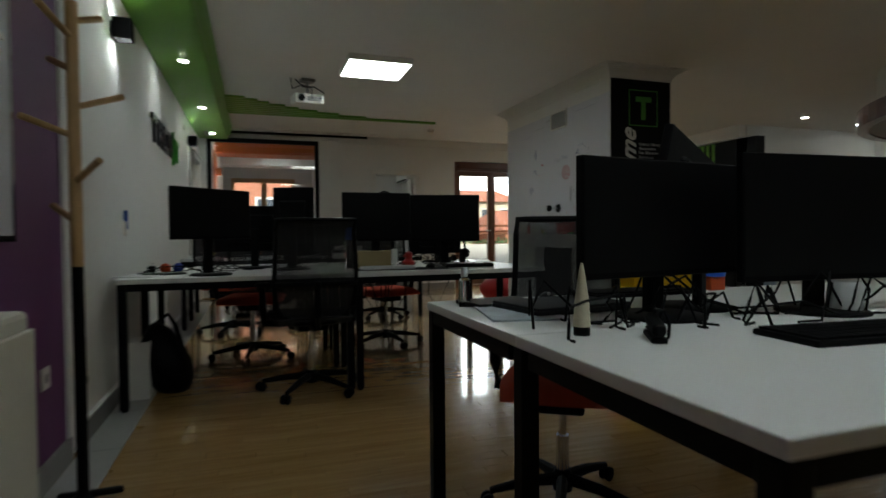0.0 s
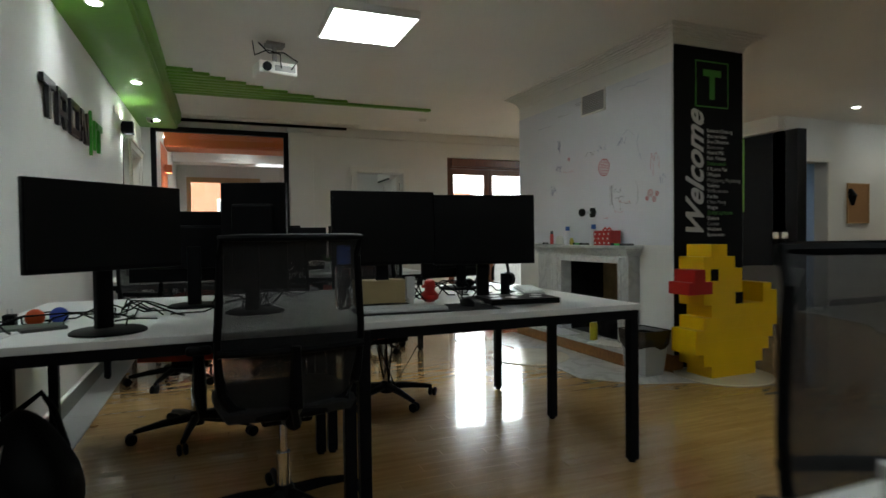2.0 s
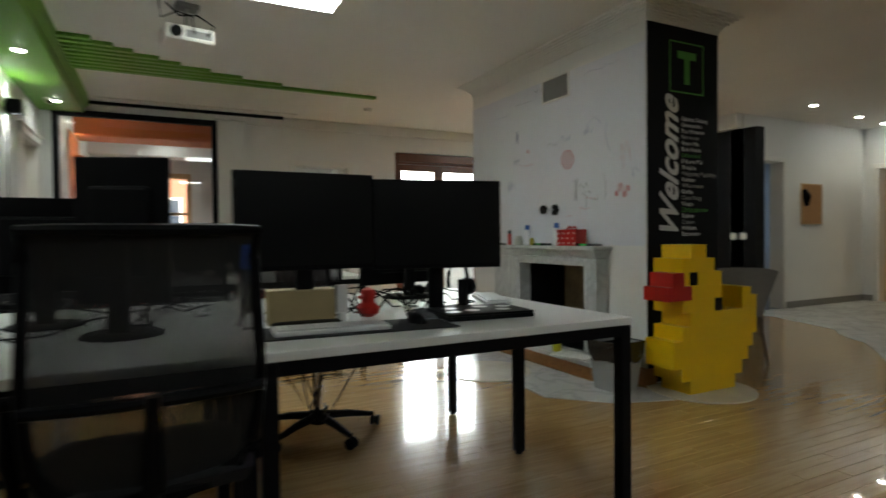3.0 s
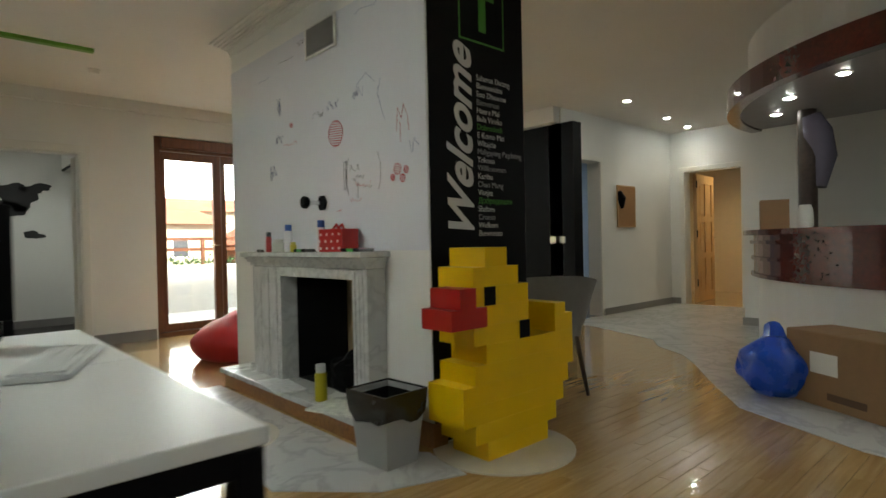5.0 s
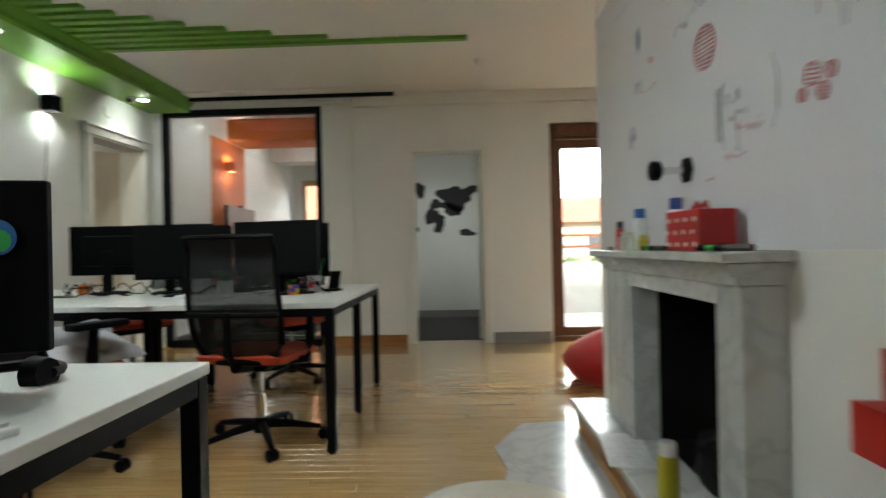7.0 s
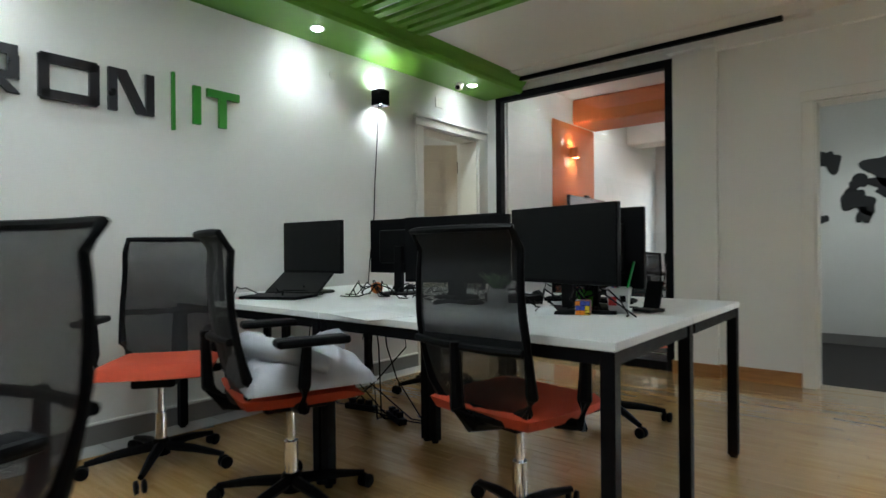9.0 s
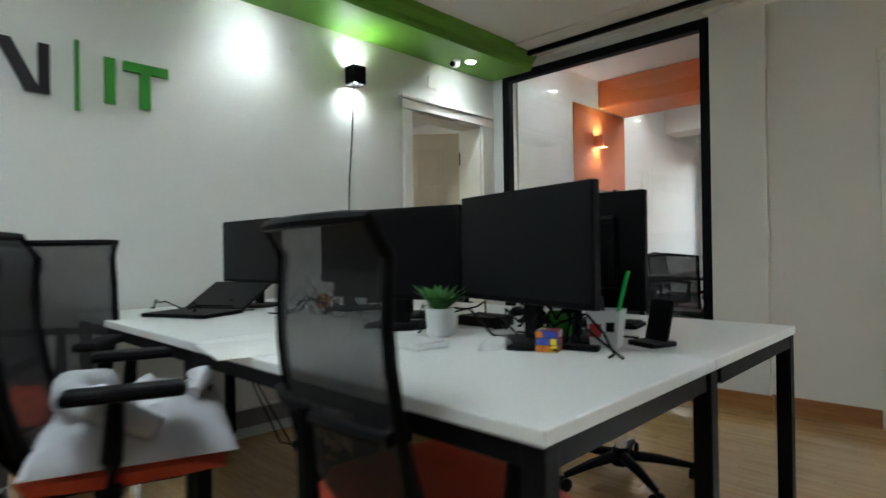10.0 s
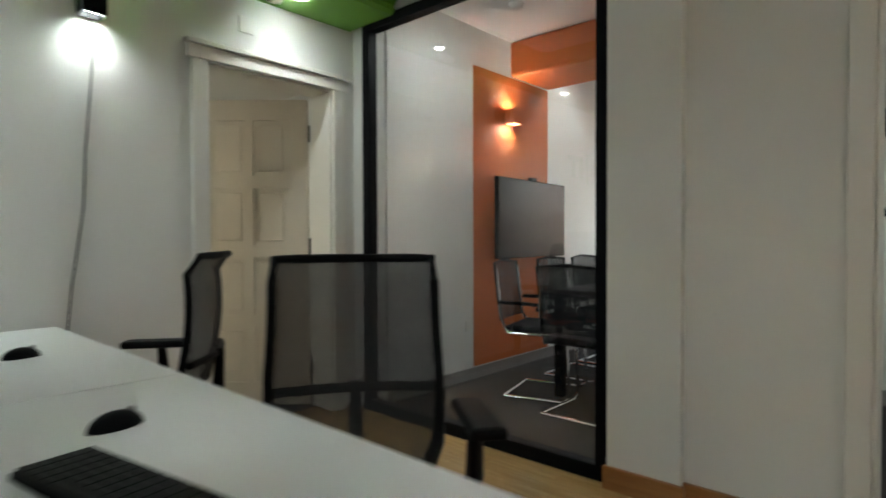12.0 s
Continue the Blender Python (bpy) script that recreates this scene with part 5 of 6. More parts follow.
part("underside", ring_wall(BR - 0.9, BR + 0.119, 2.04, 2.06), mat("canopy_grey", (0.22, 0.21, 0.20), 0.4), can)
part("bulkhead", ring_wall(BR - 0.3, BR + 0.05, 2.2, CEILZ), WHITE, can, "white curved plaster bulkhead")
for a in (105, 125, 145, 165, 185):
    x, y = BC[0] + (BR - 0.15) * math.cos(radians(a)), BC[1] + (BR - 0.15) * math.sin(radians(a))
    downlight(x, y, 2.04, 0, "downlights under the bar canopy")
struct("bar_pillar", box(9.05, 5.45, 0, 9.5, 5.98, CEILZ), WHITE, "white plaster pillar", "pillar")
struct("baseboard_pillar", box(9.03, 5.43, 0, 9.52, 6.0, 0.09), GREYBASE, "grey stone skirting", "skirting")
struct("wall_bar_back", box(10.0, -2.2, 0, 10.12, 5.45, CEILZ), WHITE, "white wall behind a bar", "wall")
for y in (2.6, 3.2, 3.8, 4.4):
    wc = thing("wall_cabinet", "white framed glass-fronted wall cabinet", "cabinet", "wall cabinets behind the bar", (9.85, y, 1.35))
    part("carcass", box(-0.14, -0.28, 0, 0.148, 0.28, 0.75, bevel=0.004), trim, wc)
    part("door_glass", box(-0.152, -0.2, 0.08, -0.142, 0.2, 0.67), DARKGLASS, wc)
    part("door_rim", boxes((-0.155, -0.27, 0.01, -0.1405, -0.2, 0.74), (-0.155, 0.2, 0.01, -0.1405, 0.27, 0.74), (-0.155, -0.2, 0.67, -0.1405, 0.2, 0.74), (-0.155, -0.2, 0.01, -0.1405, 0.2, 0.08)), trim, wc)
col = thing("bar_post", "dark wooden post carrying a canopy, a coat on it", "post", "", (7.78, 5.02, 1.04))
part("post", tube([(0, 0, 0.0), (0, 0, 1.0)], 0.07, 16), DARKWOOD, col, smooth=True)
part("coat", tube([(0.0, -0.02, 0.95), (0.02, -0.06, 0.8), (0.06, -0.1, 0.6), (0.02, -0.08, 0.35)], [0.08, 0.12, 0.10, 0.05], 12), mat("lavender_cloth", (0.10, 0.09, 0.12), 0.9), col, "dark lavender coat", smooth=True)
jar = thing("glass_jar", "pale jar on a bar counter", "jar", "", (7.62, 5.0, 1.04))
part("jar_body", lathe([(0.05, 0), (0.06, 0.05), (0.055, 0.16), (0.04, 0.2)], 18), trim, jar, smooth=True)
card = mat("cardboard", (0.30, 0.18, 0.09), 0.85, var=0.08, scale=14, bump=0.2)
cb = thing("cardboard_box", "small brown cardboard box on a bar counter", "box", "", (7.42, 5.17, 1.04), 20)
part("carton", box(-0.12, -0.1, 0, 0.12, 0.1, 0.24, bevel=0.003), card, cb)
cb2 = thing("cardboard_box", "large brown cardboard box with a white label", "box", "", (6.17, 4.36, 0.004), -30)
part("carton", box(-0.17, -0.33, 0, 0.17, 0.33, 0.42, bevel=0.004), card, cb2)
part("flap", box(-0.168, -0.328, 0.421, 0.168, -0.004, 0.424), card, cb2)
part("flap", box(-0.168, 0.004, 0.421, 0.168, 0.328, 0.424), card, cb2)
part("label", box(-0.1725, -0.02, 0.19, -0.1705, 0.16, 0.31), trim, cb2, "white paper label")
part("tape", box(-0.1715, -0.19, 0.05, -0.1702, 0.05, 0.09), mat("print_brown", (0.12, 0.07, 0.04), 0.8), cb2)
bb2 = thing("rubbish_bag", "tied blue plastic rubbish bag on the floor", "bag", "", (6.2, 4.80, 0.004))
bm = bmesh.new()
bmesh.ops.create_icosphere(bm, subdivisions=4, radius=0.2)
for v in bm.verts:
    k = 1 + 0.16 * noise.noise(v.co * 9) + 0.07 * noise.noise(v.co * 24)
    z = v.co.z / 0.2
    f = 1.05 if z < 0.4 else max(0.5, 1.05 - (z - 0.4) * 0.6)
    v.co = Vector((v.co.x * 0.9 * k * f, v.co.y * 1.0 * k * f, max(0, (z + 0.85) * 0.205 * (1 + 0.05 * noise.noise(v.co * 15)))))
part("bag_body", bm, mat("blue_film", (0.012, 0.075, 0.50), 0.28, var=0.15, scale=10, bump=0.3, fine=60), bb2, smooth=True)
part("bag_neck", tube([(0, 0, 0.34), (0.02, 0.01, 0.385), (0.05, 0.03, 0.41)], [0.075, 0.06, 0.05], 9), mat("blue_film_neck", (0.012, 0.075, 0.50), 0.3), bb2, smooth=True)

# corridor: cork board, switches, green stripes on the black wall
ck = thing("cork_board", "brown cork pin board on a white wall", "pin board", "", (9.39, 7.615, 1.44))
part("cork", box(-0.22, -0.012, -0.27, 0.22, 0, 0.27), mat("cork", (0.36, 0.19, 0.08), 0.9, var=0.25, scale=60, bump=0.5), ck)
part("frame", boxes((-0.235, -0.018, -0.285, 0.235, 0.001, -0.27), (-0.235, -0.018, 0.27, 0.235, 0.001, 0.285), (-0.235, -0.018, -0.27, -0.22, 0.001, 0.27), (0.22, -0.018, -0.27, 0.235, 0.001, 0.27)), PINE, ck)
part("cap_hanging", tube([(-0.2, -0.02, 0.2), (-0.19, -0.05, 0.1), (-0.17, -0.045, -0.03)], [0.03, 0.06, 0.02], 10), BLACK, ck, "black cap hung on it", smooth=True)
for y in (7.62, 7.76):
    sw = thing("light_switch", "square white light switch on a black wall", "switch", "light switches", (7.93, y, 1.0))
    part("plate", box(-0.01, -0.042, -0.042, 0, 0.042, 0.042, bevel=0.004), trim, sw)
    part("rocker", box(-0.014, -0.02, -0.03, -0.009, 0.02, 0.03, bevel=0.002), trim, sw)
for i in range(4):
    struct("wall_stripe", box(7.924, 8.25 + i * 0.115, 1.34 + 0.24 * i, 7.9295, 8.305 + i * 0.115, 2.39), GREEN, "green painted wall stripe", "stripe")


# ---- small fixtures ----
pj = thing("projector", "white ceiling projector on a bracket with black cables", "projector", "", (1.33, 6.98, 2.37), 10)
part("body", box(-0.15, -0.11, -0.05, 0.15, 0.11, 0.05, bevel=0.015), trim, pj)
part("lens", tube([(-0.09, -0.108, 0.0), (-0.09, -0.125, 0.0)], 0.035, 16), BLACK, pj, smooth=True)
part("port_strip", box(-0.03, -0.113, -0.025, 0.13, -0.1105, 0.02), GREYBASE, pj)
part("bracket", boxes((-0.07, -0.05, 0.19, 0.07, 0.05, CEILZ - 2.37), (-0.015, -0.015, 0.05, 0.015, 0.015, 0.19)), GREYBASE, pj)
part("cable", tube([(0.10, -0.11, 0.0), (0.13, -0.17, 0.05), (0.03, -0.15, 0.11), (-0.06, -0.06, 0.12), (-0.12, 0.02, 0.215)], 0.006), BLACK, pj, smooth=True)
part("cable", tube([(0.02, -0.11, 0.0), (0.0, -0.16, 0.09), (-0.08, -0.1, 0.13), (-0.16, -0.02, 0.10), (-0.17, 0.0, 0.215)], 0.005), BLACK, pj, smooth=True)
struct("ceiling_pelmet_board", box(0.40, 9.99, CEILZ - 0.012, 2.72, FAR - 0.07, CEILZ), CEIL, "white board raised from the ceiling under a track", "trim")
struct("curtain_track", box(0.47, 10.16, CEILZ - 0.045, 2.58, 10.20, CEILZ - 0.0125), BLACK, "black ceiling curtain track", "track")
struct("ceiling_step", boxes((0.46, FAR - 0.12, CEILZ - 0.035, 2.75, FAR - 0.072, CEILZ + 0.001), (0.46, FAR - 0.028, CEILZ - 0.035, 2.75, FAR + 0.001, CEILZ + 0.001)), CEIL, "white boxed recess along the ceiling", "ceiling")
struct("wall_ledge", boxes((2.13, FAR - 0.045, 2.47, 5.9, FAR + 0.001, CEILZ + 0.001), (1.78, FAR - 0.10, 2.505, 2.13, FAR + 0.001, CEILZ - 0.036)), WHITE, "white plaster ledge under the ceiling", "ledge")
for x, y, z in ((3.42, 9.35, CEILZ), (0.62, 11.3, MZ), (0.8, 12.75, MZ)):
    sd = thing("smoke_detector", "round white smoke detector on the ceiling", "smoke detector", "smoke detectors", (x, y, z))
    part("base", lathe([(0.055, -0.012), (0.055, 0.0)], 22), trim, sd, smooth=True)
    part("cover", lathe([(0.02, -0.04), (0.04, -0.036), (0.048, -0.012)], 22), trim, sd, smooth=True)
sc_ = thing("security_camera", "small white dome security camera on a green soffit", "camera", "", (0.17, 9.66, SOFZ))
part("mount", lathe([(0.035, -0.02), (0.035, 0.0)], 16), trim, sc_, smooth=True)
part("head", tube([(0, 0.0, -0.03), (0.02, -0.05, -0.045), (0.03, -0.075, -0.052)], [0.028, 0.03, 0.026], 12), trim, sc_, smooth=True)
part("eye", tube([(0.0305, -0.077, -0.0525), (0.032, -0.08, -0.0535)], 0.02, 12), BLACK, sc_)
pl = thing("blank_plate", "square white blank wall plate", "plate", "", (0, 9.56, 2.30))
part("plate", box(0, -0.045, -0.045, 0.008, 0.045, 0.045, bevel=0.003), trim, pl)
pl2 = thing("cable_outlet", "round white cable outlet on a wall", "plate", "", (0, 8.36, 2.27))
part("cap", tube([(0, 0, 0), (0.008, 0, 0)], 0.035, 18), trim, pl2, smooth=True)
cbl = thing("hanging_cable", "black cable running down a white wall from a lamp", "cable", "", (0.004, 0, 0))
part("cable", tube([(0.05, 8.77, 2.13), (0.006, 8.80, 2.05), (0.005, 8.79, 1.85), (0.006, 8.76, 1.5), (0.005, 8.75, 1.25), (0.006, 8.70, 0.9), (0.005, 8.66, 0.5), (0.006, 8.62, 0.3)], 0.004), BLACK, cbl, smooth=True)
for y, z in ((8.28, 0.335), (8.46, 0.335), (4.0, 0.28), (3.45, 0.42), (4.9, 0.40)):
    so = thing("wall_socket", "white wall socket", "socket", "wall sockets", (0, y, z))
    tagged(so, "square white double wall socket plate")
    part("plate", box(0, -0.042, -0.042, 0.009, 0.042, 0.042, bevel=0.003), trim, so)
    part("well", tube([(0.0085, 0, 0), (0.0095, 0, 0)], 0.02, 14), GREYBASE, so)
for y, z in ((4.92, 1.03),):
    rm = thing("remote_holder", "white wall holder with a blue remote control", "remote", "", (0, y, z))
    part("holder", box(0, -0.022, -0.06, 0.018, 0.022, 0.03, bevel=0.004), trim, rm)
    part("remote", box(0.005, -0.018, -0.02, 0.022, 0.018, 0.10, bevel=0.004), mat("blue_remote", (0.03, 0.08, 0.3), 0.4), rm)
for y in (10.92, 11.35):
    so = thing("wall_socket", "square white wall socket in a meeting room", "socket", "wall sockets", (0.13, y, 0.42))
    part("plate", box(0, -0.042, -0.042, 0.009, 0.042, 0.042, bevel=0.003), trim, so)

# whiteboard on the purple wall, white cabinet, coat stand
wbd = thing("wall_whiteboard", "white board with a thin silver frame on a purple wall", "whiteboard", "", (0, 2.35, 1.55))
part("board", box(0, -0.8, -0.58, 0.012, 0.8, 0.6), BOARD, wbd)
part("rim", boxes((0, -0.815, -0.6, 0.018, 0.815, -0.58), (0, -0.815, 0.6, 0.018, 0.815, 0.62), (0, -0.815, -0.58, 0.018, -0.8, 0.6), (0, 0.8, -0.58, 0.018, 0.815, 0.6)), CHROME, wbd)
for k, z in enumerate((0.05,)):
    part("magnet", box(0.013, 0.70, z, 0.02, 0.76, z + 0.02), trim, wbd)
struct("corner_trim", box(-0.001, 3.70, 0, 0.012, 3.75, CEILZ - 0.14), WHITE, "white corner trim between two wall colours", "trim")
cab = thing("low_cabinet", "cream low cabinet with rounded top edge", "cabinet", "", (0.16, 2.06, 0))
creamc = mat("cream_cabinet", (0.52, 0.50, 0.42), 0.5, var=0.04, scale=4)
part("carcass", box(-0.14, -0.55, 0.04, 0.13, 0.36, 0.80, bevel=0.015), creamc, cab)
part("cabinet_door", box(0.132, -0.53, 0.07, 0.146, -0.10, 0.76, bevel=0.004), creamc, cab)
part("cabinet_door", box(0.132, -0.09, 0.07, 0.146, 0.34, 0.76, bevel=0.004), creamc, cab)
part("plinth", box(-0.12, -0.52, 0, 0.10, 0.33, 0.04), BLACK, cab)
cs = thing("coat_stand", "beech and black standing coat rack with pegs", "coat stand", "", (0.186, 3.2, 0))
part("lower_pole", tube([(0, 0, 0.02), (0, 0, 0.86)], 0.019, 14), BLACK, cs, "black lower pole", smooth=True)
part("upper_pole", tube([(0, 0, 0.86), (0, 0, 1.78)], 0.02, 14), BEECH, cs, "beech upper pole", smooth=True)
for a, z in ((200, 1.02), (20, 1.16), (250, 1.32), (100, 1.42), (200, 1.55), (320, 1.66), (140, 1.72)):
    ca, sa = math.cos(radians(a - 70)), math.sin(radians(a - 70))
    part("peg", tube([(0.012 * ca, 0.012 * sa, z), (0.16 * ca, 0.16 * sa, z + 0.06)], [0.011, 0.012], 9), BEECH, cs, smooth=True)
for k in range(4):
    a = radians(45 + 90 * k)
    part("foot", tube([(0, 0, 0.05), (0.14 * math.cos(a), 0.14 * math.sin(a), 0.012)], 0.014, 8), BLACK, cs, smooth=True)

# black rucksack against the wall under the desk
rk = thing("rucksack", "black rucksack leaning against a white wall", "bag", "", (0.24, 4.80, 0), 10)
bm = bmesh.new()
bmesh.ops.create_icosphere(bm, subdivisions=4, radius=0.2)
for v in bm.verts:
    k = 1 + 0.12 * noise.noise(v.co * 7)
    z = v.co.z / 0.2
    v.co = Vector((v.co.x * 0.75 * k * (1 - 0.3 * max(0, z)) - 0.05 * z, v.co.y * 0.95 * k * (1 - 0.25 * max(0, z)), max(0, (z + 0.8) * 0.24)))
part("pack_body", bm, BLACK, rk, smooth=True)
part("strap", tube([(-0.05, 0.03, 0.42), (0.02, 0.06, 0.47), (0.06, 0.05, 0.40), (0.10, 0.04, 0.25)], 0.012), BLACK, rk, smooth=True)
pb = thing("paper_bag", "white paper bag standing behind a rucksack", "bag", "", (0.12, 4.72, 0))
part("bag_body", frustum(0.05, 0.10, 0.06, 0.11, 0, 0.34, 0.003), trim, pb)


# ---- things on desks ----
def keyboard(x, y, rz, material, w=0.43, d=0.13, label="black computer keyboard on a desk", keys=None):
    k = thing("keyboard", label, "keyboard", "keyboards", (x, y, DZ), rz)
    part("tray", box(-w / 2, -d / 2, 0, w / 2, d / 2, 0.014, bevel=0.004), material, k)
    nx, ny = 15, 5
    for j in range(ny):
        for i in range(nx):
            x0, y0 = -w / 2 + 0.008 + i * (w - 0.016) / nx, -d / 2 + 0.008 + j * (d - 0.016) / ny
            if j == 0 and 4 <= i <= 8:
                if i == 4:
                    part("key", box(x0, y0, 0.0145, x0 + 5 * (w - 0.016) / nx - 0.003, y0 + (d - 0.016) / ny - 0.003, 0.02), keys or material, k)
                continue
            part("key", box(x0, y0, 0.0145, x0 + (w - 0.016) / nx - 0.003, y0 + (d - 0.016) / ny - 0.003, 0.02), keys or material, k)
    return k


def mouse(x, y, rz, material, label):
    m = thing("mouse", label, "mouse", "computer mice", (x, y, DZ), rz)
    bm = bmesh.new()
    bmesh.ops.create_icosphere(bm, subdivisions=3, radius=1.0)
    for v in bm.verts:
        v.co = Vector((v.co.x * 0.031, v.co.y * 0.055, max(0, v.co.z) * 0.034))
    part("shell", bm, material, m, smooth=True)
    part("wheel", tube([(-0.004, 0.03, 0.028), (0.004, 0.03, 0.028)], 0.008, 10), GREYBASE, m)


def cables(cx, cy, n, seed, spread=0.35, z=DZ, colour=None, h=0.10):
    """A tangle of leads lying on a desk."""
    rnd = random.Random(seed)
    c = thing("cable_tangle", "tangle of black computer leads behind monitors", "cables", "cable tangles", (cx, cy, z))
    for k in range(n):
        x0, y0 = rnd.uniform(-spread, spread), rnd.uniform(-0.10, 0.10)
        pts = [(x0, y0, 0.006)]
        dx, dy = rnd.uniform(-0.1, 0.1), rnd.uniform(-0.05, 0.05)
        for s in range(6):
            dx += rnd.uniform(-0.08, 0.08); dy += rnd.uniform(-0.05, 0.05)
            x0 += dx * 0.6; y0 += dy * 0.6
            pts.append((max(-spread - .1, min(spread + .1, x0)), max(-0.16, min(0.16, y0)), 0.006 + (rnd.uniform(0.02, h) if s in (1, 2, 3) else 0.002)))
        q = []
        for a, b in zip(pts, pts[1:]):
            q += [tuple(a[i] + (b[i] - a[i]) * f for i in range(3)) for f in (0, 0.5)]
        part("lead", tube(q + [pts[-1]], 0.0035, 6), colour or BLACK, c, smooth=True)


WHITEP = mat("white_plastic", (0.66, 0.67, 0.67), 0.4, var=0.03)
DARKG = mat("dark_grey_cloth", (0.02, 0.021, 0.024), 0.85, var=0.15, scale=20)


def pad(x, y, rz, w, d, material, label, name="desk_mat", h=0.004):
    p = thing(name, label, name.replace("_", " "), "", (x, y, DZ), rz)
    part("sheet", box(-w / 2, -d / 2, 0, w / 2, d / 2, h, bevel=min(h * 0.45, 0.003)), material, p)
    return p


def laptop(x, y, rz, material, label, lid=None):
    l = thing("laptop", label, "laptop", "laptops", (x, y, DZ), rz)
    part("base", box(-0.17, -0.12, 0.002, 0.17, 0.12, 0.018, bevel=0.004), material, l)
    if lid:
        m = Matrix.Translation((0, 0.118, 0.018)) @ pose(0, 0, 0, lid)
        part("lid", box(-0.17, 0, 0, 0.17, 0.008, 0.235, bevel=0.003, m=m), material, l)
        part("screen", box(-0.16, -0.0015, 0.01, 0.16, -0.0005, 0.225, m=m), SCREEN, l)
    else:
        part("lid", box(-0.17, -0.12, 0.0185, 0.17, 0.12, 0.026, bevel=0.003), material, l)
    return l


# bench by the projector
pad(1.72, 4.62, -4, 0.62, 0.24, DARKG, "dark grey cloth desk mat under a keyboard")
k1 = keyboard(1.62, 4.60, -4, WHITEP, 0.36, 0.115, "slim white keyboard on a dark mat")
k1.location.z = DZ + 0.004
mouse(1.93, 4.63, 0, BLACK, "black computer mouse on a dark mat")
bpy.data.objects["mouse"].location.z = DZ + 0.004
laptop(2.21, 4.68, -6, BLACK, "closed black laptop covered in pale stickers")
st = mat("pale_stickers", (0.5, 0.5, 0.5), 0.3, var=0.5, scale=40)
ls = thing("sticker_sheet", "pale stickers on a black laptop lid", "stickers", "", (2.21, 4.68, DZ + 0.0262), -6)
for i, (a, b) in enumerate(((-0.10, 0.05), (-0.04, -0.03), (0.03, 0.06), (0.08, -0.04), (0.12, 0.04), (-0.12, -0.05))):
    part("sticker", prism([(a + 0.032 * math.cos(2 * math.pi * j / 7 + i), b + 0.028 * math.sin(2 * math.pi * j / 7 + i)) for j in range(7)], 0, 0.0006), st, ls)
bot = thing("water_bottle", "clear water bottle with a blue filter cap", "bottle", "", (1.40, 4.80, DZ))
part("bottle_body", lathe([(0.03, 0.0), (0.036, 0.01), (0.036, 0.19), (0.033, 0.20)], 22), glass("bottle_plastic", (0.93, 0.96, 0.97), 0.05, 1.2), bot, smooth=True)
part("cap", lathe([(0.037, 0.20), (0.038, 0.205), (0.038, 0.275), (0.034, 0.282)], 22), mat("blue_cap", (0.01, 0.09, 0.45), 0.35), bot, "blue filter cap", smooth=True)
cx_ = thing("carton", "plain tan cardboard carton on a desk", "box", "", (1.58, 4.86, DZ), -4)
part("carton_body", box(-0.115, -0.05, 0, 0.115, 0.05, 0.115, bevel=0.002), mat("tan_card", (0.40, 0.31, 0.16), 0.8, var=0.06, scale=10), cx_)
part("carton_lid", box(-0.117, -0.052, 0.1152, 0.117, 0.052, 0.119), mat("tan_card_lid", (0.42, 0.33, 0.18), 0.8, var=0.06), cx_)
ct = thing("cream_tube", "white cosmetic tube standing on a desk", "tube", "", (1.72, 4.82, DZ))
part("cap", lathe([(0.018, 0), (0.018, 0.03)], 14), WHITEP, ct)
part("tube_body", boxes((-0.02, -0.012, 0.031, 0.02, 0.012, 0.13)), WHITEP, ct)
rd = thing("rubber_duck", "small red rubber duck on a desk", "toy", "", (1.84, 4.88, DZ))
bm = lathe([(0.02, 0), (0.042, 0.015), (0.045, 0.035), (0.025, 0.055), (0.024, 0.065), (0.03, 0.08), (0.024, 0.102), (0.008, 0.11)], 18)
tube([(-0.025, -0.015, 0.08), (-0.045, -0.02, 0.076)], [0.012, 0.006], 8, bm)
part("toy_body", bm, RED, rd, smooth=True)
hs = thing("headset_stand", "black headset hanging on a stand", "headset", "", (2.24, 4.90, DZ), 20)
part("stand", boxes((-0.06, -0.05, 0, 0.06, 0.05, 0.012), (0.02, -0.02, 0.012, 0.045, 0.02, 0.12)), BLACK, hs)
part("headband", tube([(0.06 * math.cos(a), 0.0, 0.12 + 0.085 * math.sin(a)) for a in (radians(-20 + 22 * i) for i in range(11))], 0.008), BLACK, hs, smooth=True)
part("ear_pad", tube([(0.075, 0, 0.09), (0.045, 0, 0.09)], 0.035, 16), BLACK, hs, smooth=True)
cables(1.95, 5.0, 14, 3)
cables(0.75, 5.0, 14, 4, 0.45, h=0.06)
cables(0.45, 4.75, 6, 5, 0.25, h=0.04)
for x, y, c in ((0.245, 4.83, (0.55, 0.07, 0.01)), (0.315, 4.86, (0.02, 0.05, 0.35))):
    b_ = thing("foam_ball", ("orange" if c[0] > 0.3 else "blue") + " small foam ball on a desk", "ball", "", (x, y, DZ))
    part("ball", lathe([(0.001, 0)] + [(0.032 * math.sin(radians(a)), 0.032 - 0.032 * math.cos(radians(a))) for a in range(15, 180, 15)] + [(0.001, 0.064)], 18), mat("ball_" + str(x), c, 0.7), b_, smooth=True)
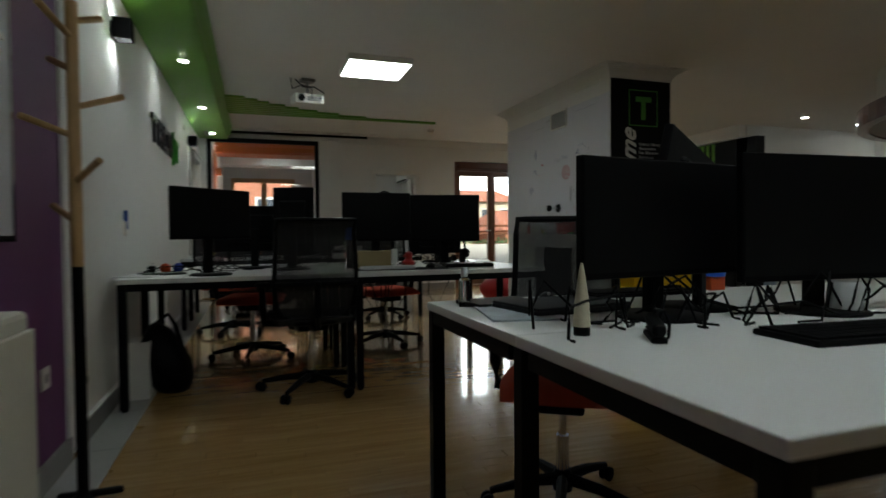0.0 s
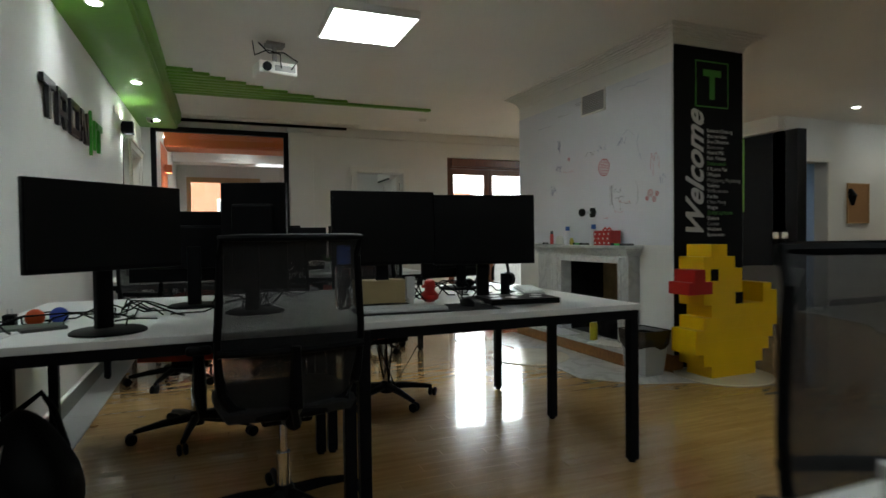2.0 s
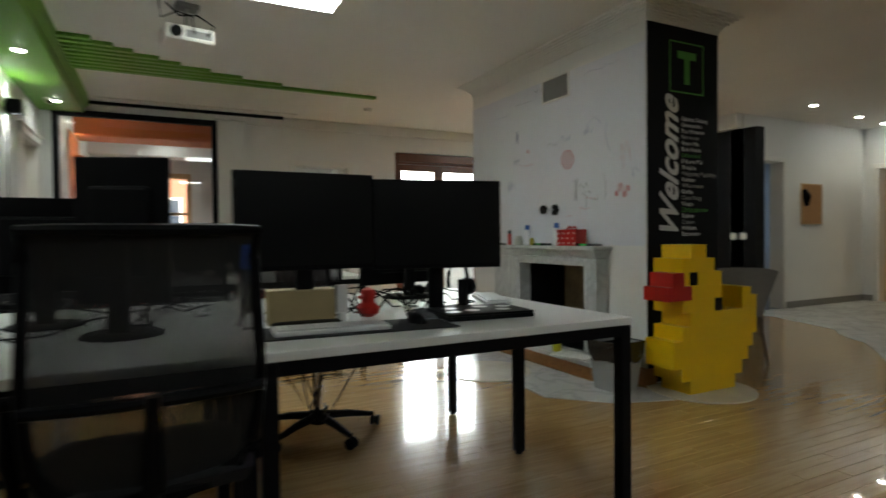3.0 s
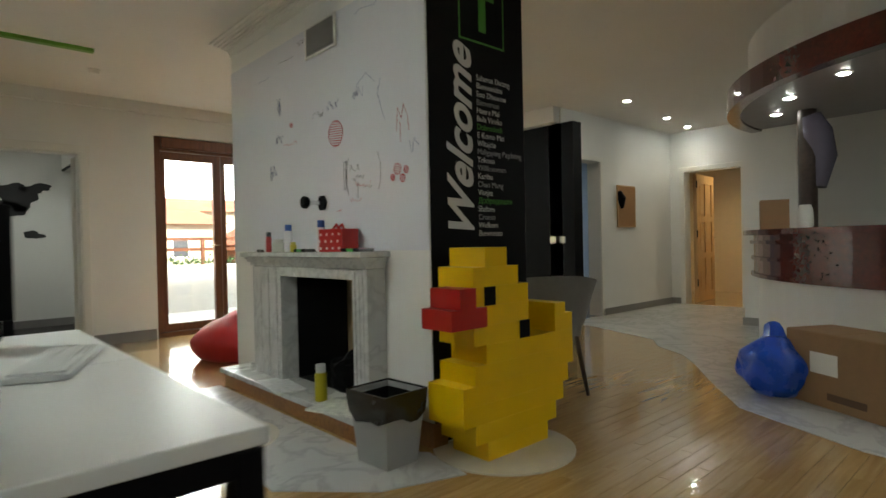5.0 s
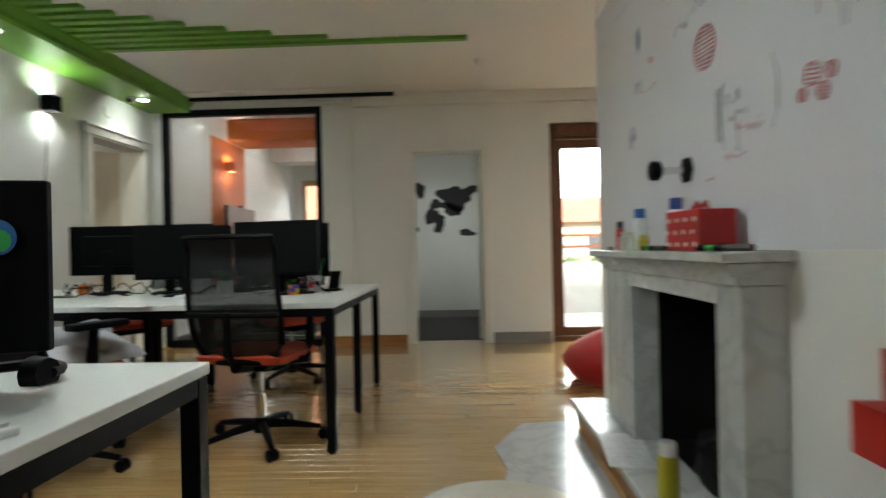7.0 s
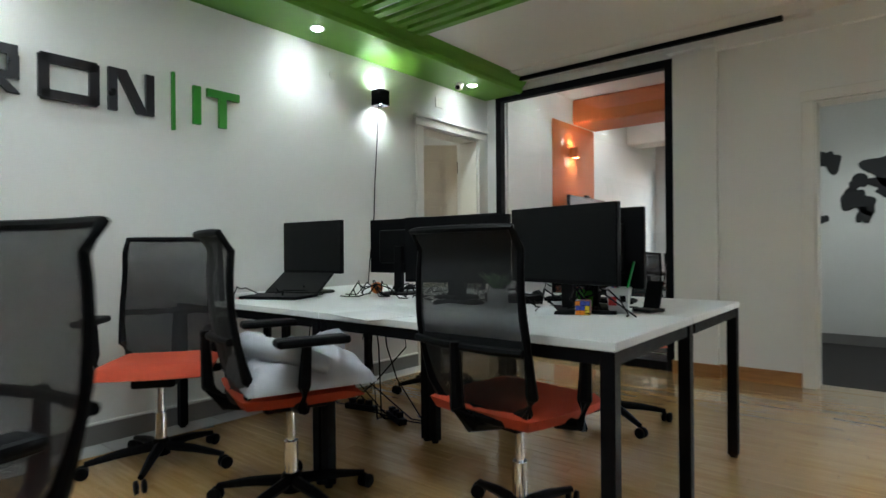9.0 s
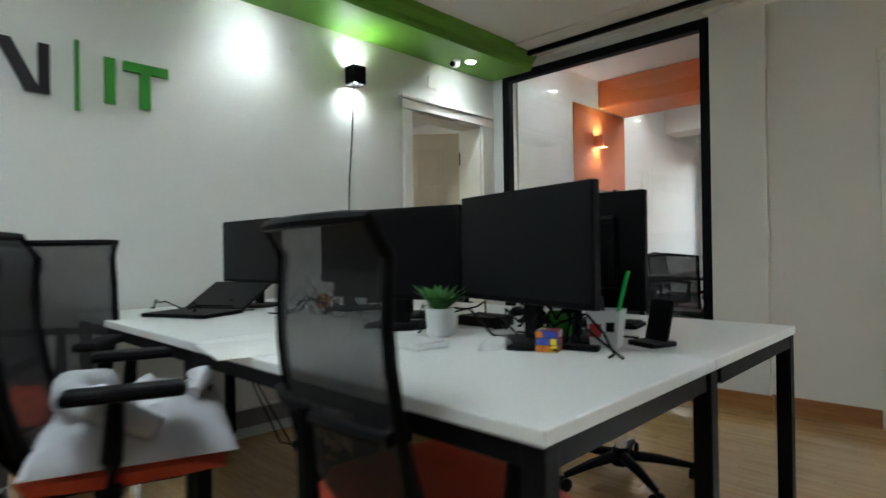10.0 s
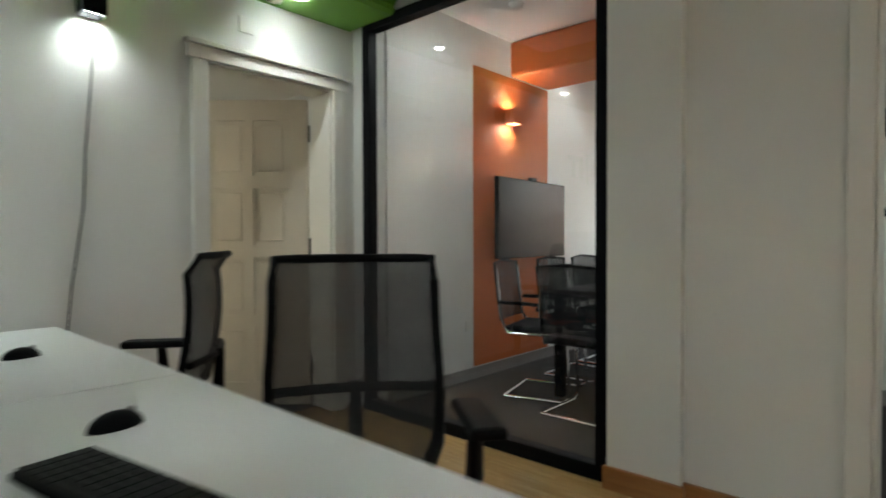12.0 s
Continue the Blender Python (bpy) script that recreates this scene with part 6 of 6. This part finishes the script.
for k, (x, y, rz, w, d, c) in enumerate(((0.20, 4.95, 12, 0.25, 0.18, (0.62, 0.62, 0.62)), (0.14, 4.66, -10, 0.21, 0.29, (0.66, 0.66, 0.66)), (0.30, 4.70, 24, 0.14, 0.08, (0.03, 0.03, 0.03)), (0.24, 4.75, 8, 0.22, 0.12, (0.10, 0.13, 0.10)))):
    pad(x, y, rz, w, d, mat("paper_%d" % k, c, 0.6, var=0.15, scale=25), ("loose white papers" if c[0] > 0.3 else "dark flat gadget case") + " lying on a desk", "papers" if c[0] > 0.3 else "gadget_case", 0.012 if c[0] < 0.3 else 0.003)
ch_ = thing("plug_adapter", "black plug adapter standing on a desk", "adapter", "", (0.17, 4.82, DZ))
part("adapter_body", box(-0.02, -0.02, 0, 0.02, 0.02, 0.05, bevel=0.004), BLACK, ch_)
part("pin", boxes((-0.009, -0.002, 0.05, -0.005, 0.002, 0.07), (0.005, -0.002, 0.05, 0.009, 0.002, 0.07)), CHROME, ch_)
hp = thing("headphones", "black headphones lying on a white desk", "headphones", "", (2.36, 5.56, DZ), 30)
part("headband", tube([(0.085 * math.cos(radians(a)), 0.085 * math.sin(radians(a)), 0.02) for a in range(-30, 215, 20)], 0.011), BLACK, hp, smooth=True)
for a in (-35, 215):
    part("ear_pad", tube([(0.085 * math.cos(radians(a)), 0.085 * math.sin(radians(a)), 0.02), (0.05 * math.cos(radians(a)), 0.05 * math.sin(radians(a)), 0.02)], [0.03, 0.034], 14), BLACK, hp, smooth=True)
keyboard(2.52, 5.10, 70, WHITEP, 0.36, 0.115, "slim white keyboard near a desk edge")
stk = thing("round_sticker", "round blue and green sticker on a monitor", "sticker", "", (2.416, 5.472, 1.01), 14)
part("disc", tube([(0, 0, 0), (0, -0.0008, 0)], 0.032, 20), mat("sticker_blue", (0.02, 0.12, 0.4), 0.4), stk)
part("mark", tube([(0.004, -0.001, -0.006), (0.004, -0.0016, -0.006)], 0.02, 12), mat("sticker_green", (0.05, 0.45, 0.1), 0.4), stk)

# bench by the glass partition
keyboard(1.84, 7.56, -6, WHITEP, 0.36, 0.115, "slim white keyboard on a desk")
mouse(2.14, 7.655, -15, WHITEP, "white computer mouse on a desk")
keyboard(2.05, 8.24, 10, BLACK, 0.42, 0.13, "black computer keyboard on a desk")
mouse(0.74, 8.37, 10, BLACK, "black computer mouse on a desk")
mouse(1.70, 8.34, 10, BLACK, "black computer mouse by a keyboard")
pap = pad(1.60, 7.22, -12, 0.30, 0.21, mat("white_paper", (0.7, 0.7, 0.69), 0.7), "white paper sheet hanging over a desk edge", "paper_sheet", 0.002)
laptop(0.60, 7.48, 24, BLACK, "open black laptop on a desk", lid=-62)
cube = thing("puzzle_cube", "colourful twisting puzzle cube on a desk", "toy", "", (2.265, 7.72, DZ), 20)
part("core", box(-0.0275, -0.0275, 0.0005, 0.0275, 0.0275, 0.0555), BLACK, cube)
CUB = [mat("cube_%d" % i, c, 0.3) for i, c in enumerate(((0.55, 0.02, 0.02), (0.65, 0.5, 0.02), (0.05, 0.4, 0.05), (0.6, 0.18, 0.01), (0.03, 0.06, 0.35), (0.65, 0.65, 0.65)))]
rnd = random.Random(11)
for f in range(3):
    for i in range(3):
        for j in range(3):
            a, b = -0.027 + i * 0.0182, 0.0015 + j * 0.0182
            r = {0: (a, -0.0285, b, a + 0.0165, -0.0276, b + 0.0165), 1: (0.0276, a, b, 0.0285, a + 0.0165, b + 0.0165), 2: (a, -0.0275 + j * 0.0182, 0.0556, a + 0.0165, -0.0275 + j * 0.0182 + 0.0165, 0.0565)}[f]
            part("tile", box(*r), rnd.choice(CUB), cube)
            if f == 1:
                part("tile", box(-0.0285, a, b, -0.0276, a + 0.0165, b + 0.0165), rnd.choice(CUB), cube)
cup = thing("pen_cup", "white perforated pen cup with colourful stickers", "pen cup", "", (2.345, 7.875, DZ), 15)
part("cup_body", frustum(0.034, 0.034, 0.045, 0.045, 0, 0.10, 0.002), WHITEP, cup)
part("sticker", boxes((-0.036, -0.0425, 0.03, -0.004, -0.041, 0.065)), RED, cup)
part("sticker", boxes((0.008, -0.0425, 0.045, 0.03, -0.041, 0.07)), STEEL, cup)
part("ruler", box(0.0, -0.012, 0.012, 0.006, 0.014, 0.21, bevel=0.001, m=pose(0.005, 0, 0, 0, 14)), mat("green_plastic", (0.01, 0.42, 0.05), 0.35), cup, "bright green ruler")
for i, c in enumerate(((0.03, 0.06, 0.4), (0.4, 0.03, 0.05), (0.02, 0.02, 0.02))):
    part("pen", tube([(-0.015 + 0.01 * i, 0.01 - 0.012 * i, 0.006), (-0.03 + 0.012 * i, 0.015 - 0.02 * i, 0.135)], 0.0045), mat("pen_%d" % i, c, 0.4), cup, smooth=True)
ps = thing("phone_stand", "black phone charging stand on a desk", "phone stand", "", (2.43, 7.965, DZ), -20)
part("base", box(-0.045, -0.045, 0, 0.045, 0.045, 0.014, bevel=0.004), BLACK, ps)
part("back", box(-0.038, 0.0, 0, 0.038, 0.012, 0.115, bevel=0.004, m=pose(0, 0.01, 0.012, -14)), BLACK, ps)
pad(2.32, 7.78, 16, 0.10, 0.035, BLACK, "small black notebook with a white edge on a desk", "notebook", 0.014)
pot = thing("potted_plant", "small green plant in a white face pot", "plant", "", (1.86, 7.73, DZ))
part("pot", lathe([(0.034, 0), (0.042, 0.01), (0.046, 0.085), (0.041, 0.087), (0.038, 0.075)], 22), WHITEP, pot, smooth=True)
part("soil", lathe([(0.001, 0.0745), (0.0375, 0.075)], 16), mat("soil", (0.02, 0.014, 0.01), 0.95), pot)
rnd = random.Random(8)
bm = bmesh.new()
for _ in range(90):
    a, l = rnd.uniform(0, 6.28), rnd.uniform(0.03, 0.09)
    up = rnd.uniform(0.02, 0.085)
    base = Vector((0.012 * math.cos(a), 0.012 * math.sin(a), 0.076))
    tip = base + Vector((l * math.cos(a), l * math.sin(a), up))
    mid = (base + tip) / 2 + Vector((0, 0, 0.014))
    sd = Vector((-math.sin(a), math.cos(a), 0)) * rnd.uniform(0.006, 0.011)
    v = [bm.verts.new(p) for p in (base, mid + sd, tip, mid - sd)]
    bm.faces.new(v)
part("leaves", bm, mat("plant_leaf", (0.05, 0.16, 0.03), 0.5, var=0.3, scale=60), pot)
op = thing("orange_ball", "orange fruit on a desk", "fruit", "", (0.83, 7.99, DZ))
tagged(op, "whole ripe orange lying on a desk")
part("fruit", lathe([(0.001, 0)] + [(0.036 * math.sin(radians(a)), 0.035 - 0.035 * math.cos(radians(a))) for a in range(15, 180, 15)] + [(0.001, 0.07)], 18), mat("orange_peel", (0.6, 0.14, 0.01), 0.5, bump=0.4, fine=400), op, smooth=True)
sn = thing("snack_box", "yellow and white snack carton on a desk", "box", "", (0.31, 7.86, DZ), 10)
part("carton_body", box(-0.045, -0.02, 0, 0.045, 0.02, 0.11, bevel=0.002), WHITEP, sn)
part("print_patch", box(-0.04, -0.0212, 0.015, 0.043, -0.0203, 0.095), mat("yellow_print", (0.5, 0.40, 0.02), 0.5), sn)
dk = thing("router_box", "tall dark grey box against a wall", "box", "", (0.17, 7.93, DZ))
part("case", box(-0.04, -0.025, 0, 0.04, 0.025, 0.20, bevel=0.003), mat("dark_case", (0.03, 0.03, 0.032), 0.5), dk)
part("stripe", box(0.0405, -0.02, 0.02, 0.0415, -0.01, 0.18), mat("lime_print", (0.25, 0.35, 0.03), 0.5), dk)
dv = thing("docking_box", "flat black docking box on a desk", "device", "", (1.80, 8.02, DZ))
part("case", box(-0.08, -0.06, 0, 0.08, 0.06, 0.035, bevel=0.003), BLACK, dv)
gm = thing("green_mug", "green round mug behind a monitor", "mug", "", (2.18, 7.915, DZ))
part("mug_body", lathe([(0.03, 0), (0.04, 0.02), (0.042, 0.08), (0.038, 0.08), (0.036, 0.02), (0.01, 0.012)], 20), mat("green_glaze", (0.06, 0.25, 0.03), 0.25), gm, smooth=True)
pn = pad(0.46, 7.33, -14, 0.10, 0.02, mat("pink_print", (0.55, 0.03, 0.09), 0.6), "pink paper notes on a white desk", "paper_notes", 0.003)
cables(1.2, 7.86, 14, 21, 0.5, h=0.08)
cables(2.1, 7.86, 10, 22, 0.28, h=0.10)
cables(0.40, 7.62, 5, 23, 0.16, h=0.05)
jk = thing("folded_jacket", "pale grey jacket folded on a chair seat", "jacket", "", (1.40, 7.01, 0.505), -20)
bm = bmesh.new()
bmesh.ops.create_grid(bm, x_segments=26, y_segments=22, size=0.5)
for v in bm.verts:
    x, y = v.co.x, v.co.y
    e = max(abs(x), abs(y)) * 2
    z = 0.10 + 0.05 * noise.noise(Vector((x * 7, y * 5, 0.3))) + 0.02 * noise.noise(Vector((x * 19, y * 17, 2.0)))
    v.co = Vector((x * 0.52, y * 0.46, z * max(0, 1 - e ** 7)))
r = bmesh.ops.extrude_face_region(bm, geom=bm.faces[:])
for g in r["geom"]:
    if isinstance(g, bmesh.types.BMVert):
        g.co.z = -0.004
bmesh.ops.recalc_face_normals(bm, faces=bm.faces[:])
FLEECE = mat("grey_fleece", (0.42, 0.42, 0.45), 0.95, var=0.08, scale=20, bump=0.5, fine=500)
part("cloth", bm, FLEECE, jk, smooth=True)
part("sleeve", tube([(-0.2, -0.1, 0.11), (-0.08, -0.17, 0.125), (0.08, -0.15, 0.13), (0.21, -0.06, 0.12), (0.25, 0.05, 0.07)], [0.04, 0.048, 0.045, 0.04, 0.03], 12), FLEECE, jk, smooth=True)
part("collar", tube([(-0.14, 0.14, 0.12), (0.0, 0.17, 0.14), (0.14, 0.13, 0.12)], [0.02, 0.028, 0.02], 10), FLEECE, jk, smooth=True)

# power strips and hanging leads under the far bench
for x, y, rz in ((0.62, 8.05, 12), (0.95, 8.02, -25)):
    e_ = thing("power_strip", "black power strip on the parquet under a desk", "power strip", "power strips", (x, y, 0), rz)
    part("case", box(-0.11, -0.025, 0, 0.11, 0.025, 0.035, bevel=0.005), BLACK, e_)
    for i in range(3):
        part("plug", box(-0.08 + 0.06 * i, -0.018, 0.0355, -0.045 + 0.06 * i, 0.018, 0.065, bevel=0.004), BLACK, e_)
hl = thing("hanging_leads", "black leads hanging under a desk to the floor", "cables", "cable tangles", (0, 0, 0))
rnd = random.Random(31)
for i in range(9):
    x0, y0 = rnd.uniform(0.5, 1.2), rnd.uniform(7.75, 7.95)
    x1, y1 = rnd.uniform(0.5, 1.1), rnd.uniform(7.95, 8.1)
    low = rnd.uniform(0.03, 0.25)
    part("lead", tube([(x0, y0, 0.69), (x0 + rnd.uniform(-.05, .05), y0, 0.45), (x0 * 0.6 + x1 * 0.4 + rnd.uniform(-.08, .08), (y0 + y1) / 2, low), (x1, y1, 0.02), (x1 + rnd.uniform(-.1, .1), y1 + 0.04, 0.012)], 0.004, 6), BLACK, hl, smooth=True)
hl2 = thing("hanging_leads", "black leads hanging under a desk", "cables", "cable tangles", (0, 0, 0))
tagged(hl2, "black leads hanging under a white desk")
for i in range(7):
    x0, y0 = rnd.uniform(1.2, 2.3), rnd.uniform(5.0, 5.15)
    x1 = x0 + rnd.uniform(-.3, .3)
    part("lead", tube([(x0, y0, 0.69), (x0, y0 + 0.02, 0.5), ((x0 + x1) / 2, y0 + 0.05, rnd.uniform(0.25, 0.4)), (x1, y0, 0.60), (x1, y0, 0.69)], 0.004, 6), BLACK, hl2, smooth=True)

# bench near the entrance
keyboard(2.13, 2.69, 181, BLACK, 0.45, 0.15, "black computer keyboard on a desk")
keyboard(2.06, 1.80, -4, BLACK, 0.45, 0.17, "black wide keyboard on a desk")
mouse(1.72, 2.62, 160, BLACK, "black computer mouse on a desk")
pad(1.535, 2.62, 8, 0.23, 0.16, BLACK, "black notebook with a green edge on a desk", "notebook", 0.014)
pad(1.50, 2.40, 78, 0.30, 0.21, mat("printed_paper", (0.5, 0.56, 0.62), 0.5, var=0.35, scale=14), "printed blue and white papers on a desk", "papers", 0.006)
lp0 = laptop(1.66, 2.43, 8, DARKG, "closed dark grey laptop on a desk")
hn = thing("cone_bottle", "cream tapering cone bottle with a black base", "bottle", "", (1.48, 2.03, DZ))
part("base", lathe([(0.019, 0), (0.019, 0.02)], 16), BLACK, hn, smooth=True)
part("cone", lathe([(0.02, 0.0205), (0.016, 0.08), (0.006, 0.15), (0.002, 0.165)], 18), mat("cream_cone", (0.55, 0.50, 0.36), 0.5, var=0.15, scale=40), hn, smooth=True)
sb = thing("sanitiser_bottle", "slim clear bottle with a white cap", "bottle", "", (1.41, 2.60, DZ))
part("bottle_body", lathe([(0.017, 0), (0.019, 0.01), (0.019, 0.085), (0.01, 0.095)], 16), glass("clear_plastic", (0.85, 0.95, 0.95), 0.08, 1.3), sb, smooth=True)
part("cap", lathe([(0.011, 0.096), (0.011, 0.125)], 14), WHITEP, sb, smooth=True)
stp = thing("stapler", "black and red desk stapler", "stapler", "", (1.60, 1.93, DZ), 60)
part("base", box(-0.06, -0.016, 0, 0.06, 0.016, 0.012, bevel=0.003), BLACK, stp)
part("arm", box(-0.06, -0.014, 0.016, 0.055, 0.014, 0.042, bevel=0.008, m=pose(0, 0, 0.004, 0, -6)), BLACK, stp)
cables(1.95, 2.05, 22, 41, 0.45, h=0.12)
rb = thing("red_brick_toy", "orange-red toy bricks under a blue cap on a desk", "toy", "", (2.52, 2.72, DZ))
part("bricks", box(-0.035, -0.035, 0, 0.035, 0.035, 0.055, bevel=0.003), mat("brick_orange", (0.5, 0.07, 0.01), 0.4), rb)
part("cap", lathe([(0.05, 0.0555), (0.052, 0.075), (0.035, 0.11), (0.015, 0.12)], 16), mat("cap_blue", (0.02, 0.09, 0.45), 0.5), rb, smooth=True)
mug = thing("white_mug", "white ceramic mug on a desk", "mug", "", (2.36, 2.06, DZ))
part("mug_body", lathe([(0.034, 0), (0.04, 0.006), (0.041, 0.09), (0.037, 0.09), (0.036, 0.01), (0.002, 0.008)], 22), WHITEP, mug, smooth=True)
part("handle", tube([(0.04, 0, 0.075), (0.068, 0, 0.07), (0.072, 0, 0.045), (0.062, 0, 0.022), (0.04, 0, 0.018)], 0.006), WHITEP, mug, smooth=True)


# ---- floor pieces: parquet strips ----
PW, PL, GAP = 0.07, 0.56, 0.0005


def strip_mesh(length):
    bm = bmesh.new()
    h, b = 0.012, 0.0006
    x, y = length / 2 - GAP, PW / 2 - GAP
    lo = [bm.verts.new((sx * x, sy * y, -h)) for sx, sy in ((-1, -1), (1, -1), (1, 1), (-1, 1))]
    mid = [bm.verts.new((sx * x, sy * y, -b)) for sx, sy in ((-1, -1), (1, -1), (1, 1), (-1, 1))]
    hi = [bm.verts.new((sx * (x - b), sy * (y - b), 0)) for sx, sy in ((-1, -1), (1, -1), (1, 1), (-1, 1))]
    bm.faces.new(hi)
    for a, c in ((lo, mid), (mid, hi)):
        for i in range(4):
            bm.faces.new((a[i], a[(i + 1) % 4], c[(i + 1) % 4], c[i]))
    me = bpy.data.meshes.new("parquet_strip")
    bm.to_mesh(me)
    bm.free()
    me.materials.append(PARQUET)
    return me


floor_ob = bpy.data.objects["floor"]
one = strip_mesh(PL)
rnd = random.Random(77)
rest_v, rest_f = [], []
made = 0
y = -2.2 + PW / 2
row = 0
tv_, tf_ = [v.co.copy() for v in one.vertices], [tuple(p.vertices) for p in one.polygons]
while y < 10.3:
    x = 0.19 + PL / 2 - ((row * 0.37) % 1.0) * PL
    while x < 8.0:
        x0, x1 = max(0.19, x - PL / 2), min(8.0, x + PL / 2)
        if x1 - x0 > 0.05:
            near = 2.55 < x < 4.6 and 4.6 < y < 9.6
            if near and x1 - x0 > PL - 0.01 and made < 300:
                ob = new("parquet_strip", one)
                ob.parent = floor_ob
                ob.location = (x, y, rnd.uniform(-0.0003, 0.0003))
                made += 1
            else:
                k = (x1 - x0) / PL
                n = len(rest_v)
                dz = rnd.uniform(-0.0003, 0.0003)
                rest_v += [((x0 + x1) / 2 + v.x * k, y + v.y, v.z + dz) for v in tv_]
                rest_f += [tuple(n + i for i in f) for f in tf_]
        x += PL
    y += PW
    row += 1
me = bpy.data.meshes.new("parquet_field")
me.from_pydata(rest_v, [], rest_f)
me.materials.append(PARQUET)
fld = new("parquet_field", me)
fld.parent = floor_ob
tagged(fld, "warm oak parquet strips", kind="stuff")
# grey stone border along the lettered wall
yb = -2.2
i = 0
while yb < 9.3:
    part("border_tile", box(0.018, yb + 0.001, -0.012, 0.186, yb + 0.598, 0.0, bevel=0.0015, seg=1), TILE, floor_ob)
    yb += 0.6
